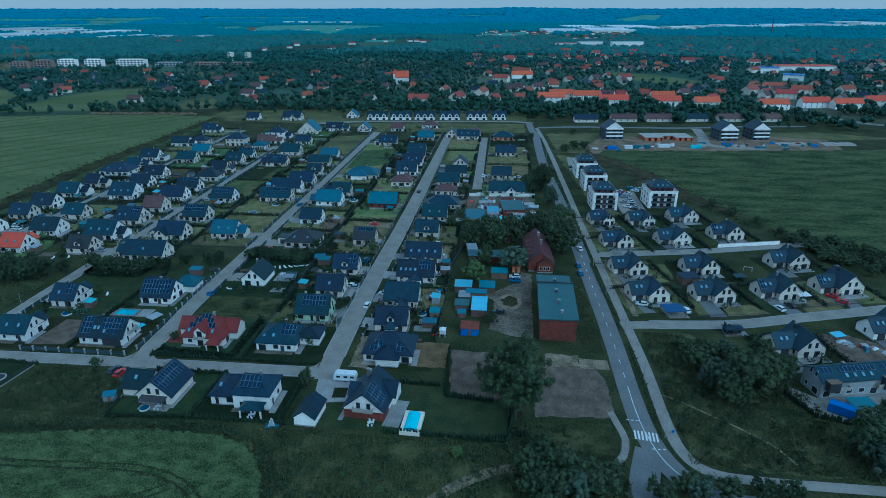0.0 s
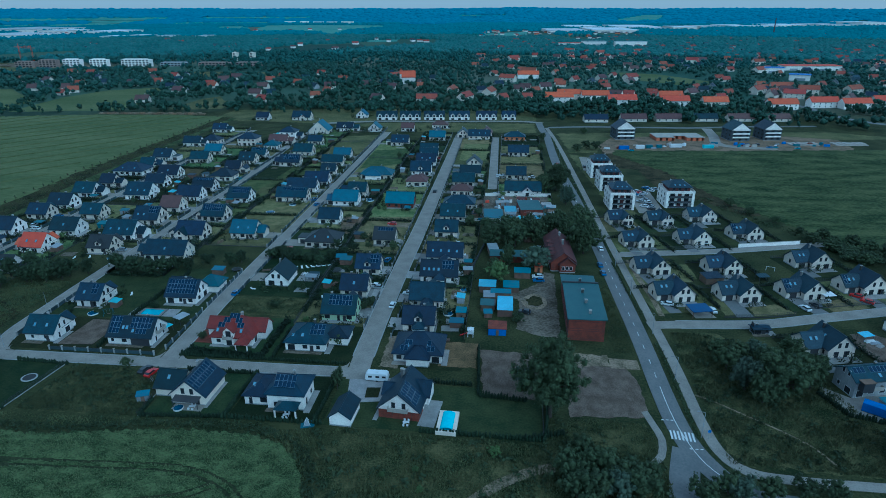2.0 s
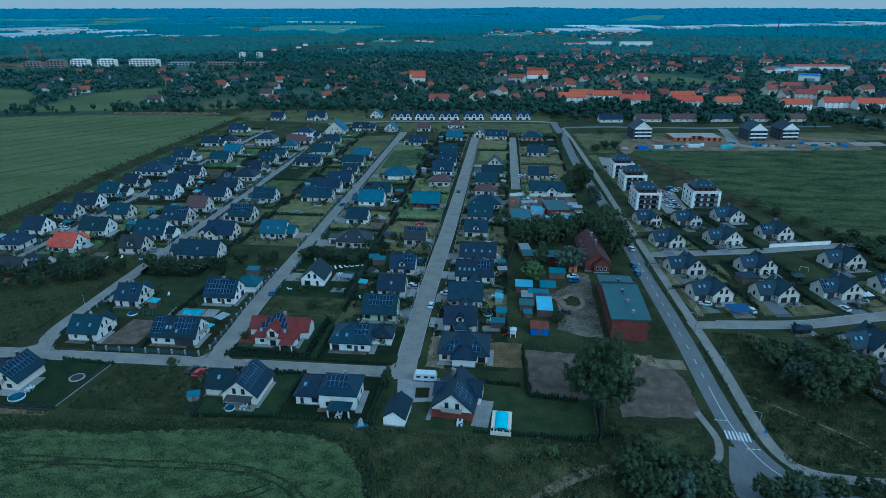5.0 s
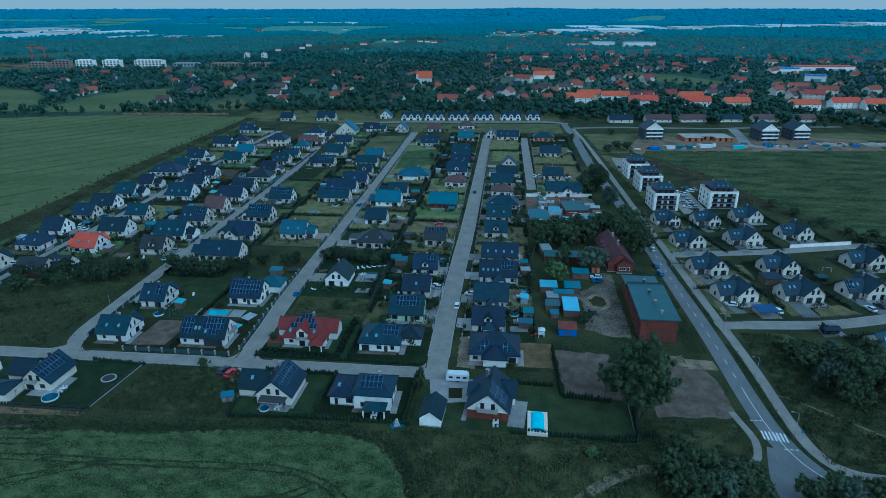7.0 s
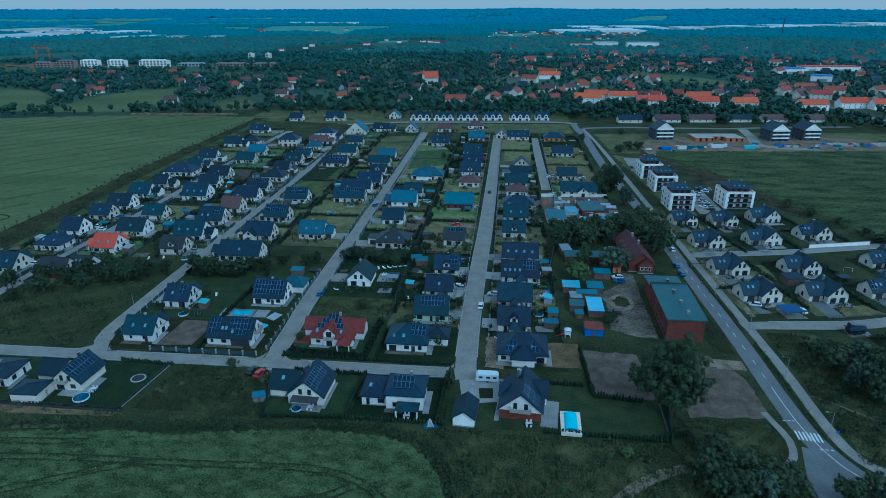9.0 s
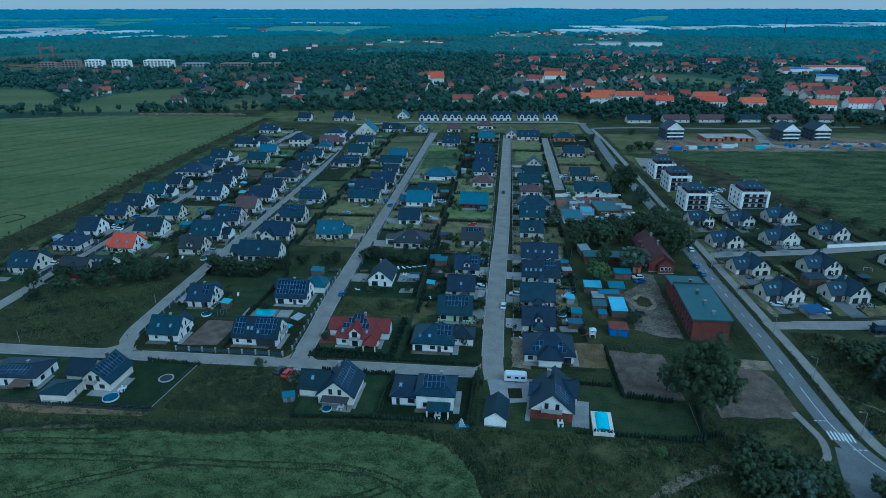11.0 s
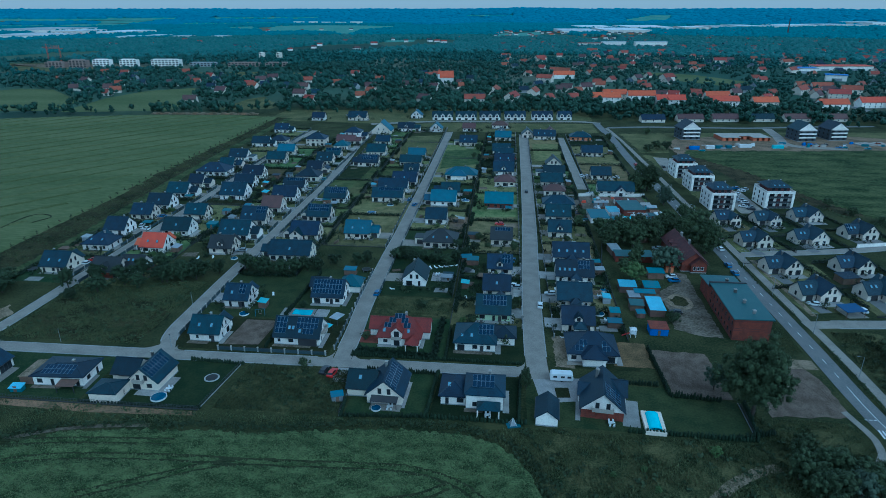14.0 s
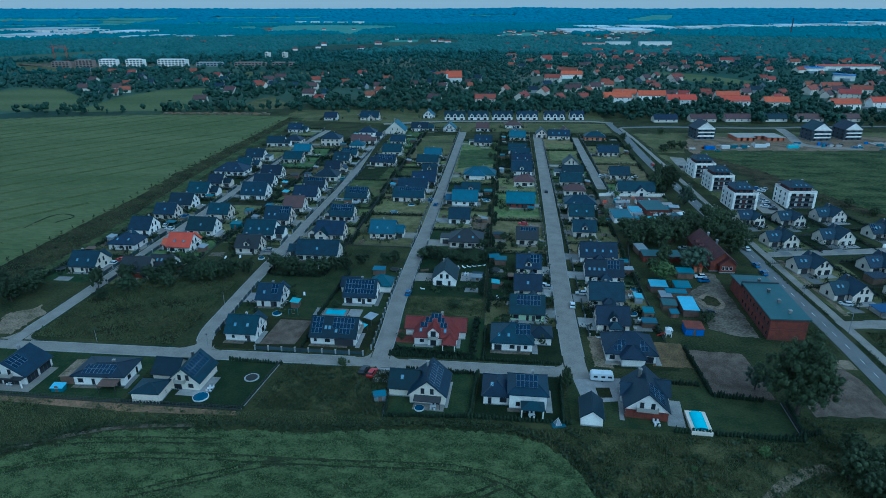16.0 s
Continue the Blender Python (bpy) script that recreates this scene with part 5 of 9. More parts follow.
    for i in (1, 2):
        fence(c[i].x, c[i].y, c[(i + 1) % 4].x, c[(i + 1) % 4].y)
    s = np.linspace(0.05, 0.95, 34)[:, None]
    for i in (1, 2)[: 1 + k % 2]:
        hedge_pts.append(np.hstack([np.array(c[i])[None, :2] * (1 - s) + np.array(c[(i + 1) % 4])[None, :2] * s, np.full((34, 1), 0.7)]))
# sheds and small pools in the back gardens
yard_rng = np.random.default_rng(17)
YARD = []
for col, x, y, L, W in LOTS:
    if col in COLUMNS and yard_rng.random() < 0.5:
        x0, x1, side = COLUMNS[col]
        back = x0 + 3 if side > 0 else x1 - 3
        if abs(back - x) > L / 2 + 2.5:
            YARD.append((back, y + float(yard_rng.uniform(-3, 6))))
clumps("hedge", np.concatenate(hedge_pts), 0.95, CONIFER, "dark clipped evergreen garden hedges", per=7)

# ---------- houses and yards of the village ----------
def east_panels(root, L, W, eave, pitch, x0, x1, rows_n, m=None):
    """Solar panels on the slope that faces east."""
    turn = (m or Matrix.Identity(4)) @ pose(0, 0, 0, 0, 0, 90)
    panels(root, turn, x0, x1, W, eave, pitch, None, rows_n)


# house with a hip roof and front gable, dark red
red = house("H", -90.5, 162.5, 0, 13.0, 10.5, roof="red", pitch=40)
gable_block(red, pose(-6.0, 3.2, 0), 8.0, 6.0, 2.9, 38, WALL["white"], ROOF["red"])
gable_block(red, pose(5.2, 2.6, 0), 7.4, 6.4, 3.0, 40, WALL["white"], ROOF["red"])
gable_block(red, pose(-0.6, -3.4, 0, 0, 0, 90), 4.6, 3.4, 4.9, 44, WALL["white"], ROOF["red"], 0.3)
on_wall(red, Matrix.Identity(4), "window", window_mesh(1.6, 1.9, True), -0.6, -5.7, 3.3, 0)
on_wall(red, Matrix.Identity(4), "window", window_mesh(1.8, 2.1, True), -0.6, -5.7, 0.2, 0)
balcony(red, pose(-0.6, 0, 0, 0, 0, -90), 5.7, 3.0, 3.0)
b = Build()
b.solid([(2.2, -9.0, 2.5), (6.6, -9.0, 2.5), (6.6, -4.6, 2.5), (2.2, -4.6, 2.5), (4.4, -6.4, 4.2), (4.4, -4.6, 4.2)], [(3, 2, 1, 0), (0, 1, 4), (1, 2, 5, 4), (3, 0, 4, 5), (2, 3, 5)], ROOF["red"])
b.make("porch_roof", red, "red hipped roof over the porch")
for x in (2.6, 6.2):
    b = Build()
    b.box(x - 0.15, -8.7, 0.1, x + 0.15, -8.4, 2.5, WALL["white"])
    b.make("porch_post", red)
b = Build()
b.box(-13.0, -4.5, 0.02, -6.6, 3.5, 0.12, WALL["brick"])
b.make("terrace", red, "reddish brick-paved yard")
for d, xs in ((3.3, (-4.3, -3.2, 1.8, 2.9)), (5.0, (-2.9, -1.8, 0.9, 2.0)), (6.4, (-1.3, -0.2, 0.9))):
    for x in xs:
        part("solar_panel", panel_mesh(), red, on_slope(Matrix.Identity(4), x, d, 5.25, 3.28, 40))
for x, d in ((-4.6, 1.6), (2.9, 1.5)):
    part("roof_window", skylight_mesh(), red, on_slope(Matrix.Identity(4), x, d, 5.25, 3.28, 40))
k = np.linspace(0, 1, 90)[:, None]
ring = np.concatenate([np.array(p0) * (1 - k) + np.array(p1) * k for p0, p1 in (((-101.5, 152.5, 0.9), (-79, 150.8, 0.9)), ((-79, 150.8, 0.9), (-78.4, 174, 0.9)))])
clumps("hedge", ring, 1.0, CONIFER, "dense dark hedge round the red-roofed house", per=16, seed=19)

hip = house("H", -67, 162, 0, 12.2, 11.5, sky=2, sol=1)
hip_block(hip, pose(8.5, 2.2, 0), 7.0, 7.0, 2.9, 28, WALL["white"], ROOF["dark"])
hip = house("H", -32.2, 159.2, 0, 14.2, 11.6, sky=2, pitch=34)
for d, lo, hi in ((1.9, -4.6, 4.6), (3.7, -3.4, 3.4)):
    for x in np.arange(lo, hi + 0.1, 1.12):
        if abs(x - 0.2) > 3.4 - d * 0.3:
            part("solar_panel", panel_mesh(), hip, on_slope(Matrix.Identity(4), float(x), d, 6.4, 2.85, 34))
hip_block(hip, pose(0.2, -5.2, 0), 6.5, 6.0, 2.9, 36, WALL["white"], ROOF["dark"])
pan = house("G", -122.0, 159.2, 0, 14.2, 9.8)
panels(pan, Matrix.Identity(4), -6.9, -3.4, 9.8, 3.0, 41, None, 3)
panels(pan, Matrix.Identity(4), -0.4, 6.4, 9.8, 3.0, 41, None, 2)
for x in (2.4, 3.52, 4.64):
    part("solar_panel", panel_mesh(), pan, on_slope(Matrix.Identity(4), x, 1.54, 4.9, 3.0, 41))
for x, d in ((-2.5, 2.6), (-1.3, 2.6), (0.9, 1.6)):
    part("roof_window", skylight_mesh(), pan, on_slope(Matrix.Identity(4), x, d, 4.9, 3.0, 41))
# a dark block stands in for the shade of a carport recess
b = Build()
b.box(0.6, -5.2, 0, 6.4, -4.86, 2.5, FRAME_D)
b.make("garage_front", pan, "dark recessed carport front")
house("G", -151.4, 158.2, 0, 9.6, 8.8, sky=2, wing=2)
sg2 = house("G", -120.3, 187.8, 0, 11.0, 10.0)
panels(sg2, Matrix.Identity(4), -5.3, 5.3, 10.0, 3.0, 41, None, 3)
hip_block(sg2, pose(5.5, 8.5, 0), 7.5, 7.0, 2.9, 36, WALL["white"], ROOF["light"])
gable_block(sg2, pose(-5.2, 6.8, 0), 7.0, 6.0, 2.7, 36, WALL["white"], ROOF["dark"])

# front row by the cereal field
a = house("F", -89.0, 132.6, -2, 9.4, 11.0, sol=0, wall="cream")
gable_block(a, pose(-7.0, 0.9, 0), 7.5, 7.6, 2.8, 40, WALL["cream"], ROOF["dark"])
east_panels(a, 11, 9.4, 3.0, 41, -5.5, 5.5, 3)
part("roof_window", skylight_mesh(), a, on_slope(pose(-7.0, 0.9, 0), -0.5, 2.6, 3.8, 2.8, 40))
t = Build()
t.box(-3.6, -8.2, 0.02, 4.6, -5.5, 0.16, PAVING)
t.make("terrace", a, "pale paved terrace")
t = Build()
t.box(4.7, -6.5, 0.02, 5.5, 5.5, 0.14, SLAB)
t.make("terrace", a, "pale paved terrace")
t = Build()
t.slab([(-3.4, -7.8, 2.35), (3.8, -7.8, 2.35), (3.8, -5.5, 2.8), (-3.4, -5.5, 2.8)], 0.12, FRAME_D)
for x in (-3.2, 3.5):
    t.box(x, -7.7, 0.1, x + 0.14, -7.56, 2.25, FRAME_D)
t.make("pergola", a, "dark terrace canopy")

v = house("H", -63.0, 132.0, 0, 9.6, 9.0, st=2, eave=4.7, pitch=32, sol=0)
hip_block(v, pose(-8.2, 1.5, 0), 6.6, 9.5, 3.0, 30, WALL["white"], ROOF["dark"])
b = Build()
b.solid([(-1.9, -8.6, 2.6), (4.2, -8.6, 2.6), (4.2, -4.4, 2.6), (-1.9, -4.4, 2.6), (0.2, -6.2, 3.9), (2.1, -6.2, 3.9)], [(3, 2, 1, 0), (0, 1, 5, 4), (1, 2, 5), (2, 3, 4, 5), (3, 0, 4)], ROOF["dark"])
b.make("porch_roof", v, "dark hipped roof over the terrace")
for x in (-1.6, 3.8):
    b = Build()
    b.box(x - 0.18, -8.3, 0.1, x + 0.18, -7.94, 2.6, WALL["white"])
    b.make("porch_post", v)
wall_openings(v, pose(-8.2, 1.5, 0), 6.6, 9.5, 3.0, np.random.default_rng(4), True, gables=False)
part("roof_window", skylight_mesh(), v, on_slope(pose(-8.2, 1.5, 0), -1.2, 2.8, 4.75, 3.0, 30))

gar = thing("garage", -47.0, 126.2, -4, "white garden garage, dark gabled roof", "garage")
gable_block(gar, pose(0, 0, 0, 0, 0, 90), 8.0, 5.4, 2.6, 36, WALL["white"], ROOF["dark"], 0.3)
part("garage_door", door_mesh(2.6, 2.1, FRAME_W), gar, pose(0.8, 4.0, 0, 0, 0, 180))

c = house("F", -32.5, 133.0, -6, 10.4, 13.0, sol=0, roof="slate")
gable_block(c, pose(2.2, 3.5, 0), 8.0, 6.0, 3.1, 41, WALL["white"], ROOF["dark"])
gable_block(c, pose(-2.4, 1.8, 0), 7.0, 4.5, 2.9, 41, WALL["white"], ROOF["slate"])
east_panels(c, 13, 10.4, 3.0, 41, -6.0, 0.2, 3)
b = Build()
b.box(-5.26, -6.56, 0.0, 5.26, -6.46, 2.5, WALL["brick"])
b.box(5.16, -6.5, 0.0, 5.26, -2, 2.5, WALL["brick"])
b.make("brick_plinth", c, "red brick facing under the gable")
balcony(c, pose(0, 0, 0, 0, 0, -90), 6.5, 5.2, 2.9)
t = Build()
t.box(5.2, -8.2, 0.02, 9.5, 3, 0.12, SLAB)
t.make("terrace", c, "pale paved terrace")
t = Build()
t.box(-6.5, -8.2, 0.02, -5.3, 6.5, 0.12, SLAB)
t.make("terrace", c, "pale paved terrace")
chimney(c, -1.6, 3.0, 5.0, 8.8)


panels(v, Matrix.Identity(4), -3.2, 3.2, 9.0, 5.05, 32, None, 2)
sheet("lawn", [(-43.8, 134.6), (-40.2, 135), (-40.4, 139.6), (-44.2, 139.2)], 0.14, LAWN, "small square lawn set into the forecourt", "lawn")
# small roofed porches before the houses east of the street
for col, root, L, W in HOMES:
    if col == "h" and 175 < root.matrix_world.translation.y < 260 and W < L + 2:
        hip_block(root, pose(0.4, -W / 2 - 1.1, 0), 3.6, 3.0, 2.6, 42, WALL["white"], ROOF["slate"], 0.35)
        part("front_door", door_mesh(1.1, 2.0, FRAME_D), root, pose(0.4, -W / 2 - 2.62, 0))


def pool(x, y, yaw, L, W, cover):
    root = thing("swimming_pool", x, y, yaw, "turquoise garden pool with " + ("arched clear cover" if cover else "pale stone edge"), "pool")
    b = Build()
    for x0, y0, x1, y1 in ((-L / 2 - 0.9, -W / 2 - 0.9, L / 2 + 0.9, -W / 2), (-L / 2 - 0.9, W / 2, L / 2 + 0.9, W / 2 + 0.9), (-L / 2 - 0.9, -W / 2, -L / 2, W / 2), (L / 2, -W / 2, L / 2 + 0.9, W / 2)):
        b.box(x0, y0, 0, x1, y1, 1.0 if cover else 0.16, WALL["cream"] if cover else SLAB)
    b.make("pool_edge", root)
    b = Build()
    b.box(-L / 2, -W / 2, 0, L / 2, W / 2, 0.8 if cover else 0.1, WATER)
    b.make("water", root)
    if cover:
        b, n = Build(), 8
        pts, faces = [], []
        for k in range(n + 1):
            q = math.pi * k / n
            for r, e in ((W / 2, -L / 2), (W / 2, L / 2), (W / 2 - 0.05, L / 2), (W / 2 - 0.05, -L / 2)):
                pts.append((-r * math.cos(q), e, 1.0 + r * 0.44 * math.sin(q)))
            if k:
                faces += [(4 * k - 4 + a, 4 * k - 4 + (a + 1) % 4, 4 * k + (a + 1) % 4, 4 * k + a) for a in range(4)]
        b.solid(pts, faces + [(3, 2, 1, 0), (4 * n, 4 * n + 1, 4 * n + 2, 4 * n + 3)], POOL_COVER)
        b.moved(pose(0, 0, 0, 0, 0, 90)).make("cover", root, "arched translucent blue cover")
    return root


pool(-20.6, 125.6, 88, 6.8, 3.2, True)
pool(-127.0, 175.8, 0, 6.6, 3.6, False)
for x0, x1 in ((-134.2, -131.5), (-122.5, -118)):
    sheet("terrace", [(x0, 173.2), (x1, 173.2), (x1, 178.6), (x0, 178.6)], 0.1, SLAB, "pale stone terrace beside the pool", "pavement")


def round_pool(x, y, r, water=True, sunk=False):
    root = thing("round_pool" if water else "trampoline", x, y, 0, "round above-ground pool with blue water" if water else "round black garden trampoline with pale rim", "pool" if water else "trampoline")
    b, h = Build(), 0.45 if water else 0.22 if sunk else 0.9
    b.tube((0, 0, 0 if water or sunk else 0.75), (0, 0, h), r, r, FRAME_W if water else POST if sunk else FENCE, 24)
    b.make("rim", root)
    b = Build()
    b.tube((0, 0, h), (0, 0, h + 0.02), r * (0.93 if water else 0.8), r * (0.93 if water else 0.8), POOL_DARK if water else RUBBER, 24)
    b.make("water" if water else "mat", root)
    if not water and not sunk:
        for k in range(6):
            b, q = Build(), k * math.pi / 3
            b.tube((r * 0.95 * math.cos(q), r * 0.95 * math.sin(q), 0), (r * 0.95 * math.cos(q), r * 0.95 * math.sin(q), 0.8), 0.04, 0.04, ALU, 6)
            b.make("leg", root)


round_pool(-149.9, 123.8, 2.1)
round_pool(-140.0, 134.3, 2.1, False, True)
round_pool(-113, 213, 1.8, False)

# west end of the front row
e = house("F", -206.2, 129.6, 0, 11.6, 10.4, sol=0, pitch=33)
east_panels(e, 10.4, 11.6, 3.0, 33, -4.6, 0.5, 2)
t = Build()
t.box(-7.0, -8.2, 0.02, 8.4, -5.25, 0.14, PAVING)
t.make("terrace", e, "wide grey terrace")
t = Build()
t.box(5.85, -5.25, 0.02, 8.4, 4, 0.13, PAVING)
t.make("terrace", e, "wide grey terrace")
for x0, y0, x1, y1 in ((-5.4, -5.3, -1.4, -5.2), (-0.8, -5.3, 3.8, -5.2), (5.79, -4.6, 5.87, -0.6), (5.79, 0.2, 5.87, 4.4)):
    b = Build()
    b.box(x0, y0, 0.14, x1, y1, 2.5, GLASS)
    if x1 - x0 > 1:
        for k in range(4):
            u = x0 + (x1 - x0 - 0.08) * k / 3
            b.box(u, y0 - 0.03, 0.14, u + 0.08, y0, 2.5, FRAME_D)
    else:
        for k in range(4):
            u = y0 + (y1 - y0 - 0.08) * k / 3
            b.box(x1, u, 0.14, x1 + 0.03, u + 0.08, 2.5, FRAME_D)
    b.make("glazing", e, "dark floor-height glazing")
b = Build()
b.box(-6.0, -7.0, 2.62, 6.0, -5.25, 2.8, ROOF["black"])
for x in (-5.7, 5.4):
    b.box(x, -6.9, 0.14, x + 0.3, -6.6, 2.62, WALL["white"])
b.make("porch_roof", e, "flat dark roof over the terrace")
bung = house("H", -180.4, 130.9, 3, 14.2, 9.2, pitch=13, eave=3.3)
for d in (2.0, 3.8):
    for k in range(8):
        part("solar_panel", panel_mesh(), bung, on_slope(Matrix.Identity(4), -4.4 + k * 1.1, d, 5.2, 3.06, 13))
b = Build()
b.slab([(-11.6, -4.4, 2.5), (-7.15, -4.4, 2.95), (-7.15, 4.4, 2.95), (-11.6, 4.4, 2.5)], 0.12, SAND)
b.make("lean_to_roof", bung, "pale flat roof of the lean-to")
b = Build()
b.box(-11.3, -4.2, 0.0, -7.12, 4.2, 2.35, WOOD)
b.make("lean_to_wall", bung, "brown boarded lean-to")
f = house("F", -155.6, 131.7, -2, 8.6, 10.0, wall="cream")
gable_block(f, pose(-7.2, 1.4, 0), 7.2, 7.2, 2.9, 38, WALL["cream"], ROOF["dark"])
east_panels(f, 10.0, 8.6, 3.0, 41, -4.9, 4.9, 3)
balcony(f, pose(-0.8, 0, 0, 0, 0, -90), 5.0, 3.0, 2.9)
t = Build()
t.box(4.4, -6, 0.02, 6.8, 2, 0.14, SLAB)
t.make("terrace", f, "pale paved terrace")
t = Build()
t.box(-1.5, -7.4, 0.02, 5, -5.05, 0.13, SLAB)
t.make("terrace", f, "pale paved terrace")
gar = thing("garage", -163.2, 123.2, 2, "cream garden garage, low dark hipped roof", "garage")
hip_block(gar, Matrix.Identity(4), 7.4, 6.4, 3.2, 16, WALL["cream"], ROOF["dark"], 0.35)
part("door", door_mesh(1.0, 2.1, FRAME_D), gar, pose(3.62, 0.5, 0, 0, 0, 90))
t = Build()
t.slab([(-2.6, -1.6, 2.3), (2.6, -1.6, 2.3), (2.6, 1.6, 2.6), (-2.6, 1.6, 2.6)], 0.1, WOOD)
for x in (-2.4, 2.4):
    for y in (-1.4, 1.4):
        t.box(x - 0.07, y - 0.07, 0, x + 0.07, y + 0.07, 2.3, FRAME_D)
tagged(t.make("terrace_canopy"), "brown slatted terrace canopy on four dark posts", "canopy").matrix_world = pose(-176.2, 124.6, 0, 0, 0, 3)

# long brick building with green roof
brick = thing("brick_building", 18.6, 184.5, -1, "long red brick building, flat green sheet roof", "building")
b = Build()
b.box(-5.5, -13.2, 0, 5.6, 13.2, 7.4, WALL["brick"])
b.make("wall", brick)
b = Build()
b.slab([(-6.0, -13.7, 7.7), (6.2, -13.7, 7.9), (6.2, 13.2, 7.9), (-6.0, 13.2, 7.7)], 0.35, ROOF["green"])
b.make("roof", brick)
b = Build()
b.box(-5.4, 13.3, 0, 5.4, 24.5, 5.6, WALL["brick"])
b.make("annex_wall", brick)
for z in (0.5, 3.4, 4.1, 6.6):
    b = Build()
    b.box(-5.56, -13.26, z, 5.66, 13.19, z + 0.16, ROOF["maroon"])
    b.make("string_course", brick, "dark projecting brick band")
b = Build()
b.slab([(-6, 13.8, 6.4), (6, 13.8, 6.4), (6, 25, 5.7), (-6, 25, 5.7)], 0.3, ROOF["green"])
b.make("annex_roof", brick)
# dark strip added to draw the seam between the roof levels
b = Build()
b.box(-6.05, 13.22, 6.2, 6.25, 13.75, 8.25, FRAME_D)
b.make("parapet", brick, "dark parapet between the two roofs")
for y, x in ((-9.5, 1.2), (-2.0, 0.6), (6.0, 0.2), (14.5, 0.0)):
    chimney(brick, x, y, 6.0, 8.9, 0.8)
for k in range(8):
    for z in (1.0, 4.4):
        for s, turn in ((-1, -90), (1, 90)):
            part("window", window_mesh(0.9, 1.5, True), brick, pose(5.6 if s > 0 else -5.5, -11.5 + k * 3.2, z, 0, 0, turn))
barn = thing("barn", 14.9, 239.5, 3, "old brick barn, long dark red tiled roof", "barn")
gable_block(barn, pose(0, 0, 0, 0, 0, 90), 28.0, 9.6, 4.0, 38, WALL["brick"], ROOF["maroon"])
gable_block(barn, pose(1.5, -12, 0, 0, 0, 90), 7, 6.0, 3.6, 40, WALL["brick"], ROOF["maroon"])
for k in range(3):
    part("window", window_mesh(1.1, 1.5), barn, pose(-0.2 + k * 1.5, -15.55, 1.2))
for k in range(4):
    gable_block(barn, pose(-3.1, -8.5 + k * 4.6, 4.3), 2.6, 1.9, 1.0, 36, WALL["brick"], ROOF["maroon"], 0.2)
chimney(barn, 0.8, -3.0, 6.0, 9.2, 0.8)
chimney(barn, 0.6, 6.5, 6.0, 9.0, 0.8)


def shed(x, y, yaw, L, W, h, wall, roof, label):
    root = thing("shed", x, y, yaw, label, "shed", "garden sheds")
    b = Build()
    b.box(-L / 2, -W / 2, 0, L / 2, W / 2, h, wall)
    b.make("wall", root)
    b = Build()
    b.slab([(-L / 2 - 0.2, -W / 2 - 0.25, h + 0.1), (L / 2 + 0.2, -W / 2 - 0.25, h + 0.1), (L / 2 + 0.2, W / 2 + 0.25, h + 0.5), (-L / 2 - 0.2, W / 2 + 0.25, h + 0.5)], 0.1, roof)
    b.make("roof", root)
    part("door", door_mesh(0.9, 1.9, WOOD), root, pose(0, -W / 2, 0))
    return root


shed(-9.2, 174.0, 0, 5.6, 4.5, 2.4, TARP, WALL["brick"], "blue-walled shed with a brick-red roof")
shed(-6.0, 235.5, 2, 15.0, 6.0, 2.7, WALL["brick"], ROOF["green"], "long low brick outbuilding with grey-green sheet roof")
shed(2.7, 258.0, 10, 3.4, 3.0, 2.2, WOOD, SAND, "small pale-roofed garden hut under trees")
shed(-12.6, 197.6, 3, 3.8, 4.2, 2.0, WOOD, TIN, "small lean-to shed with grey metal roof")
shed(-11.9, 191.2, -4, 3.2, 3.4, 1.9, WOOD, ROOF["brown"], "small shed with old brown roof")
shed(-12.6, 184.6, 5, 2.6, 2.4, 1.7, WOOD, TEAL, "tiny shed with turquoise roof")
shed(-6.9, 189.5, 0, 5.0, 9.5, 2.6, WOOD, CYAN, "long shed with pale corrugated roof")
shed(-13.5, 205.5, 0, 6.0, 5.0, 2.5, WOOD, CYAN, "shed with pale corrugated roof")
shed(-8.5, 199.5, 0, 7.0, 2.5, 2.4, WOOD, TEAL, "lean-to shed with turquoise sheet roof")
shed(-13.0, 190.5, 0, 4.5, 4.0, 2.2, WOOD, ROOF["green"], "small wooden shed with grey-green roof")
shed(-0.5, 218.8, 0, 6.0, 4.0, 2.5, WOOD, TEAL, "shed with turquoise sheet roof")
shed(-4.8, 206.0, 0, 5.5, 5.0, 2.3, WOOD, TEAL, "small wooden outbuilding with turquoise roof")
shed(6.0, 225.0, 0, 3.0, 3.0, 2.4, WALL["orange"], ROOF["orange"], "small orange garden shed")
shed(-21.5, 183.0, 0, 3.2, 3.2, 2.6, WOOD, TEAL, "wooden playhouse with turquoise roof")
shed(-12.5, 243.0, 10, 4.0, 7.0, 2.4, WOOD, TIN, "narrow wooden shed with metal roof")
shed(-71.5, 224.5, 0, 4.5, 3.5, 2.3, WOOD, TEAL, "garden shed with turquoise roof")
shed(-153.5, 300.0, 0, 4.0, 3.0, 2.3, WOOD, TEAL, "garden shed with turquoise roof")
shed(-118.5, 209.5, 0, 4.5, 3.0, 2.2, WOOD, TEAL, "garden shed with turquoise roof")
carport = thing("carport", 58.6, 193.2, 13, "dark blue flat-roofed carport on posts", "carport")
b = Build()
b.slab([(-3.6, -2.8, 2.5), (3.6, -2.8, 2.5), (3.6, 2.8, 2.8), (-3.6, 2.8, 2.8)], 0.14, NAVY)
b.make("roof", carport)
for sx in (-3.4, 3.4):
    for sy in (-2.6, 2.6):
        b = Build()
        b.box(sx - 0.08, sy - 0.08, 0, sx + 0.08, sy + 0.08, 2.45, WOOD)
        b.make("post", carport)
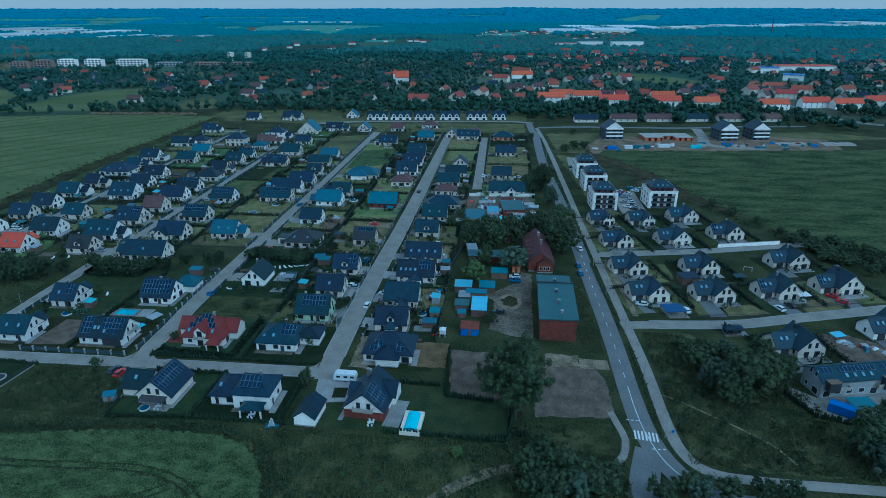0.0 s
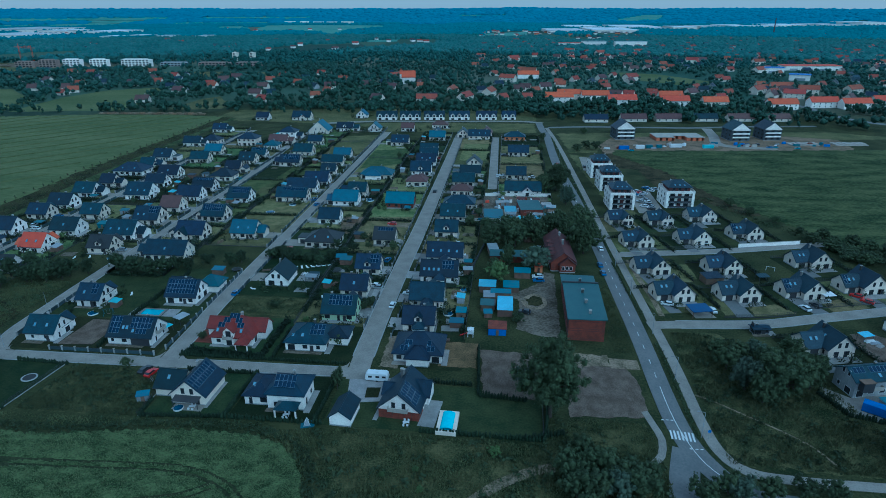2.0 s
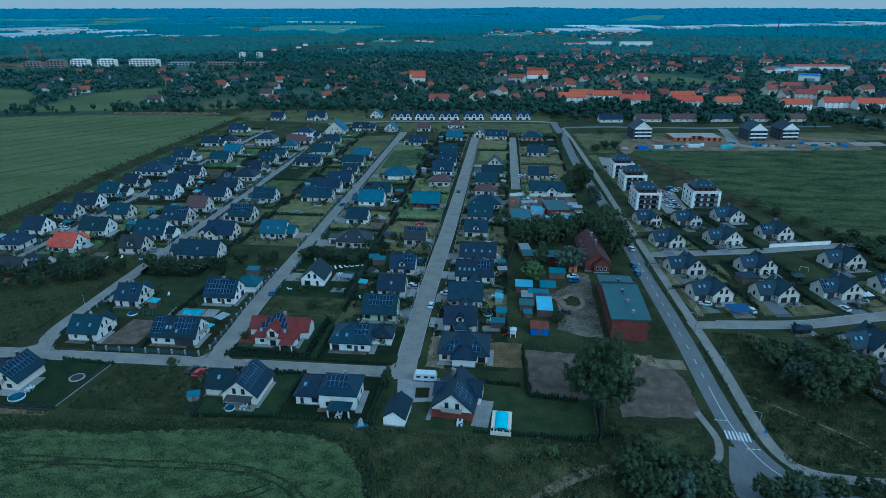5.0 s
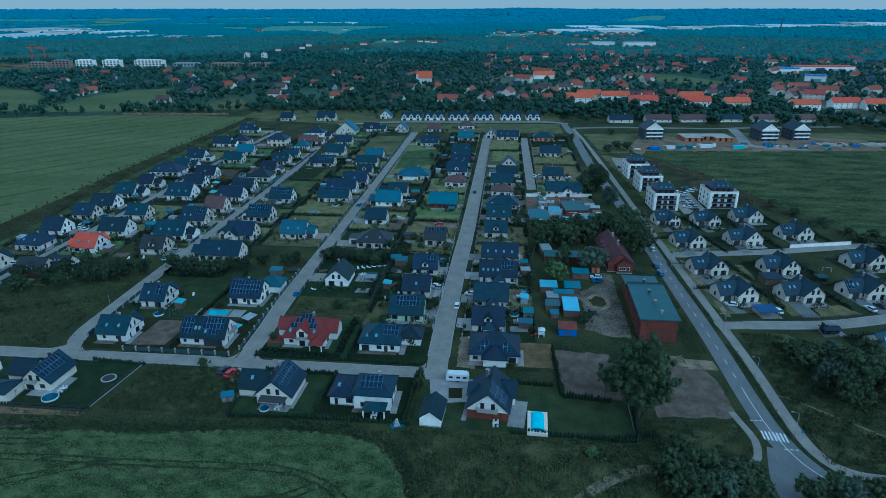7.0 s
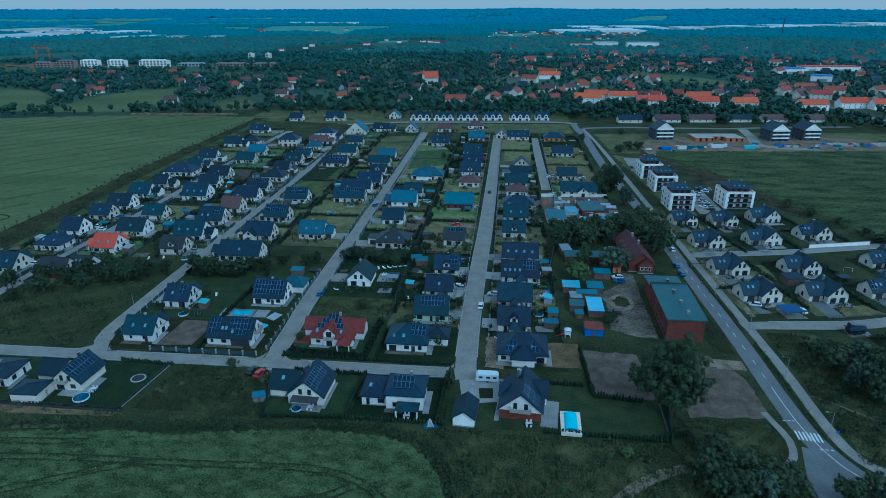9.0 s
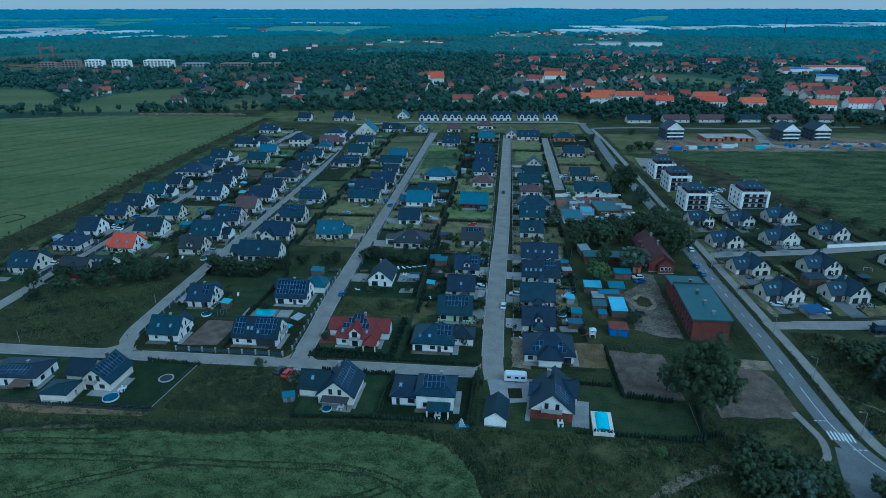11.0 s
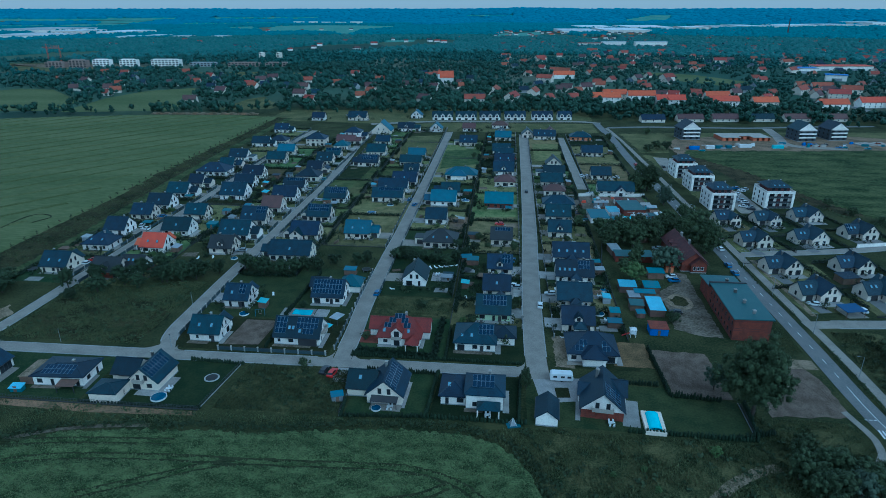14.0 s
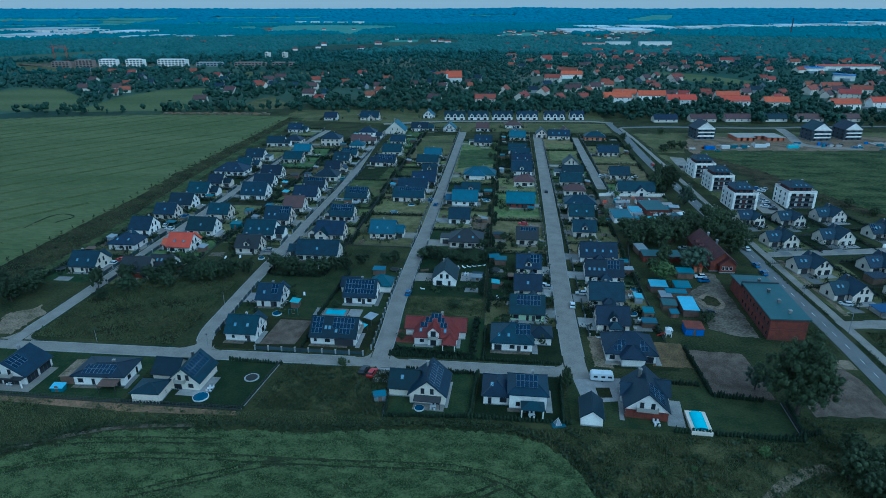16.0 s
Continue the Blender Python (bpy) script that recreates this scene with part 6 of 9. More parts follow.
shed(-190, 123.2, 4, 3.2, 1.9, 1.3, TEAL, CYAN, "pale blue greenhouse with rounded roof")
shed(-102.0, 127.6, 20, 3.0, 1.8, 1.9, TIN, TEAL, "small grey garden shed")
for k, (x, y) in enumerate(YARD):
    shed(x, y, 90 * (k % 2), 3.2 + k % 3 * 0.6, 2.6, 2.1, (WOOD, TIN, WOOD)[k % 3], (TEAL, TIN, ROOF["dark"], CYAN)[k % 4], "small garden shed in a back garden")
rng = np.random.default_rng(21)
shed(-13.5, 287.5, 4, 9.0, 13.0, 2.6, WALL["white"], TEAL, "white-walled workshop with flat turquoise roof")
shed(-5.2, 296.5, 4, 5.5, 8.0, 2.4, WALL["white"], CYAN, "white-walled store with pale sheet roof")
shed(4.6, 302.0, 8, 11.0, 15.0, 3.0, WALL["brick"], ROOF["green"], "brick workshop with grey-green sheet roof")
shed(16.8, 290.5, 20, 4.0, 4.5, 2.5, FRAME_W, FRAME_W, "white storage tent with a pitched top")
for k in range(24):
    shed(float(rng.uniform(-20, 16)), 284 + (k % 6) * 6.4 + float(rng.uniform(-1, 1)), float(rng.uniform(-12, 12)), float(rng.uniform(2.4, 5)), float(rng.uniform(2, 3.4)), float(rng.uniform(1.8, 2.5)), (WOOD, TIN, WALL["white"])[k % 3], (CYAN, TIN, WOOD, TEAL, SLAB, ROOF["maroon"], TIN, ROOF["green"], FRAME_W)[k % 9], "small allotment shed with sheet roof")
for k in range(44):
    l, w, h = rng.uniform(0.5, 1.5), rng.uniform(0.4, 1.0), rng.uniform(0.5, 1.5)
    b = Build()
    b.solid([(-l, -w, 0), (l, -w, 0), (l, w, 0), (-l, w, 0), (-l * 0.9, -w * 0.8, h), (l * 0.8, -w * 0.9, h * 0.9), (l * 0.9, w * 0.8, h), (-l * 0.8, w * 0.9, h * 0.85)], [(3, 2, 1, 0), (4, 5, 6, 7), (0, 1, 5, 4), (1, 2, 6, 5), (2, 3, 7, 6), (3, 0, 4, 7)], (FRAME_W, WALL["brick"], TIN, ROOF["orange"], CYAN, WOOD, FRAME_W, TEAL)[k % 8])
    tagged(b.make("junk_pile"), "pile of old boards and crates between allotment sheds", "junk", "piles in the allotment").matrix_world = pose(float(rng.uniform(-21, 17)), float(rng.uniform(281, 324)), 0.05, 0, 0, float(rng.uniform(0, 180)))
b = Build()
b.box(-18, -0.12, 0, 18, 0.12, 1.8, WALL["white"])
b.box(-18.05, -0.17, 1.8, 18.05, 0.17, 1.88, CONCRETE)
tagged(b.make("garden_wall"), "long whitewashed wall behind the allotment", "wall").matrix_world = pose(-1, 327.5, 0, 0, 0, 4)
b = Build()
b.box(-14.0, -0.1, 0, 14.0, 0.1, 1.5, FRAME_D)
tagged(b.make("board_fence"), "dark board fence behind the village yard", "fence").matrix_world = pose(-18.2, 238, 0, 0, 0, 82)

# ---------- apartment blocks ----------
def apartment(x, y, yaw, L, W, label):
    root = thing("apartment_block", x, y, yaw, label, "building", "white apartment blocks")
    b = Build()
    b.box(-L / 2, -W / 2 + 1.6, 0, L / 2, W / 2, 8.4, WALL["white"])
    for s in (-1, 1):
        b.box(s * L / 2 - (0.0 if s < 0 else 1.3), -W / 2, 0, s * L / 2 + (1.3 if s < 0 else 0), -W / 2 + 1.6, 8.4, WALL["white"])
    b.box(-L / 2 + 1.3, -W / 2, 7.9, L / 2 - 1.3, -W / 2 + 1.6, 8.4, WALL["white"])
    b.make("wall", root)
    for k in range(3):
        b = Build()
        b.box(-L / 2 + 1.3, -W / 2, k * 2.65 + 0.1, L / 2 - 1.3, -W / 2 + 1.6, k * 2.65 + 0.35, TIN)
        b.box(-0.9, -W / 2 + 1.3, k * 2.65 + 0.35, 0.9, -W / 2 + 1.59, k * 2.65 + 2.7, ROOF["maroon"])
        b.box(-L / 2 + 1.3, -W / 2, k * 2.65 + 0.35, L / 2 - 1.3, -W / 2 + 0.06, k * 2.65 + 1.2, FRAME_D)
        b.make("balcony", root, "recessed balcony with dark railing")
        for i in range(2):
            part("window", window_mesh(2.4, 2.1, True), root, pose(-L / 4 + i * L / 2, -W / 2 + 1.6, k * 2.65 + 0.4))
        for s, turn in ((1, 90), (-1, -90)):
            for i in range(3):
                part("window", window_mesh(1.0, 1.5, True), root, pose(s * L / 2, -W / 2 + 3.2 + i * (W - 4.5) / 2.2, k * 2.65 + 0.8, 0, 0, turn))
    b = Build()
    for x0, y0, x1, y1 in ((-L / 2, -W / 2, L / 2, -W / 2 + 0.25), (-L / 2, W / 2 - 0.25, L / 2, W / 2), (-L / 2, -W / 2 + 0.25, -L / 2 + 0.25, W / 2 - 0.25), (L / 2 - 0.25, -W / 2 + 0.25, L / 2, W / 2 - 0.25)):
        b.box(x0, y0, 8.4, x1, y1, 9.2, WALL["white"])
    b.make("parapet", root, "white roof parapet")
    b = Build()
    b.box(-L / 2 + 1.9, -W / 2 + 2.6, 8.4, L / 2 - 1.9, W / 2 - 1.6, 10.6, ROOF["maroon"])
    b.make("penthouse", root, "brown clad top storey")
    b = Build()
    g, e = L / 2 - 0.7, W / 2 - 0.4
    b.solid([(-g, -e + 0.8, 10.6), (g, -e + 0.8, 10.6), (g, e - 0.4, 10.6), (-g, e - 0.4, 10.6), (-2.0, 0.8, 13.2), (2.0, 0.8, 13.2)], [(3, 2, 1, 0), (0, 1, 5, 4), (1, 2, 5), (2, 3, 4, 5), (3, 0, 4)], ROOF["slate"])
    b.make("roof", root)
    for x2 in (-2.4, 0, 2.4):
        part("roof_window", skylight_mesh(), root, pose(x2, -e + 2.9, 11.48, 22))
    for k in range(3):
        part("window", window_mesh(1.6, 1.8, True), root, pose(-3 + k * 3, -W / 2 + 2.6, 8.7))
    for x2 in (-2, 2):
        chimney(root, x2 * 1.6, 1.5, 11.0, 12.9, 0.6)


for x, y in ((51.3, 315.5), (51.0, 350.5), (49.3, 379)):
    apartment(x, y, 4, 12.6, 14.5, "white three-storey apartment block, brown top storey, slate roof")
apartment(81.5, 322, 4, 14.5, 15.0, "white three-storey apartment block, brown top storey, slate roof")


def gable_flats(x, y, yaw, L, W):
    """A four-storey dark block with white balconies and a white gable towards the street."""
    root = thing("apartment_block", x, y, yaw, "slate-grey four-storey apartment block with white gable", "building", "apartment blocks under construction")
    gable_block(root, pose(0, 0, 0, 0, 0, 90), W, L, 8.6, 36, WALL["slate"], ROOF["dark"])
    for k in range(3):
        b = Build()
        b.box(-L / 2 + 1, -W / 2 - 1.3, 2.8 * k + 2.6, L / 2 - 1, -W / 2, 2.8 * k + 2.8, WALL["white"])
        b.box(-L / 2 + 1, -W / 2 - 1.3, 2.8 * k + 2.8, L / 2 - 1, -W / 2 - 1.2, 2.8 * k + 3.7, WALL["white"])
        b.make("balcony", root)
        for i in range(3):
            part("window", window_mesh(1.8, 2.0, True), root, pose(-L / 3 + i * L / 3, -W / 2, 2.8 * k + 0.4))
            for s, turn in ((1, 90), (-1, -90)):
                part("window", window_mesh(1.4, 1.5, True), root, pose(s * L / 2, -W / 3 + i * W / 3, 2.8 * k + 0.9, 0, 0, turn))
    b = Build()
    b.solid([(-L / 2, -W / 2 - 0.04, 8.5), (L / 2, -W / 2 - 0.04, 8.5), (0, -W / 2 - 0.04, 8.5 + L / 2 * 0.72)], [(0, 1, 2)], WALL["white"])
    b.make("gable", root, "white rendered gable")


gable_flats(83.5, 500, 8, 15, 15)
gable_flats(171, 503, 8, 15, 16)
gable_flats(197, 509, 8, 14, 16)
shell = thing("unfinished_building", 127, 500, 5, "unroofed orange block building shell on a site", "building")
for x0, x1, y0 in ((-20, -6, -8.5), (-5.8, 3.6, -2.0), (3.8, 17, -8.5)):
    b = Build()
    n = 3 if y0 < -5 else 2
    for k in range(n):
        w = (x1 - x0) / n
        b.box(x0 + k * w, y0, 0, x0 + (k + 0.62) * w, y0 + 0.3, 2.7, WALL["block"])
        b.box(x0 + k * w, y0 + 0.3, 0, x0 + k * w + 0.3, 8.5, 2.7, WALL["block"])
    b.box(x0, 8.5, 0, x1, 8.8, 2.7, WALL["block"])
    b.box(x1 - 0.3, y0 + 0.3, 0, x1, 8.5, 2.7, WALL["block"])
    b.make("wall", shell)
    b = Build()
    b.box(x0 - 0.4, y0 - 0.5, 2.7, x1 + 0.05, 9.0, 2.95, CONCRETE)
    b.make("roof_slab", shell, "pale concrete roof slab")
for x, y, L, W in ((215, 487, 22, 8), (250, 490, 24, 9)):
    b = Build()
    b.box(-L / 2, -W / 2, 0, L / 2, W / 2, 0.5, CONCRETE)
    for k in range(6):
        b.box(-L / 2 + k * L / 6, -W / 2 + 0.3 * (k % 3), 0.5, -L / 2 + (k + 0.8) * L / 6, W / 2 - 0.4 * (k % 2), 0.9 + 0.2 * (k % 3), CONCRETE)
    tagged(b.make("foundation_slab"), "pale concrete foundation slab on the site", "foundation").matrix_world = pose(x, y, 0, 0, 0, 6)

row = house("G", 100.2, 155.0, 13, 31.0, 7.6, eave=5.0, sky=0, wall="grey", group="terraced houses", pitch=30)
panels(row, Matrix.Identity(4), -14.9, -11.5, 7.6, 5.0, 30, None, 2)
panels(row, Matrix.Identity(4), -10.2, 1.4, 7.6, 5.0, 30, None, 1)
panels(row, Matrix.Identity(4), 3.0, 13.0, 7.6, 5.0, 30, None, 2)
for x in (-8.0, -5.6, -3.2, -0.8):
    part("roof_window", skylight_mesh(), row, on_slope(Matrix.Identity(4), x, 1.2, 3.8, 5.0, 30))
for x in (-13.0, 3.4):
    b = Build()
    b.box(x - 1.6, -5.6, 2.7, x + 1.6, -3.8, 5.4, FRAME_D)
    b.box(x - 1.75, -5.75, 5.4, x + 1.75, -3.6, 5.6, WOOD)
    b.make("bay", row, "dark timber-clad projecting bay")
for x in (-9.5, 2.0):
    balcony(row, pose(x, 0, 0, 0, 0, -90), 3.8, 3.4, 2.7)
house("F", 125.6, 186.4, 13, 8.5, 9.8, ell=1, sky=2, roof="slate")
house("G", 74.5, 182.4, 6, 5.0, 2.6, eave=1.9, pitch=15, group="garden houses", wall="slate")
tank = Build()
tank.box(-3, -1.3, 0.2, 3, 1.3, 2.5, TARP)
for k in range(12):
    tank.box(-2.9 + k * 0.5, -1.36, 0.3, -2.7 + k * 0.5, -1.3, 2.4, TARP)
tank.box(-3.02, -1.32, 0, 3.02, 1.32, 0.2, FRAME_D)
tagged(tank.make("shipping_container"), "bright blue steel shipping container on the yard", "container").matrix_world = pose(88.6, 141.5, 0, 0, 0, -35)
shed(94, 142.5, 10, 6, 5, 2.3, TIN, TEAL, "low shed with dark turquoise roof")


def terrace_row(x, y, n):
    """A short row of white houses with arched dormers."""
    L = n * 6.2
    root = thing("terraced_house", x, y, 6, "row of white terraced houses with white dormers, dark roof", "house", "terraced rows at the estate's end")
    gable_block(root, Matrix.Identity(4), L, 9.5, 3.2, 42, WALL["white"], ROOF["dark"])
    for k in range(n):
        cx = -L / 2 + (k + 0.5) * 6.2
        gable_block(root, pose(cx, -3.6, 0, 0, 0, 90), 4.0, 3.6, 4.6, 40, WALL["white"], ROOF["dark"], 0.2)
        part("window", window_mesh(1.8, 1.6, True), root, pose(cx, -5.6, 3.0))
        part("window", window_mesh(2.4, 2.1, True), root, pose(cx, -5.6, 0.1))
        chimney(root, cx + 2.5, 0.5, 6, 8.4)


for x in (-119, -97.5, -75.5, -52.5, -27.5):
    terrace_row(x, 566 + (x + 119) * 0.103, 3)
terrace_row(-7, 578, 2)


# ---------- vehicles ----------
def car_parts(colour):
    body = Build()
    m = PAINTS[colour]
    prof = [(-2.15, 0.3), (2.15, 0.3), (2.2, 0.62), (2.0, 0.85), (1.0, 0.95), (-2.0, 0.98), (-2.2, 0.8)]
    n = len(prof)
    pts = [(s * (0.86 if z > 0.9 else 0.9), x, z) for s in (-1, 1) for x, z in prof]
    body.solid(pts, [tuple(range(n)), tuple(range(2 * n - 1, n - 1, -1))] + [(i, i + n, (i + 1) % n + n, (i + 1) % n) for i in range(n)], m)
    top = Build()
    lo, hi = [(-0.82, 0.95, 0.93), (0.82, 0.95, 0.93), (0.82, -1.95, 0.95), (-0.82, -1.95, 0.95)], [(-0.66, 0.25, 1.45), (0.66, 0.25, 1.45), (0.66, -1.5, 1.45), (-0.66, -1.5, 1.45)]
    top.solid(lo + hi, [(0, 1, 5, 4), (1, 2, 6, 5), (2, 3, 7, 6), (3, 0, 4, 7)], GLASS)
    lid = Build()
    lid.slab([(-0.68, -1.52, 1.48), (0.68, -1.52, 1.48), (0.68, 0.27, 1.48), (-0.68, 0.27, 1.48)], 0.05, m)
    wheel = Build()
    wheel.tube((-0.1, 0, 0), (0.1, 0, 0), 0.32, 0.32, RUBBER, 12)
    wheel.tube((-0.11, 0, 0), (0.11, 0, 0), 0.18, 0.18, ALU, 8)
    return [q.data(k) for q, k in ((body, "body"), (top, "cabin"), (lid, "roof"), (wheel, "wheel"))]


def car(x, y, yaw, colour):
    body, top, lid, wheel = cached(("car", colour), lambda: car_parts(colour))
    root = thing("car", x, y, yaw, f"{colour} passenger car standing on paving or road", "car", "cars", z=0.1)
    part("body", body, root)
    part("cabin", top, root, label="dark car windows")
    part("roof", lid, root)
    for sx in (-0.82, 0.82):
        for sy in (-1.35, 1.35):
            part("wheel", wheel, root, pose(sx, sy, 0.32))


van = thing("caravan", -42.0, 143.2, 0, "white touring caravan with dark windows on a forecourt", "caravan", z=0.1)
b = Build()
prof = [(-3.1, 0.5), (2.9, 0.5), (3.2, 1.1), (3.0, 2.2), (2.5, 2.6), (-2.7, 2.6), (-3.2, 2.2), (-3.3, 1.0)]
n = len(prof)
b.solid([(x, y, z) for y in (-1.15, 1.15) for x, z in prof], [tuple(range(n)), tuple(range(2 * n - 1, n - 1, -1))] + [(i, i + n, (i + 1) % n + n, (i + 1) % n) for i in range(n)], PAINTS["white"])
b.make("body", van)
for x in (-1.9, 0.2, 2.0):
    part("window", window_mesh(1.1, 0.6, True), van, pose(x, -1.15, 1.4))
for y in (-0.95, 0.95):
    b = Build()
    b.tube((0, y - 0.1, 0.35), (0, y + 0.1, 0.35), 0.35, 0.35, RUBBER, 12)
    b.make("wheel", van)
b = Build()
b.box(3.0, -0.05, 0.4, 4.2, 0.05, 0.5, TIN)
b.box(-0.4, -0.4, 2.6, 0.4, 0.4, 2.72, FRAME_W)
b.make("drawbar", van)


# ---------- street furniture ----------
def street_lamp(x, y, yaw, h=7.2):
    root = thing("street_lamp", x, y, yaw, "slim grey street lamp beside the path", "street lamp", "street lamps")
    if h < 6:
        b = Build()
        b.tube((0, 0, 0), (0, 0, h), 0.07, 0.05, TIN, 8)
        b.make("pole", root)
        b = Build()
        b.tube((0, 0, h), (0, 0, h + 0.35), 0.14, 0.2, FRAME_D, 8)
        b.make("lamp_head", root)
        return
    b = Build()
    b.tube((0, 0, 0), (0, 0, 7.2), 0.09, 0.06, TIN, 8)
    b.make("pole", root)
    b = Build()
    b.tube((0, 0, 7.2), (-1.4, 0, 7.5), 0.045, 0.04, TIN, 6)
    b.make("arm", root)
    b = Build()
    b.box(-2.0, -0.12, 7.44, -1.35, 0.12, 7.56, TIN)
    b.make("lamp_head", root)


for x, y in ((41.2, 127), (41, 152), (40.2, 178), (38.2, 206), (36.8, 232), (35.2, 262), (33, 292), (31, 330), (29.3, 372), (28, 420)):
    street_lamp(x, y, 0)
for x, y, yaw in ((-52.3, 172, 180), (-52.2, 215, 180), (-51.4, 262, 180), (-110.2, 196, 180), (-109.6, 246, 180), (-167.6, 178, 180), (-167.8, 226, 180), (-167.4, 290, 180), (-160, 149.3, 90), (-196, 148.8, 90), (-238, 150, 90)):
    street_lamp(x, y, yaw, 4.2)


street_fence(-145, 149.3, -111.5, 149.4)
street_fence(-109.7, 153, -110.2, 178)
street_fence(-110.2, 182, -110.3, 212)
street_fence(-161, 156, -162.2, 196)


def join_leaves(v0, f0, quads, name, m):
    """Leaf masses and single leaves (four corners each) in one mesh."""
    f = np.arange(len(quads)).reshape(-1, 4) + len(v0)
    return array_mesh(name, np.concatenate([v0, quads]), np.concatenate([f0, f[:, :3], f[:, (0, 2, 3)]]), m, True)


def cone_row(x0, y0, x1, y1, h, step, label):
    """A row of young columnar evergreens: uneven cones with loose twigs."""
    n = int(math.hypot(x1 - x0, y1 - y0) / step) + 1
    r = np.random.default_rng(int(abs(x0 * 7 + y0)))
    k = np.arange(n) / max(n - 1, 1)
    cx, cy = x0 + (x1 - x0) * k + r.normal(0, 0.06, n), y0 + (y1 - y0) * k + r.normal(0, 0.06, n)
    tall, wide = h * r.uniform(0.78, 1.18, n), r.uniform(0.36, 0.5, n)
    a = np.arange(7) * 2 * np.pi / 7
    unit = np.concatenate([np.stack([np.cos(a) * q, np.sin(a) * q, np.full(7, z)], 1) for q, z in ((0.75, 0.0), (1.0, 0.22), (0.72, 0.6))] + [[[0, 0, 1.0]]])
    v = unit[None] * r.uniform(0.8, 1.22, (n, 22, 1)) * np.stack([wide, wide, tall], 1)[:, None, :]
    v[..., 2] = np.maximum(v[..., 2], 0)
    v += np.stack([cx, cy, np.zeros(n)], 1)[:, None, :]
    tri = []
    for lo in (0, 7):
        for i in range(7):
            tri += [(lo + i, lo + (i + 1) % 7, lo + 7 + (i + 1) % 7), (lo + i, lo + 7 + (i + 1) % 7, lo + 7 + i)]
    tri += [(14 + i, 14 + (i + 1) % 7, 21) for i in range(7)]
    f = np.array(tri)[None] + (np.arange(n) * 22)[:, None, None]
    m = 16 * n
    own = r.integers(0, n, m)
    q, z = r.uniform(0, 6.28, m), r.uniform(0.02, 0.9, m)
    reach = wide[own] * (1.05 - 0.6 * z)
    c = np.stack([cx[own] + np.cos(q) * reach, cy[own] + np.sin(q) * reach, z * tall[own]], 1)
    u = r.normal(size=(m, 3)) * 0.1
    w = r.normal(size=(m, 3)) * 0.07
    quads = np.stack([c - u, c + w, c + u, c - w], 1).reshape(-1, 3)
    quads[:, 2] = np.maximum(quads[:, 2], 0.0)
    me = join_leaves(v.reshape(-1, 3), f.reshape(-1, 3), quads, "evergreen_row", CONIFER)
    tagged(new("evergreen_row", me), label, "hedge", kind="stuff")


cone_row(-27, 122.0, 3, 121.4, 1.7, 0.8, "row of young dark thujas along the garden edge")
cone_row(-13, 138.2, -1, 137.3, 1.8, 0.8, "row of young dark thujas along the soil plot")
cone_row(-79, 122.6, -99, 121.0, 1.5, 0.8, "row of young dark thujas along the garden edge")
cone_row(-78, 123, -76.5, 143, 1.6, 0.8, "dark thuja hedge between two gardens")
cone_row(-52.5, 122.5, -78, 122.5, 1.5, 0.9, "row of young dark thujas along the garden edge")
cone_row(-28, 143.5, -16, 143, 1.7, 0.8, "row of young dark thujas behind the house")
cone_row(-54.2, 123, -53.5, 142, 2.0, 0.8, "dark thuja hedge beside the garage")
cone_row(-2, 121.4, 8, 124.5, 2.2, 0.75, "row of dark thujas along the garden edge")
cone_row(3.4, 122, 5, 137, 2.0, 0.75, "row of dark thujas beside the soil plot")
cone_row(-13.6, 139, -14.6, 163, 1.9, 0.8, "row of dark thujas between garden and soil plot")
cone_row(-99.5, 121.2, -99.8, 128, 1.3, 0.8, "row of young dark thujas along the garden edge")
cone_row(-77.6, 123, -77, 142.5, 1.9, 0.6, "dark thuja hedge between two gardens")
cone_row(-97, 142.4, -78, 142.6, 1.6, 0.7, "dark thuja hedge along the street")
cone_row(-103.5, 151.3, -79, 151, 1.4, 0.6, "dense dark hedge before the red-roofed house")
cone_row(81.2, 139.2, 88, 137, 1.8, 0.7, "row of young dark thujas round the paved yard")
cone_row(88, 137, 93, 137.8, 1.8, 0.7, "row of young dark thujas round the paved yard")
cone_row(81.2, 139.2, 77.5, 148.5, 1.8, 0.7, "row of young dark thujas round the paved yard")
cone_row(-102.6, 151, -102.4, 156, 1.3, 0.8, "dark hedge round the corner garden")
cone_row(-103.5, 150.2, -53, 150.2, 1.3, 0.8, "low dark hedge along the street gardens")
cone_row(-75.5, 152, -75.5, 168, 1.8, 0.8, "dark thuja hedge between two gardens")
cone_row(-137, 120.5, -170, 120, 1.0, 0.9, "low dark hedge along the front gardens")
cone_row(-134, 142, -150, 142.8, 1.2, 0.8, "low yellowish hedge along the street")
cone_row(-131, 152, -131.5, 170, 1.8, 0.9, "dark hedge between two gardens")
cone_row(-132, 172, -130, 208, 2.2, 0.9, "tall dark hedge between two gardens")
for p in ((-100, 121, -100.5, 142), (-137, 120, -134.5, 142.5), (-137, 119.6, -170, 119.4), (-170, 119.4, -222, 119.8), (3, 123, 3.5, 137)):
    fence(*p, base=POST if abs(p[2] - p[0]) < 10 else FENCE)
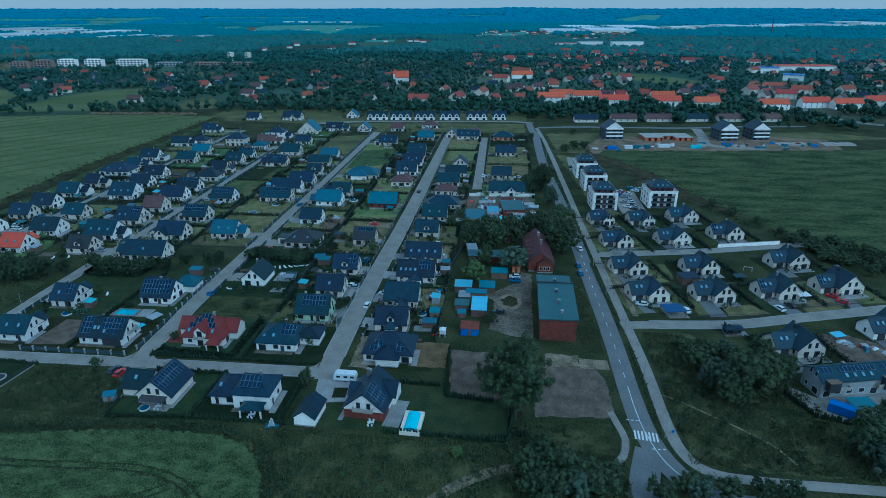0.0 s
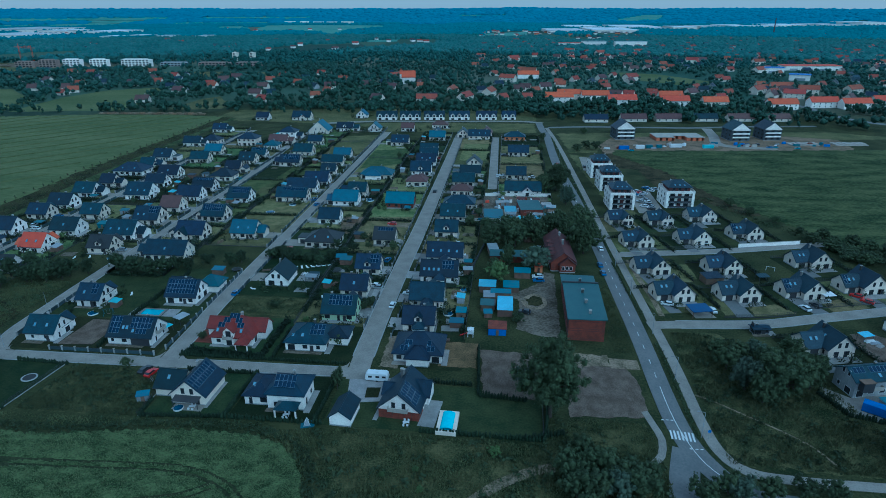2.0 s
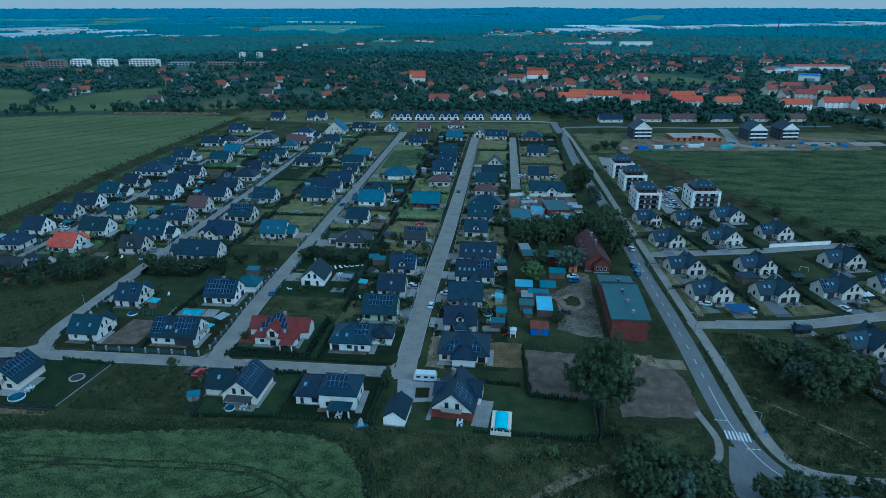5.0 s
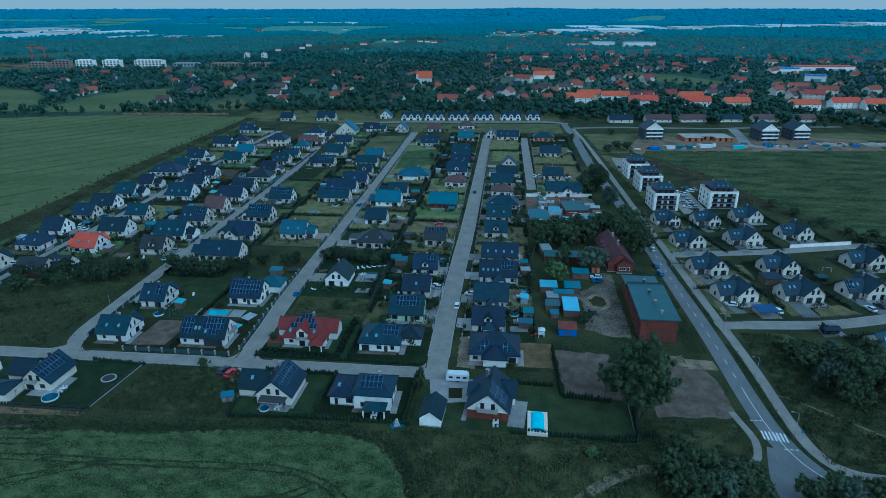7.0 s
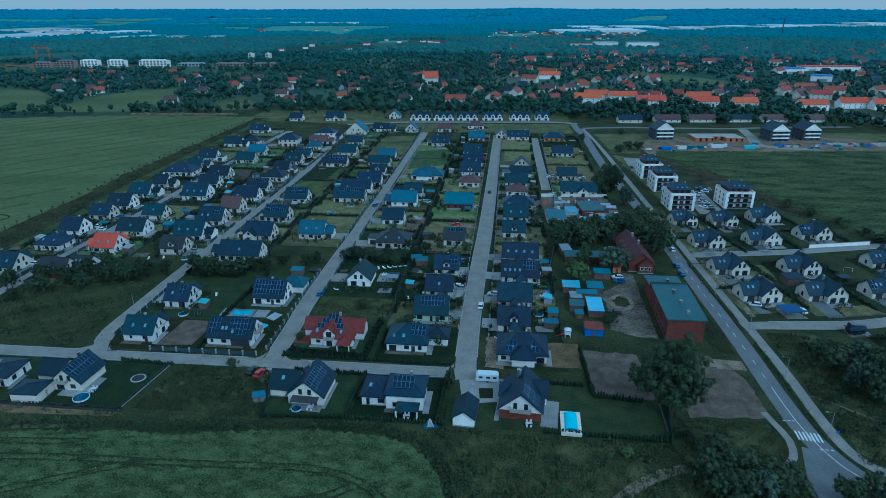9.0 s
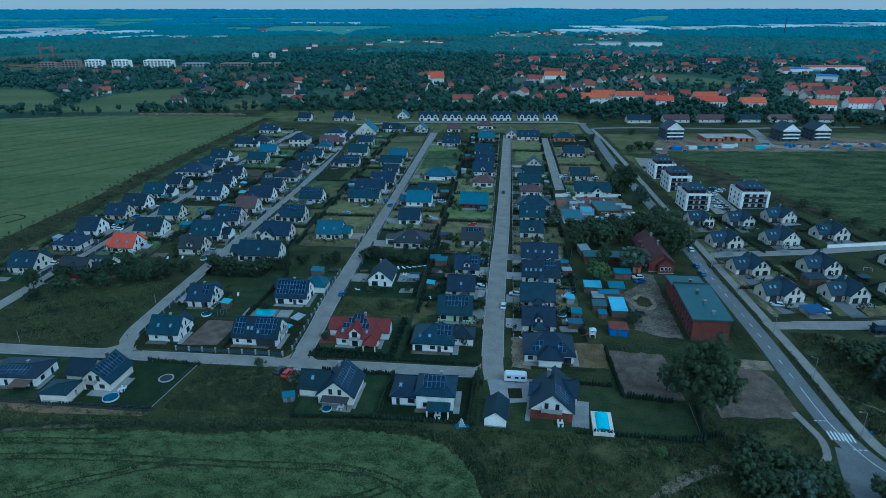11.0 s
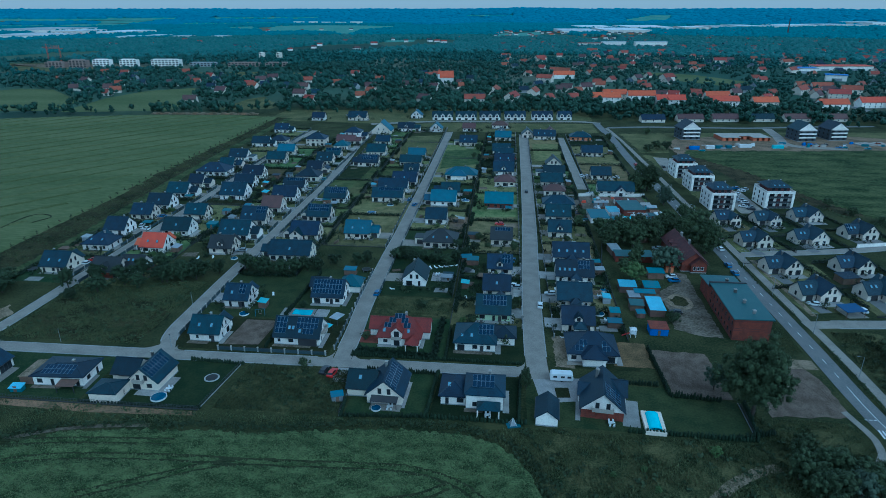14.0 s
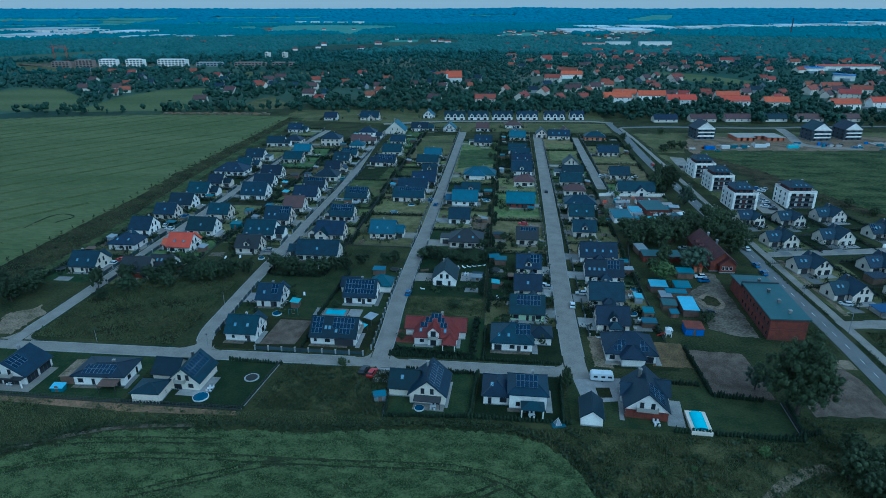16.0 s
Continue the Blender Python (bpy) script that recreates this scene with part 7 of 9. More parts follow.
for poly in ([(-99, 122), (-78, 123), (-76.5, 143), (-98, 143)], [(-77, 123), (-54, 123), (-53, 143), (-76, 143)], [(-52, 122.5), (3, 121.5), (3, 137), (-14, 142), (-52, 143)], [(-170, 120), (-137, 120.5), (-134.5, 142.5), (-168, 143)], [(-222, 120.5), (-171, 120.5), (-171, 142), (-222, 142)], [(-102.5, 150.2), (-76, 150.2), (-76, 176), (-104, 176)], [(-75.4, 150.2), (-52, 150.2), (-51, 173), (-75, 173)], [(-160.5, 149.5), (-111, 149.5), (-110.4, 170), (-161.6, 170)], [(-161.8, 171), (-110.4, 171), (-110.5, 213), (-162, 213)], [(-42.5, 150), (-19, 150), (-19, 168), (-42.5, 168)]):
    sheet("lawn", poly, 0.045, LAWN, "mown garden lawn of a house plot", "lawn")
sheet("allotment_ground", [(-23, 284), (16, 288), (15, 328), (-23, 326)], 0.05, GRAVEL, "trodden ground between allotment sheds", ragged=0.8)
sheet("gravel_garden", [(-145, 152.5), (-134, 153.5), (-133, 169), (-144, 169)], 0.06, SOIL, "brown gravel-strewn garden beside a house", "ground")
sheet("earth_bank", [(-206, 117.3), (-186, 116.6), (-165, 116), (-137, 117.4), (-137, 119), (-206, 119.3)], 0.06, CLAY, "bare earth strip outside the garden fence", "ground")

# small things in the gardens
round_pool(-91.0, 124.9, 1.3)
play = thing("play_tower", -17.6, 170.6, 0, "white wooden play tower with a red slide", "play tower")
for sx in (-0.8, 0.8):
    for sy in (-0.8, 0.8):
        b = Build()
        b.box(sx - 0.09, sy - 0.09, 0, sx + 0.09, sy + 0.09, 2.6, FRAME_W)
        b.make("post", play)
b = Build()
b.box(-0.95, -0.95, 1.2, 0.95, 0.95, 1.35, FRAME_W)
b.make("platform", play)
b = Build()
b.solid([(-1.1, -1.1, 2.6), (1.1, -1.1, 2.6), (1.1, 1.1, 2.6), (-1.1, 1.1, 2.6), (0, 0, 3.4)], [(3, 2, 1, 0), (0, 1, 4), (1, 2, 4), (2, 3, 4), (3, 0, 4)], FRAME_W)
b.make("roof", play)
b = Build()
b.slab([(-3.4, -0.3, 0.2), (-0.9, -0.3, 1.3), (-0.9, 0.3, 1.3), (-3.4, 0.3, 0.2)], 0.1, PAINTS["red"])
b.make("slide", play, "red slide")
sheet("patio", [(-86.5, 206), (-79.5, 206), (-79.5, 214), (-86.5, 214)], 0.08, SLAB, "pale paved garden patio", "patio")


def garden_table(x, y):
    root = thing("garden_table", x, y, 20, "pale garden table on a patio", "table", "garden tables")
    b = Build()
    b.box(-0.8, -0.45, 0.68, 0.8, 0.45, 0.74, FRAME_W)
    b.make("tabletop", root)
    for sx in (-0.7, 0.7):
        for sy in (-0.36, 0.36):
            b = Build()
            b.box(sx - 0.04, sy - 0.04, 0, sx + 0.04, sy + 0.04, 0.68, FRAME_W)
            b.make("leg", root)
    for sx, sy in ((-0.5, -0.9), (0.5, -0.9), (-0.5, 0.9), (0.5, 0.9)):
        c = thing("garden_chair", x + sx, y + sy, 0, "pale garden chair beside a table", "chair", "garden chairs")
        b = Build()
        b.box(-0.24, -0.24, 0.38, 0.24, 0.24, 0.45, FRAME_W)
        b.make("seat", c)
        b = Build()
        b.box(-0.24, 0.2 * (1 if sy > 0 else -1) - 0.03, 0.45, 0.24, 0.2 * (1 if sy > 0 else -1) + 0.03, 0.95, FRAME_W)
        b.make("backrest", c)
        b = Build()
        b.box(-0.2, -0.2, 0, 0.2, 0.2, 0.38, TIN)
        b.make("base", c)


for x, y in ((-84.5, 211.5), (-82, 208.5), (-31, 124.6), (-87.5, 125.5), (-205, 124.6), (-62, 124.6), (-149, 127.5)):
    garden_table(x, y)
wall = Build()
wall.box(-14.5, -0.15, 0, 14.5, 0.15, 1.7, WALL["white"])
wall.box(-14.6, -0.2, 1.7, 14.6, 0.2, 1.8, CONCRETE)
tagged(wall.make("garden_wall"), "long white rendered garden wall beside a lane", "wall").matrix_world = pose(107.5, 262.8, 0, 0, 0, 13.5)
for x, y, yaw in ((-115.2, 163.2, 70), (105.5, 180.5, 20)):
    shade = thing("garden_canopy", x, y, yaw, "flat pale canopy on four thin posts", "canopy", "garden canopies")
    b = Build()
    b.slab([(-2.0, -1.4, 2.2), (2.0, -1.4, 2.2), (2.0, 1.4, 2.4), (-2.0, 1.4, 2.4)], 0.1, CYAN)
    b.make("roof", shade)
    for sx in (-1.8, 1.8):
        for sy in (-1.2, 1.2):
            b = Build()
            b.box(sx - 0.05, sy - 0.05, 0, sx + 0.05, sy + 0.05, 2.2, FRAME_D)
            b.make("post", shade)
rng = np.random.default_rng(93)
for k in range(26):
    l, w, h = rng.uniform(0.5, 1.8), rng.uniform(0.4, 1.2), rng.uniform(0.3, 1.0)
    b = Build()
    b.solid([(-l, -w, 0), (l, -w, 0), (l, w, 0), (-l, w, 0), (-l * 0.6, -w * 0.7, h), (l * 0.8, -w * 0.5, h * 0.8), (l * 0.6, w * 0.7, h), (-l * 0.7, w * 0.6, h * 0.9)], [(3, 2, 1, 0), (4, 5, 6, 7), (0, 1, 5, 4), (1, 2, 6, 5), (2, 3, 7, 6), (3, 0, 4, 7)], (TIN, FRAME_W, WALL["brick"], TEAL, SLAB, WOOD)[k % 6])
    tagged(b.make("rubble_mound"), "small heap of scrap and rubble on bare earth", "heap", "heaps behind the house").matrix_world = pose(float(108 + 0.55 * k + rng.uniform(-2, 2)), float(178.5 - 0.25 * k + rng.uniform(-1.2, 1.2)), 0, 0, 0, float(rng.uniform(0, 180)))
sheet("bare_yard", [(100, 168), (126, 162), (130, 172), (108, 186), (101, 182)], 0.05, SOIL, "bare earth yard with heaps of scrap", ragged=0.8)
den = thing("play_tent", -55.6, 121.9, 15, "small colourful play tent on a wooden frame", "tent")
for sx in (-0.9, 0.9):
    b = Build()
    b.tube((sx, -0.9, 0), (0, 0, 2.2), 0.05, 0.05, FRAME_W, 6)
    b.tube((sx, 0.9, 0), (0, 0, 2.2), 0.05, 0.05, FRAME_W, 6)
    b.make("pole", den)
b = Build()
b.solid([(-0.8, -0.8, 0), (0.8, -0.8, 0), (0.8, 0.8, 0), (-0.8, 0.8, 0), (0, 0, 1.9)], [(0, 1, 4), (1, 2, 4), (2, 3, 4), (3, 0, 4)], TIN)
b.make("cloth", den)
b = Build()
b.box(-1.6, -1.2, 0, 1.8, 1.4, 0.2, TEAL)
b.make("mat", den)
for x0, y0, x1, y1 in ((66.7, 191.8, 80, 192.8), (80, 192.8, 91.5, 196), (51, 251.6, 74, 256.2), (98, 201, 128, 209)):
    fence(x0, y0, x1, y1)
sheet("driveway", [(57, 190.2), (64, 191.2), (62, 199), (55.5, 198)], 0.1, PAVING, "paved drive beside a carport", "driveway")
sheet("driveway", [(93.9, 209.1), (99.3, 209.7), (103.8, 197.5), (98.7, 194.9)], 0.1, ASPHALT, "dark paved drive of a new house", "driveway")
sheet("driveway", [(70.2, 205.8), (75.3, 206.3), (76.8, 193), (71.1, 192)], 0.1, ASPHALT, "dark paved drive of a new house", "driveway")
sheet("driveway", [(120.5, 212.3), (125, 213.7), (126.4, 204.7), (121.8, 202.8)], 0.1, ASPHALT, "dark paved drive of a new house", "driveway")
for poly in ([(67.4, 210.2), (70, 210.4), (70.8, 193.8), (67.2, 193.2)], [(77.2, 200.5), (88, 203.6), (92, 197.1), (77.4, 193.9)], [(61.2, 237), (66, 237.5), (66.6, 223.4), (62.2, 222)], [(104, 207.5), (117, 211.5), (119, 203.8), (105.5, 199.2)]):
    sheet("lawn", poly, 0.085, LAWN_DRY, "dry olive garden lawn of a new house", "lawn", ragged=0.25)
shed(71, 221.5, 13, 7.0, 5.0, 2.5, WOOD, ROOF["dark"], "dark garden house between two new houses")
goal = thing("goal_frame", 97.3, 234.4, -20, "small white football goal on a lawn", "goal")
b = Build()
for x in (-1.5, 1.5):
    b.tube((x, 0, 0), (x, 0, 1.7), 0.06, 0.06, FRAME_W, 6)
    b.tube((x, 0.0, 1.7), (x, 1.1, 0), 0.04, 0.04, FRAME_W, 6)
b.tube((-1.5, 0, 1.7), (1.5, 0, 1.7), 0.06, 0.06, FRAME_W, 6)
b.make("frame", goal)

# what people keep in their gardens
def lounger(x, y, yaw):
    root = thing("sun_lounger", x, y, yaw, "pale sun lounger on a garden lawn", "lounger", "sun loungers")
    b = Build()
    b.box(-0.35, -0.9, 0.25, 0.35, 0.4, 0.36, FRAME_W)
    for sx in (-0.3, 0.25):
        for sy in (-0.8, 0.3):
            b.box(sx, sy, 0, sx + 0.06, sy + 0.06, 0.25, FRAME_W)
    b.make("seat", root)
    b = Build()
    b.slab([(-0.35, 0.4, 0.36), (0.35, 0.4, 0.36), (0.35, 0.95, 0.8), (-0.35, 0.95, 0.8)], 0.08, FRAME_W)
    b.make("backrest", root)


def wood_pile(x, y, yaw):
    b = Build()
    b.box(-1.6, -0.45, 0.0, 1.6, 0.45, 0.1, WOOD)
    for r in range(4):
        for k in range(10):
            b.tube((-1.45 + k * 0.32 + 0.08 * (r % 2), -0.4, 0.25 + r * 0.27), (-1.45 + k * 0.32 + 0.08 * (r % 2), 0.4, 0.25 + r * 0.27), 0.15, 0.14, SAND if (k + r) % 3 else WOOD, 5)
    tagged(b.make("wood_pile"), "stack of split firewood on a garden lawn", "wood pile", "wood piles").matrix_world = pose(x, y, 0.04, 0, 0, yaw)


def raised_bed(x, y, yaw):
    root = thing("raised_bed", x, y, yaw, "wooden raised bed with soil and seedlings", "garden bed", "raised beds")
    b = Build()
    for x0, y0, x1, y1 in ((-1.6, -0.65, 1.6, -0.55), (-1.6, 0.55, 1.6, 0.65), (-1.6, -0.55, -1.5, 0.55), (1.5, -0.55, 1.6, 0.55)):
        b.box(x0, y0, 0, x1, y1, 0.42, WOOD)
    b.make("frame", root)
    b = Build()
    b.box(-1.5, -0.55, 0.0, 1.5, 0.55, 0.34, SOIL)
    b.make("soil", root)


def swing(x, y, yaw):
    root = thing("garden_swing", x, y, yaw, "blue-green metal garden swing on a lawn", "swing", "garden swings")
    b = Build()
    for sx in (-1.5, 1.5):
        for sy in (-0.9, 0.9):
            b.tube((sx, sy, 0), (sx, 0, 2.2), 0.06, 0.06, TEAL, 6)
    b.tube((-1.6, 0, 2.2), (1.6, 0, 2.2), 0.06, 0.06, TEAL, 6)
    b.make("swing_frame", root)
    b = Build()
    b.box(-0.5, -0.2, 0.45, 0.5, 0.2, 0.52, WOOD)
    for sx in (-0.48, 0.48):
        b.tube((sx, 0, 0.52), (sx, 0, 2.2), 0.02, 0.02, TIN, 4)
    b.make("seat", root)


def canopy(x, y, yaw, m):
    shade = thing("garden_canopy", x, y, yaw, "flat canopy on four thin posts beside a house", "canopy", "garden canopies")
    b = Build()
    b.slab([(-2.2, -1.6, 2.3), (2.2, -1.6, 2.3), (2.2, 1.6, 2.5), (-2.2, 1.6, 2.5)], 0.12, m)
    b.make("roof", shade)
    for sx in (-2.0, 2.0):
        for sy in (-1.4, 1.4):
            b = Build()
            b.box(sx - 0.06, sy - 0.06, 0, sx + 0.06, sy + 0.06, 2.3, FRAME_D)
            b.make("post", shade)


dress = np.random.default_rng(207)
for col, x, y, L, W in LOTS:
    if col not in COLUMNS:
        continue
    x0, x1, side = COLUMNS[col]
    street, back = (x1, x0) if side > 0 else (x0, x1)
    taken = [q for q in ANNEXES if abs(q[1] - y) < 8 and abs(q[0] - x) < 14]
    built = bool(taken)

    def spot(reach):
        """A free place on the plot, clear of the house."""
        for _ in range(14):
            u = float(dress.uniform(x0 + 2.2, x1 - 2.2))
            v = float(y + dress.uniform(-W / 2 - 6, W / 2 + 4))
            if (abs(u - x) > L / 2 + reach + 0.8 or abs(v - y) > W / 2 + reach + 2.2) and all(math.hypot(u - p, v - q) > reach + r for p, q, r in taken):
                taken.append((u, v, reach))
                return u, v
        return None

    near = y < 330
    at = spot(2.6)
    if at and dress.random() < 0.8:
        l, w = float(dress.uniform(1.6, 3.2)), float(dress.uniform(1.4, 2.6))
        sheet("patio", [(at[0] - l, at[1] - w), (at[0] + l, at[1] - w * 0.9), (at[0] + l * 0.9, at[1] + w), (at[0] - l, at[1] + w * 0.8)], 0.085, (SLAB, SLAB, GRAVEL, SOIL, PAVING)[int(dress.integers(0, 5))], "small garden patio or bed beside a house", "patio", ragged=0.15)
    roll = dress.random()
    at = spot(2.0)
    if at and near:
        if roll < 0.14:
            round_pool(at[0], at[1], float(dress.uniform(1.5, 2.0)), False)
        elif roll < 0.28:
            round_pool(at[0], at[1], float(dress.uniform(1.3, 2.0)))
        elif roll < 0.42:
            swing(at[0], at[1], float(dress.uniform(0, 180)))
        elif roll < 0.56:
            canopy(at[0], at[1], float(dress.choice([0, 90])), (TEAL, TIN, WOOD, TEAL)[int(dress.integers(0, 4))])
    for make, chance, reach in ((lounger, 0.4, 1.0), (lounger, 0.3, 1.0), (wood_pile, 0.3, 1.6), (raised_bed, 0.3, 1.8)):
        at = spot(reach)
        if at and near and dress.random() < chance:
            make(at[0], at[1], float(dress.choice([0, 90, 20, 70])))
    if near and dress.random() < 0.32 and abs(street - x) > L / 2 + (9.5 if built else 4):
        car((street + x + side * L / 2) / 2 + (2.2 * side if built else 0), y + float(dress.uniform(-1, 1)), 90 + float(dress.uniform(-8, 8)), ("white", "black", "silver", "blue", "silver", "red")[int(dress.integers(0, 6))])
shed(-196.5, 256, 0, 4.5, 3.5, 2.3, TEAL, TEAL, "turquoise garden shelter on a lawn")
shed(-74.1, 227.0, 8, 4.0, 3.0, 2.2, WOOD, TEAL, "garden shed with turquoise roof")
canopy(-113.4, 170.2, 70, TIN)
canopy(90.4, 224, 13, ROOF["dark"])
canopy(107.4, 209.4, 13, FRAME_W)
garden_table(107.2, 208.6)
swing(-140.8, 172.6, 20)
round_pool(-73.4, 216.5, 2.0, False)
round_pool(-80.4, 311.2, 2.2)
round_pool(-21.8, 203.8, 1.6)
round_pool(-22.4, 179.4, 1.7)
for y in (177, 195.5, 216, 235):
    sheet("driveway", [(-45, y - 3.2), (-39.2, y - 3.2), (-39.2, y + 3.4), (-45, y + 3.4)], 0.118, SLAB, "pale paved forecourt beside a house", "driveway")
    sheet("patio", [(-26.4, y + 1.0), (-22.6, y + 1.0), (-22.6, y + 4.2), (-26.4, y + 4.4)], 0.09, SLAB, "pale paved garden patio behind a house", "patio", ragged=0.1)
    garden_table(-24.4, y + 2.6)
shed(-21.6, 219.6, 5, 3.4, 2.6, 2.1, WOOD, TIN, "small garden shed with grey metal roof")
shed(-22.0, 227.4, 0, 3.0, 2.4, 2.0, WOOD, TEAL, "small garden shed with turquoise roof")
round_pool(-126.4, 285.8, 2.2)
for k in range(7):
    lounger(-90 + k * 2.0, 217.4 + 0.7 * k, 25 * k)
sign = thing("road_sign", 42.6, 126.2, 0, "blue square road sign on a grey post", "road sign")
b = Build()
b.tube((0, 0, 0), (0, 0, 2.9), 0.04, 0.04, TIN, 6)
b.make("post", sign)
b = Build()
b.box(-0.35, -0.06, 2.2, 0.35, -0.03, 2.9, TARP)
b.make("plate", sign, "blue sign plate")

# stores along the front of the building site
for k, (x, y, l, m) in enumerate(((77.6, 456.4, 7.0, TARP), (89.9, 460, 6.0, FRAME_W), (96.7, 462, 5.0, TEAL), (104, 463, 4.0, TEAL), (117, 467, 9.0, FRAME_W), (140, 466.4, 8.0, CYAN))):
    b = Build()
    b.box(-l / 2, -1.2, 0.15, l / 2, 1.2, 2.5, m)
    for i in range(int(l / 0.8)):
        b.box(-l / 2 + 0.2 + i * 0.8, -1.26, 0.3, -l / 2 + 0.5 + i * 0.8, -1.2, 2.35, m)
    b.box(-l / 2 - 0.03, -1.23, 0, l / 2 + 0.03, 1.23, 0.15, FRAME_D)
    tagged(b.make("site_container"), "site container or covered stack on bare ground", "container", "stores of the building site").matrix_world = pose(x, y, 0, 0, 0, 8)

# odds and ends of the building site
rng = np.random.default_rng(91)
for k in range(34):
    x, y = float(rng.uniform(64, 240)), 0.0
    y = 458 + (x - 64) * 0.16 + float(rng.uniform(-3, 9))
    b = Build()
    l, w, h = rng.uniform(1.2, 5.5), rng.uniform(1, 2.4), rng.uniform(0.5, 2.4)
    b.solid([(-l / 2, -w / 2, 0), (l / 2, -w / 2, 0), (l / 2, w / 2, 0), (-l / 2, w / 2, 0), (-l / 2 * 0.85, -w / 2 * 0.8, h), (l / 2 * 0.9, -w / 2 * 0.85, h * 0.9), (l / 2 * 0.85, w / 2 * 0.8, h), (-l / 2 * 0.9, w / 2 * 0.8, h * 0.85)], [(3, 2, 1, 0), (4, 5, 6, 7), (0, 1, 5, 4), (1, 2, 6, 5), (2, 3, 7, 6), (3, 0, 4, 7)], (CONCRETE, TIN, WALL["brick"], TEAL, FRAME_W, SAND, TARP)[k % 7])
    tagged(b.make("material_pile"), "pile of building material on sandy ground", "pile", "piles on the building site").matrix_world = pose(x, y, 0, 0, 0, float(rng.uniform(-20, 30)))

# parked and driving cars, all at rest
car(-230.9, 254.2, 10, "white")
car(-174.1, 273.6, 0, "white")
car(-173.8, 277.2, 0, "black")
car(-45.9, 188.5, -3, "white")
car(-54.4, 202.5, 85, "silver")
car(-106.5, 300.2, -10, "blue")
car(-47.4, 330.7, -3, "black")
car(-168.3, 345.2, -8, "teal")
car(-104.4, 192.5, -5, "blue")
car(-109.2, 140.7, -10, "black")
car(-106.6, 139.5, -10, "red")
car(33.5, 250.5, 5, "white")
car(30.9, 232.2, 4, "blue")
car(31.0, 224.3, 4, "blue")
car(49.5, 199.2, 75, "white")
car(63.8, 195.9, 10, "white")
car(96.2, 200.6, 20, "white")
car(100.9, 203.4, 25, "black")
car(107.0, 211.4, 20, "black")
car(118.9, 212.6, 50, "red")
car(120.3, 208.2, 50, "red")
car(25.8, 402.2, 3, "red")
car(42.7, 397.8, 0, "black")
car(65.1, 342.3, 60, "white")
car(66.6, 340.2, 60, "red")
car(68.5, 338.1, 60, "white")
car(67.0, 326.2, 60, "silver")
car(67.0, 318.0, 60, "black")
car(67.1, 310.3, 60, "black")
car(66.0, 332.4, 60, "silver")
car(72.1, 350.2, 60, "blue")
car(73.6, 344.6, 60, "white")
car(76.4, 348.4, 60, "silver")
car(63.0, 340.0, 60, "black")
car(63.4, 336.0, 60, "blue")
car(63.8, 322.5, 60, "silver")
car(64.2, 314.4, 60, "white")
car(67.4, 322.2, 60, "white")
car(67.6, 314.0, 60, "silver")
car(47.6, 398.0, 75, "blue")
car(47.0, 392.0, 75, "blue")
car(-14.5, 328.5, 60, "silver")
car(-12.0, 329.9, 60, "white")
car(-9.2, 331.3, 60, "silver")
car(-9.8, 425.0, 80, "black")
car(-10.3, 369.4, 80, "white")
car(7.7, 367.2, 80, "white")
car(-13.0, 369.1, 0, "white")
car(171.8, 479.5, 80, "blue")
car(179.4, 480.3, 80, "black")
car(185.1, 470.9, 80, "blue")
car(189.2, 471.3, 80, "teal")
car(204.3, 469.0, 80, "teal")
car(81.7, 450.7, 80, "teal")
car(-55.2, 228.7, -10, "blue")
car(-211.6, 577.6, 80, "silver")
car(-54.7, 411.8, 70, "red")
car(6.6, 248.4, 80, "silver")
car(-99.7, 236.8, -5, "red")
car(-228.3, 207.9, 85, "white")
car(-226.9, 211.7, 85, "red")
car(-230.1, 230.9, 80, "silver")
car(-226.7, 249.8, 80, "white")
car(-110.4, 309.0, -8, "blue")
car(-41.8, 198.5, 85, "white")
car(-55.6, 203.9, 80, "white")
car(-61.5, 273.6, 85, "red")
car(5.4, 218.3, 92, "white")
car(5.6, 214.6, 95, "blue")
car(-0.2, 188.0, 80, "black")

# ---------- trees ----------
def ball(level):
    """A small faceted ball: corners and three-sided faces."""
    bm = bmesh.new()
    bmesh.ops.create_icosphere(bm, subdivisions=level, radius=1.0)
    bm.verts.index_update()
    v = np.array([q.co[:] for q in bm.verts])
    f = np.array([[q.index for q in face.verts] for face in bm.faces])
    bm.free()
    return v, f


BALL_1, BALL_2 = ball(1), ball(2)


def leaf_masses(c, size, flat, seed, level):
    """Uneven rounded leaf masses at the given centres."""
    r = np.random.default_rng(seed)
    bv, bf = level
    k = len(c)
    v = bv[None] * r.uniform(0.88, 1.1, (k, len(bv), 1)) * size[:, None, None] * np.array((1, 1, flat)) + c[:, None, :]
    f = bf[None] + (np.arange(k) * len(bv))[:, None, None]
    return v.reshape(-1, 3), f.reshape(-1, 3)


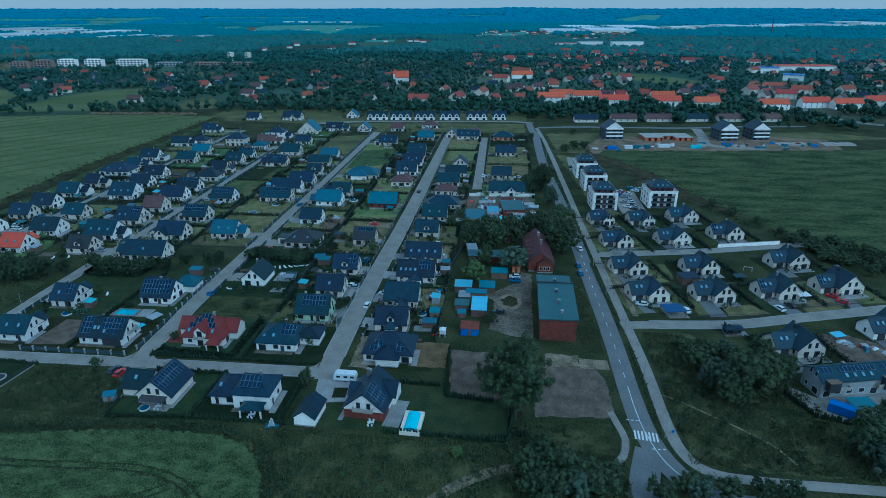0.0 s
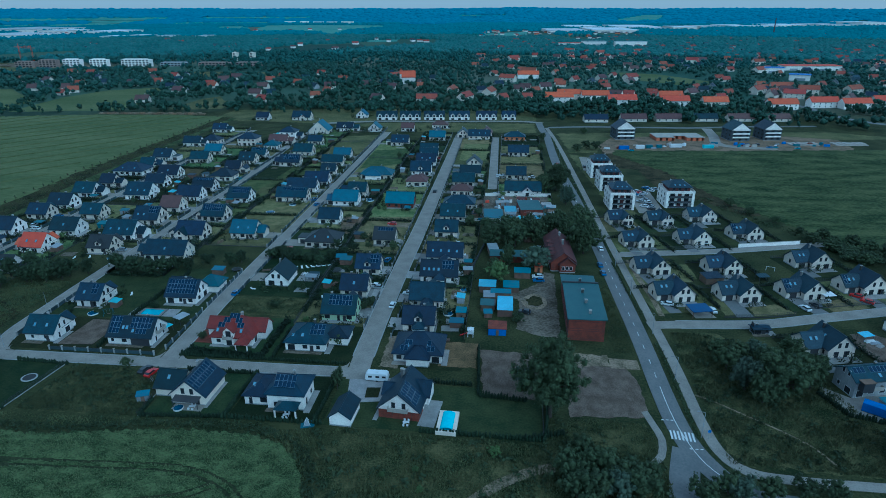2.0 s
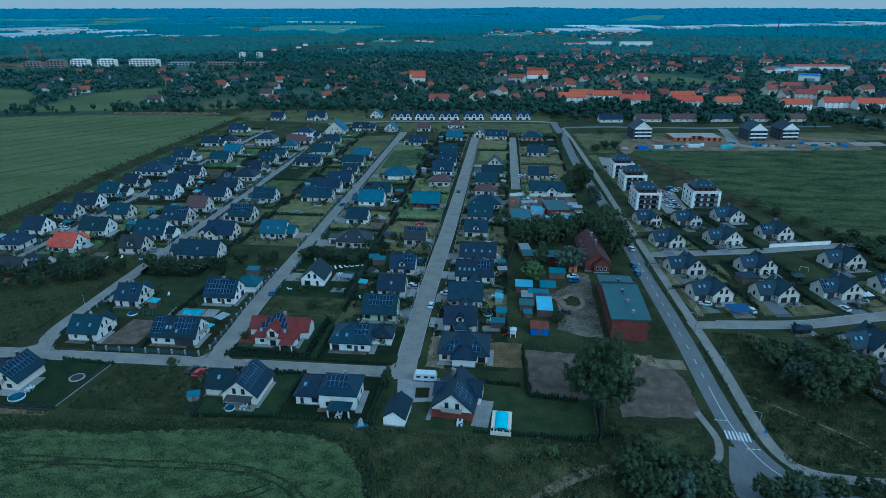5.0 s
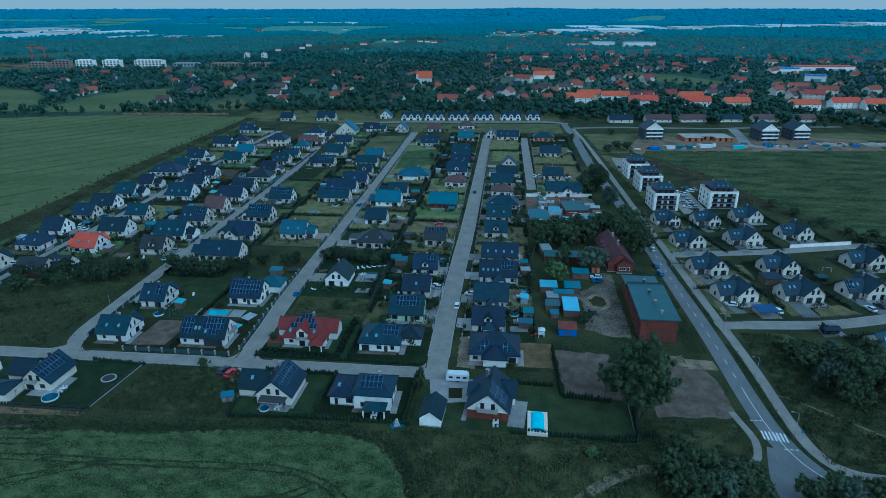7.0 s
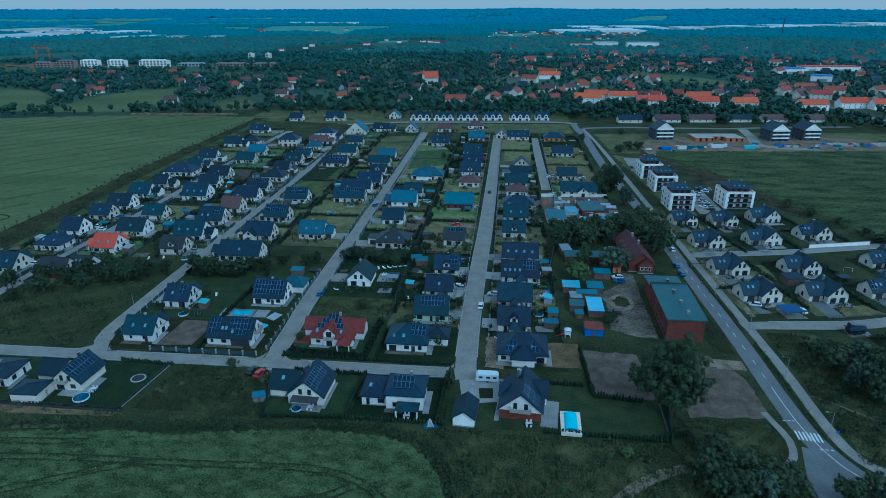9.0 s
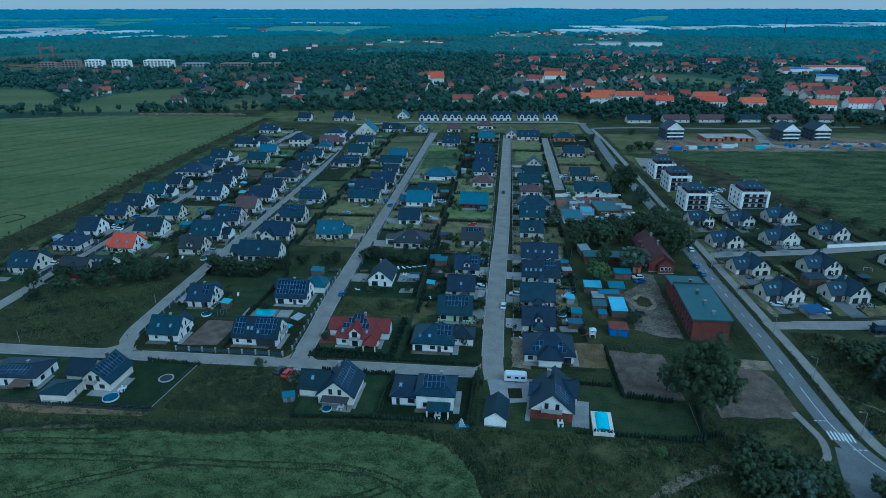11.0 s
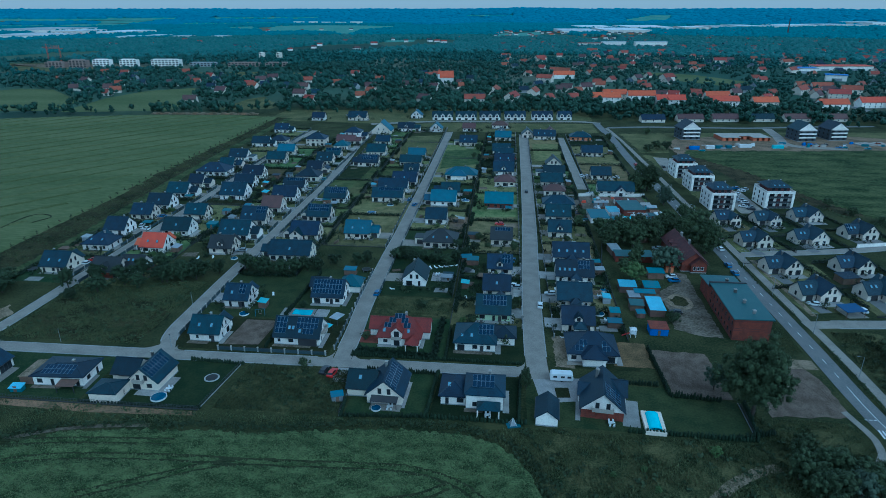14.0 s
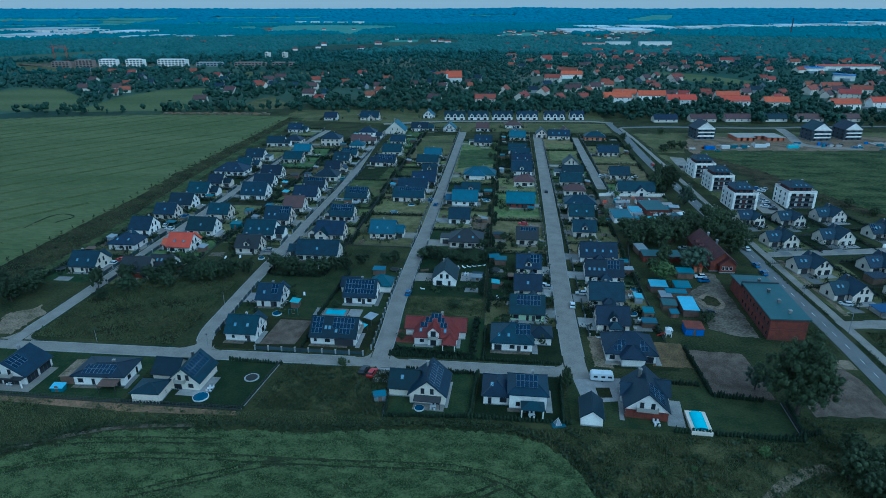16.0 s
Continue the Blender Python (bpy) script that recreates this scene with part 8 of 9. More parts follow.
def crown_mesh(seed, m, leaves, clumps_n, leaf=0.03, level=BALL_2):
    """A crown of unit height and half-width: fine leaves over closely set, uneven masses round the limbs."""
    r = np.random.default_rng(seed)
    u = r.normal(size=(clumps_n, 3))
    u /= np.linalg.norm(u, axis=1, keepdims=True)
    lobes = 1 + 0.16 * np.sin(np.arctan2(u[:, 1], u[:, 0]) * 3 + seed) + 0.1 * np.sin(u[:, 2] * 5 + seed)
    c = u * (r.uniform(0.42, 0.9, clumps_n) * lobes)[:, None] * (1, 1, 0.48)
    c[:, 2] += 0.52
    c[:, :2] *= (1.08 - 0.55 * np.clip(c[:, 2:] - 0.45, 0, 1))
    wide = r.uniform(0.13, 0.27, clumps_n) * (60 / max(clumps_n, 20)) ** 0.33
    heart = np.stack([r.normal(0, 0.24, 14), r.normal(0, 0.24, 14), r.uniform(0.32, 0.7, 14)], 1)
    c, wide = np.concatenate([c, heart]), np.concatenate([wide, np.full(14, 0.34)])
    k = r.integers(0, clumps_n, leaves)
    q = r.normal(size=(leaves, 3))
    q /= np.linalg.norm(q, axis=1, keepdims=True)
    q[:, 2] = np.abs(q[:, 2]) * np.where(r.random(leaves) < 0.75, 1, -1)
    p = c[k] + q * (r.uniform(0.6, 1.3, (leaves, 1)) * wide[k][:, None]) * (1, 1, 0.55)
    p[:, 2] = np.clip(p[:, 2], 0.05, None)
    a = q + r.normal(0, 0.45, q.shape)
    t = np.cross(a, r.normal(size=q.shape))
    t /= np.linalg.norm(t, axis=1, keepdims=True)
    s = np.cross(a, t)
    s /= np.linalg.norm(s, axis=1, keepdims=True)
    h = leaf * r.uniform(0.5, 1.3, (leaves, 1))
    sc = np.array((1, 1, 0.45))
    v = np.stack([p - t * h * sc, p + s * h * 0.8 * sc, p + t * h * sc, p - s * h * 0.8 * sc], 1).reshape(-1, 3)
    v0, f0 = leaf_masses(c, wide * 0.68, 0.5, seed, level)
    v0[:, 2] = np.maximum(v0[:, 2], 0.04)
    return join_leaves(v0, f0, v, "crown", m)


def trunk_mesh(seed):
    r = np.random.default_rng(seed)
    b = Build()
    b.tube((0, 0, 0), (0.01, 0, 0.3), 0.06, 0.045, BARK, 8)
    b.tube((0.01, 0, 0.3), (0.03, 0.02, 0.75), 0.045, 0.015, BARK, 7)
    for k in range(6):
        z, q = r.uniform(0.22, 0.5), k * 1.05 + r.uniform(-0.3, 0.3)
        b.tube((0.01, 0, z), (0.55 * math.cos(q), 0.55 * math.sin(q), z + r.uniform(0.15, 0.35)), 0.025, 0.006, BARK, 5)
    return b.data("trunk")


KINDS = {"leaf": (LEAF, "dark green broadleaf"), "dark": (LEAF_DARK, "deep green broadleaf"), "silver": (LEAF_SILVER, "silvery green broadleaf"), "young": (LEAF_YELLOW, "bright yellow-green")}
TRUNKS = [trunk_mesh(k) for k in range(3)]
tree_rng = np.random.default_rng(77)


def tree(x, y, h, r, kind):
    m, words = KINDS[kind]
    big = 2 if h > 15 else 1 if h > 9.5 else 0
    n = int(tree_rng.integers(0, 3))
    crown = cached(("crown", kind, big, n), lambda: crown_mesh(n + 10 * big, m, (1300, 3700, 22000)[big], (64, 120, 360)[big], (0.051, 0.039, 0.023)[big], BALL_1))
    word = "bush" if h < 4 else "tree"
    root = thing(word, x, y, float(tree_rng.uniform(0, 360)), f"{words} {word} with an uneven crown on rough grass", word, "trees and bushes")
    part("trunk", TRUNKS[n], root, Matrix.Diagonal((r, r, h, 1)))
    low = 0.0 if h < 7 else 0.06 * h
    part("crown", crown, root, Matrix.Translation((0, 0, low)) @ Matrix.Diagonal((r, r, h - low, 1)))


def garden_bush(x, y, h, r, kind):
    """A small ornamental bush or young tree in a garden."""
    m, words = KINDS[kind]
    n = int(tree_rng.integers(0, 3))
    crown = cached(("small crown", kind, n), lambda: crown_mesh(n + 40, m, 420, 16, 0.075, BALL_1))
    root = thing("garden_bush", x, y, float(tree_rng.uniform(0, 360)), f"small {words} garden bush on a lawn", "bush", "garden bushes")
    part("trunk", TRUNKS[n], root, Matrix.Diagonal((r * 0.7, r * 0.7, h, 1)))
    part("crown", crown, root, Matrix.Diagonal((r, r, h, 1)))


for col, x, y, L, W in LOTS:
    for k in range(2 if y < 320 else 1):
        if col not in COLUMNS or tree_rng.random() < 0.22:
            continue
        x0, x1, side = COLUMNS[col]
        gx = float(tree_rng.uniform(x0 + 1.5, x1 - 1.5))
        gy = float(y - W / 2 - tree_rng.uniform(3, 5.5) if tree_rng.random() < 0.7 else y + W / 2 + tree_rng.uniform(2.5, 4))
        h = float(tree_rng.uniform(1.6, 4.2))
        garden_bush(gx, gy, h, h * float(tree_rng.uniform(0.4, 0.6)), ("leaf", "leaf", "silver", "young")[int(tree_rng.integers(0, 4))])

# trees and bushes, each set down by itself
tree(5.0, 131.3, 23, 9.2, "leaf")
tree(-1.0, 142.8, 8, 3, "silver")
tree(56.8, 158.7, 8, 4, "leaf")
tree(58.7, 149.0, 10, 4.5, "silver")
tree(61.2, 142.8, 10, 4.5, "leaf")
tree(68.8, 147.4, 13, 7.5, "leaf")
tree(71.8, 150.3, 11, 4.5, "silver")
tree(76.4, 150.8, 10, 4, "leaf")
tree(67.2, 156.8, 10, 4.5, "leaf")
tree(61.4, 163.7, 7, 4, "leaf")
tree(75.2, 162.0, 10, 5, "leaf")
tree(81.0, 156.8, 8, 3.5, "leaf")
tree(56.6, 167.0, 6, 3, "leaf")
tree(66.9, 165.8, 7, 3.5, "silver")
tree(7.2, 109.0, 9, 4, "leaf")
tree(12.9, 111.4, 8, 4, "leaf")
tree(17.1, 110.0, 8, 4, "leaf")
tree(11.3, 116.8, 7, 3.5, "leaf")
tree(20.7, 108.6, 7, 4, "leaf")
tree(10.5, 99.5, 6, 3.5, "leaf")
tree(22.7, 105.5, 7, 4, "leaf")
tree(13.0, 103.7, 8, 4.5, "leaf")
tree(17.8, 104.2, 8, 4, "silver")
tree(25.8, 110.9, 5, 3, "leaf")
tree(9.2, 104.2, 8, 4, "leaf")
tree(35.5, 105.2, 6, 3.5, "leaf")
tree(41.5, 108.3, 6, 3, "leaf")
tree(50.0, 107.5, 6, 3.5, "leaf")
tree(57.5, 109.1, 5, 3, "leaf")
tree(44.1, 106.9, 6, 3.5, "silver")
tree(63.2, 108.9, 5, 3, "leaf")
tree(-8.6, 115.1, 3, 1.8, "young")
tree(-26.3, 108.2, 1.6, 1.0, "young")
tree(-33.5, 105.7, 1.6, .9, "young")
tree(-24.4, 102.0, 1.8, 1.0, "young")
tree(87.0, 124.6, 13, 6, "leaf")
tree(94.9, 133.5, 11, 5, "leaf")
tree(86.5, 118.9, 9, 5, "silver")
tree(85.8, 128.4, 6, 3, "silver")
tree(-52.0, 137.6, 7, 1.8, "leaf")
tree(-52.1, 140.3, 6, 1.5, "leaf")
tree(-116.0, 142.4, 3.5, 1.8, "leaf")
tree(-200.5, 190.5, 9, 5, "dark")
tree(-207.0, 184.0, 7, 4.5, "dark")
tree(-193.0, 204.6, 9, 4, "dark")
tree(-183.4, 200.1, 8, 4, "dark")
tree(-176.1, 198.2, 9, 4.5, "dark")
tree(-186.0, 194.6, 8, 4, "dark")
tree(-197.6, 198.6, 9, 4, "dark")
tree(-160.3, 209.1, 8, 4, "dark")
tree(-151.4, 204.5, 9, 4.5, "dark")
tree(-144.8, 205.2, 8, 4, "dark")
tree(-140.2, 207.3, 8, 4, "dark")
tree(-136.2, 210.5, 7, 3.5, "dark")
tree(-132.3, 212.0, 6, 3, "dark")
tree(-127.3, 218.3, 5, 3, "dark")
tree(-117.6, 218.1, 6, 3, "dark")
tree(-114.4, 221.4, 6, 3, "dark")
tree(-94.9, 220.4, 7, 3, "dark")
tree(-219.9, 186.0, 9, 3.5, "dark")
tree(-213.0, 177.2, 5, 3, "dark")
tree(-212.4, 191.9, 8, 3.5, "dark")
tree(-193.7, 188.7, 7, 3.5, "dark")
tree(-187.8, 194.4, 8, 4, "dark")
tree(-180.3, 195.1, 9, 4, "dark")
tree(-175.0, 201.0, 8, 4, "dark")
tree(-169.6, 204.2, 7, 3.5, "dark")
tree(-243.5, 172.0, 10, 5.5, "dark")
tree(-251.8, 178.0, 10, 6, "dark")
tree(-241.5, 180.0, 8, 5, "dark")
tree(-245.2, 187.0, 7, 4.5, "dark")
tree(26.3, 363.8, 9, 4, "leaf")
tree(14.0, 336.8, 12, 5.5, "leaf")
tree(23.5, 376.9, 8, 3.5, "leaf")
tree(17.6, 280.5, 9, 4.5, "leaf")
tree(27.7, 289.9, 9, 4.5, "leaf")
tree(-11.5, 224.4, 6, 3, "leaf")
tree(-24.0, 276.2, 6, 3, "leaf")
tree(-20.9, 289.3, 5, 2.5, "leaf")
tree(42.5, 446, 6, 4.2, "leaf")
tree(54.5, 511, 6, 3.2, "leaf")
tree(50.1, 455, 7, 4.5, "leaf")
tree(57, 452, 7, 4.2, "leaf")
tree(19.7, 480.7, 7, 3, "leaf")
tree(16.5, 440.3, 7, 3, "leaf")
tree(109.1, 321.3, 5, 3, "leaf")
tree(114.1, 305.8, 5, 3, "leaf")
tree(122.6, 295.4, 4, 2.5, "leaf")
tree(134.2, 273.2, 6, 3.5, "leaf")
tree(134.5, 262.8, 6, 3.5, "leaf")
tree(141.8, 263.6, 7, 4, "leaf")
tree(145.8, 257.4, 7, 4, "leaf")
tree(149.6, 251.5, 7, 4, "leaf")
tree(153.3, 245.9, 7, 4, "leaf")
tree(137.4, 244.3, 6, 3.5, "leaf")
tree(142.7, 233.6, 6, 3.5, "leaf")
tree(127.1, 279.9, 4, 2.5, "leaf")
for k in range(16):
    tree(float(125 + 1.7 * k + tree_rng.uniform(-3, 5)), float(262 - 1.9 * k + tree_rng.uniform(-3, 9)), float(tree_rng.uniform(3.2, 5.5)), float(tree_rng.uniform(3.0, 4.6)), "leaf")
tree(-102.2, 232.0, 4, 2.5, "dark")
tree(-86.4, 230.4, 4, 2.5, "dark")
tree(-79.9, 240.8, 5, 2.5, "dark")
tree(-71.7, 238.3, 5, 3, "dark")
tree(-70.3, 252.3, 4, 2.5, "leaf")
tree(-54.8, 240.1, 5, 2.5, "leaf")
tree(-57.8, 161.3, 4, 2.2, "leaf")
tree(-53.7, 189.0, 3.5, 1.8, "leaf")
tree(-55.2, 185.4, 3, 1.8, "leaf")
tree(-86.8, 183.4, 3, 2, "dark")
tree(-101.4, 160.3, 3, 1.8, "leaf")
tree(-127.9, 179.2, 3, 2, "dark")
tree(-196.3, 305.5, 3, 2, "leaf")
tree(-81.3, 412.4, 5, 2.5, "leaf")
tree(-80.1, 439.8, 5, 2.5, "leaf")
tree(-60.6, 233.1, 4, 2, "leaf")
tree(-103.5, 226.7, 5, 3, "dark")
tree(-98.2, 229.1, 5, 3, "dark")
tree(-92.6, 226.6, 5, 3, "dark")
tree(-87.1, 224.1, 5, 3, "dark")
tree(-82.1, 222.8, 5, 2.8, "dark")
tree(-78.6, 228.0, 5, 3, "dark")
tree(-74.7, 231.5, 5, 3, "dark")
tree(-2.4, 181.3, 4, 2.6, "leaf")
tree(4.7, 225.6, 11, 6.4, "silver")
tree(-9.8, 213.6, 9, 5.0, "young")
tree(-6.2, 229.4, 10, 3.2, "leaf")
tree(25.6, 245.5, 15.5, 7.6, "leaf")
tree(27.0, 268.0, 14, 7.0, "leaf")
tree(20.0, 262.0, 11, 5.5, "leaf")
tree(12.5, 268.5, 11, 6.0, "leaf")
tree(5.2, 257.0, 12, 6.5, "leaf")
tree(-3.0, 251.0, 11, 6.2, "leaf")
tree(-13.4, 251.0, 11, 6.0, "leaf")
tree(-5.8, 262.0, 11, 6.2, "leaf")
tree(-14.5, 265.0, 9, 5.0, "leaf")
tree(3.0, 271.0, 9, 5.0, "leaf")
tree(24.0, 314.5, 11, 5.0, "silver")
tree(20.8, 341.0, 16, 7.4, "leaf")

# ---------- garden bushes, weeds and meadow ----------
rng = np.random.default_rng(31)
pts, size = [], []
for col, x, y, L, W in LOTS:
    if not col:
        continue
    for k in range(24):
        q, d = rng.uniform(0, 6.28), rng.uniform(1.2, 6)
        bx, by = x + math.cos(q) * (L / 2 + d), y + math.sin(q) * (W / 2 + d)
        tall = rng.uniform(0.6, 1.8) if k % 4 else rng.uniform(1.6, 3.2)
        for j in range(5):
            pts.append((bx + rng.normal(0, 0.4), by + rng.normal(0, 0.4), rng.uniform(0.2, tall)))
            size.append(rng.uniform(0.6, 1.05))
dark = np.arange(len(pts)) % 15 < 8
pts, size = np.array(pts), np.array(size)
keep = off_paving(pts[:, 0], pts[:, 1])
pts, size, dark = pts[keep], size[keep], dark[keep]
clumps("garden_shrubs", pts[dark], size[dark], CONIFER, "small dark evergreen shrubs round the houses", per=5, seed=8, category="shrubs")
clumps("garden_shrubs", pts[~dark], size[~dark], LEAF, "small leafy shrubs round the houses", per=5, seed=9, category="shrubs")


def scatter(poly, n, seed):
    r = np.random.default_rng(seed)
    xs, ys = [p[0] for p in poly], [p[1] for p in poly]
    x, y = r.uniform(min(xs), max(xs), n), r.uniform(min(ys), max(ys), n)
    keep = inside(poly, x, y)
    return x[keep], y[keep], r


def weeds(poly, n, size, label, seed, m=None):
    blades("tall_grass", poly, n * 5, size * 0.5, m or STRAW, label, seed)
    x, y, r = scatter(poly, max(40, n // 25), seed)
    s = size * r.uniform(0.5, 1.2, len(x))
    clumps("weeds", np.stack([x, y, s * 0.35], 1), s, LEAF, label, per=14, seed=seed, squash=0.6, category="grass")


weeds([(-52, 60), (-49, 97), (-52, 105), (-58, 113), (-68, 118.5), (-50, 120.5), (10, 120), (30, 118), (30, 60)], 14000, 1.15, "tall weeds and rough meadow grass", 41)
weeds([(-240, 100), (-186, 98), (-165, 110), (-137, 113), (-96, 117.5), (-70, 119), (-78, 121), (-100, 120), (-136, 119), (-240, 119)], 9000, 0.8, "tall weeds between the field and the gardens", 42)
weeds([(-134, 121), (-101, 121), (-101, 142), (-131, 142.5)], 5000, 0.95, "rough grass on an empty plot", 43)
weeds([(45, 118), (100, 116), (86, 134), (82, 155), (62, 178), (46, 180)], 9000, 1.1, "rough grass and weeds beside the path", 44)
weeds([(-218, 150), (-172, 150), (-171, 196), (-218, 196)], 7000, 0.9, "rough grass on an unbuilt corner plot", 45)
weeds([(4, 108), (30, 108), (30, 131), (9, 131), (4, 136)], 3500, 0.7, "rough grass beside the road", 46)
weeds([(-271, 185), (-254.5, 185), (-255.5, 243), (-263.5, 343), (-265, 420), (-267, 560), (-275, 560), (-275.5, 345), (-272, 305)], 6000, 0.9, "rough weeds along the field margin", 47)
weeds([(-250, 190), (-247.8, 190), (-249, 243), (-257.5, 343), (-260, 540), (-262, 540), (-260, 343), (-251.5, 243)], 1200, 0.6, "rough weeds behind the garden fences", 58, LEAF)
# dark growth on the bank between the front field and the gardens
bank_line = curve_through([Vector(q) for q in ((-215, 85), (-186, 98.5), (-176, 105.6), (-165, 110.6), (-137, 113.6), (-116, 114.6), (-96, 118), (-80, 119.2), (-66, 118.8), (-55.5, 113.6), (-49.8, 105.5), (-47.2, 97), (-46.7, 85), (-48, 66))], 0.4)
bank_rng = np.random.default_rng(59)
pts = [(q.x + bank_rng.normal(0, 0.8), q.y + bank_rng.normal(0, 0.8), bank_rng.uniform(0.2, 0.8)) for q in bank_line for _ in range(2)]
clumps("weeds", pts, 0.75, LEAF, "dark nettles along the edge of the cereal", per=5, seed=60, squash=0.6, category="grass")

def verge(line, width, seed):
    p = curve_through(line, 0.5)
    r = np.random.default_rng(seed)
    pts = [(q.x + r.uniform(-width, width), q.y, r.uniform(0.1, 0.5)) for q in p for _ in range(2)]
    clumps("verge_plants", pts, 0.6, LEAF, "overgrown green verge between road and path", per=5, seed=seed, squash=0.5, category="grass")


verge([(40.3, 126), (40.6, 150), (40, 172)], 0.4, 48)
verge([(39.4, 190), (37.3, 215), (36.4, 236)], 0.4, 49)
verge([(36.6, 254), (34.9, 300), (33.2, 340), (31.4, 380), (29.8, 430), (27.6, 490)], 0.4, 53)
weeds([(-102, 178), (-77, 178), (-77, 190), (-104, 191)], 1800, 0.6, "rough grass on an empty plot", 50)
weeds([(95, 345), (115, 306), (131, 279), (162, 256), (160, 250), (128, 270), (108, 300), (90, 340)], 2500, 1.4, "bushes along the edge of the grass field", 51, LEAF)
weeds([(32, 165), (26, 165), (25, 205), (31, 215)], 1600, 0.6, "rough grass beside the brick building", 52)

# ears standing above the cereal
x, y, r = scatter(FRONT_FIELD, 130000, 55)
ok = (y > 66) & (edge_distance(FRONT_FIELD, x, y) > 0.6) & (x > -215)
for line, closed, width in front_tracks:
    ok &= edge_distance(line, x, y, closed) > 0.7
x, y = x[ok], y[ok]
k = len(x)
q, w = r.uniform(0, 6.28, k), r.uniform(0.07, 0.2, k)
tip = np.stack([x + r.normal(0, 0.14, k), y + r.normal(0, 0.14, k), r.uniform(0.85, 1.2, k)], 1)
v = np.stack([np.stack([x - np.cos(q) * w, y - np.sin(q) * w, np.full(k, 0.55)], 1), np.stack([x + np.cos(q) * w, y + np.sin(q) * w, np.full(k, 0.55)], 1), tip], 1).reshape(-1, 3)
tagged(new("cereal_ears", array_mesh("cereal_ears", v, np.arange(3 * k).reshape(-1, 3), EARS)), "uneven green ears standing over the cereal field", "crop", kind="stuff")


def field_post():
    b = Build()
    b.tube((0, 0, 0), (0, 0, 1.9), 0.07, 0.06, WOOD, 6)
    return b.data("post")


field_posts = thing("field_fence", -272.2, 190, 90, "row of thin wooden stakes along the field", "fence")
pm = cached("field_post", lambda: field_post())
saplings = []
for k in range(44):
    off = 0.4 * math.sin(k) + 4.0 * min(1.0, max(0.0, (k - 13) / 6))
    part("post", pm, field_posts, pose(k * 8.0, off, 0))
    saplings += [(-272.2 - off, 190 + k * 8.0, z) for z in (0.9, 1.4, 1.8)]
clumps("saplings", saplings, 0.62, LEAF_DARK, "young dark saplings tied to stakes along the field", per=9, seed=66, category="saplings")
# strip placed over the crop top so it shows in the camera's view
swirl = Build()
ribbon(curve_through([Vector(q) for q in ((-294.7, 243.2), (-295.3, 253), (-294.2, 261.8), (-290.4, 264.8), (-285, 263.6), (-282.1, 260.3), (-283.9, 256.7), (-285.7, 252.3))], 2.0), -0.35, 0.35, 0.5, 0.83, TRACK_SHADE_SOIL, swirl)
tagged(swirl.make("wheel_track"), "curved wheel mark pressed into the cereal", "track", kind="structure")


# ---------- woods, town and distance ----------
FAR_FIELDS = [
    [(-502, 568), (-517, 668), (-506, 735), (-461, 769), (-442, 753), (-399, 628), (-400, 585), (-428, 583)],
    [(-353, 598), (-352, 676), (-342, 700), (-321, 665), (-300, 640), (-300, 608)],
    [(136, 1010), (170, 1031), (224, 1002), (271, 915), (288, 876), (230, 852), (154, 946)],
    [(-681, 740), (-630, 734), (-533, 644), (-510, 575), (-640, 560), (-760, 600)],
    [(-983, 1085), (-857, 1098), (-640, 1050), (-598, 1009), (-700, 960), (-837, 928)],
    [(-560, 960), (-440, 985), (-330, 960), (-320, 925), (-450, 905), (-560, 915)],
]
FAR_FIELDS += [
    [(-1141, 2776), (-1332, 3446), (-1118, 3578), (-688, 3512), (-589, 2979), (-681, 2690), (-620, 2221), (-757, 2449)],
    [(-1520, 3226), (-1414, 3334), (-1173, 2844), (-1155, 2641), (-1326, 2828)],
    [(-441, 1968), (-356, 2011), (-341, 1890), (-422, 1850)],
    [(-92, 2517), (64, 2704), (53, 2381), (31, 2124), (-132, 2146)],
    [(638, 4150), (842, 4350), (990, 4300), (864, 4022), (612, 3997)],
    [(1300, 2950), (1900, 3100), (1850, 2900), (1300, 2800)],
]
for k, poly in enumerate(FAR_FIELDS):
    zz = [float(land(np.array(x), np.array(y))) for x, y in poly]
    b = Build()
    b.poly([(x, y, z + (0.12 if k < 6 else 0.8)) for (x, y), z in zip(poly, zz)], CROP_FAR if k in (0, 2, 3) else MEADOW if k < 6 else HAZED_PASTURE)
    tagged(b.make("distant_field"), "distant green field between woods", "field", kind="structure")


def slope_field(a0, a1, r0, r1):
    """A field on the far slopes, between two bearings and two distances."""
    a, r = np.meshgrid(np.linspace(a0, a1, 16), np.linspace(r0, r1, 6), indexing="ij")
    r = r + 25 * np.sin(a * 60)
    x, y = r * np.sin(a), r * np.cos(a)
    i, j = np.meshgrid(np.arange(15), np.arange(5), indexing="ij")
    f = np.stack([i * 6 + j, i * 6 + j + 1, (i + 1) * 6 + j + 1, (i + 1) * 6 + j], -1).reshape(-1, 4)
    ob = new("distant_field", array_mesh("distant_field", np.stack([x, y, land(x, y) + 1.5], -1).reshape(-1, 3), f[:, ::-1], HAZED_PASTURE, True))
    tagged(ob, "pale far field on the slope below the hills", "field", kind="structure")
    FAR_FIELDS.append([(rr * math.sin(aa), rr * math.cos(aa)) for rr, aa in ((r0 - 30, a0), (r0 - 30, a1), (r1, a1), (r1, a0))])


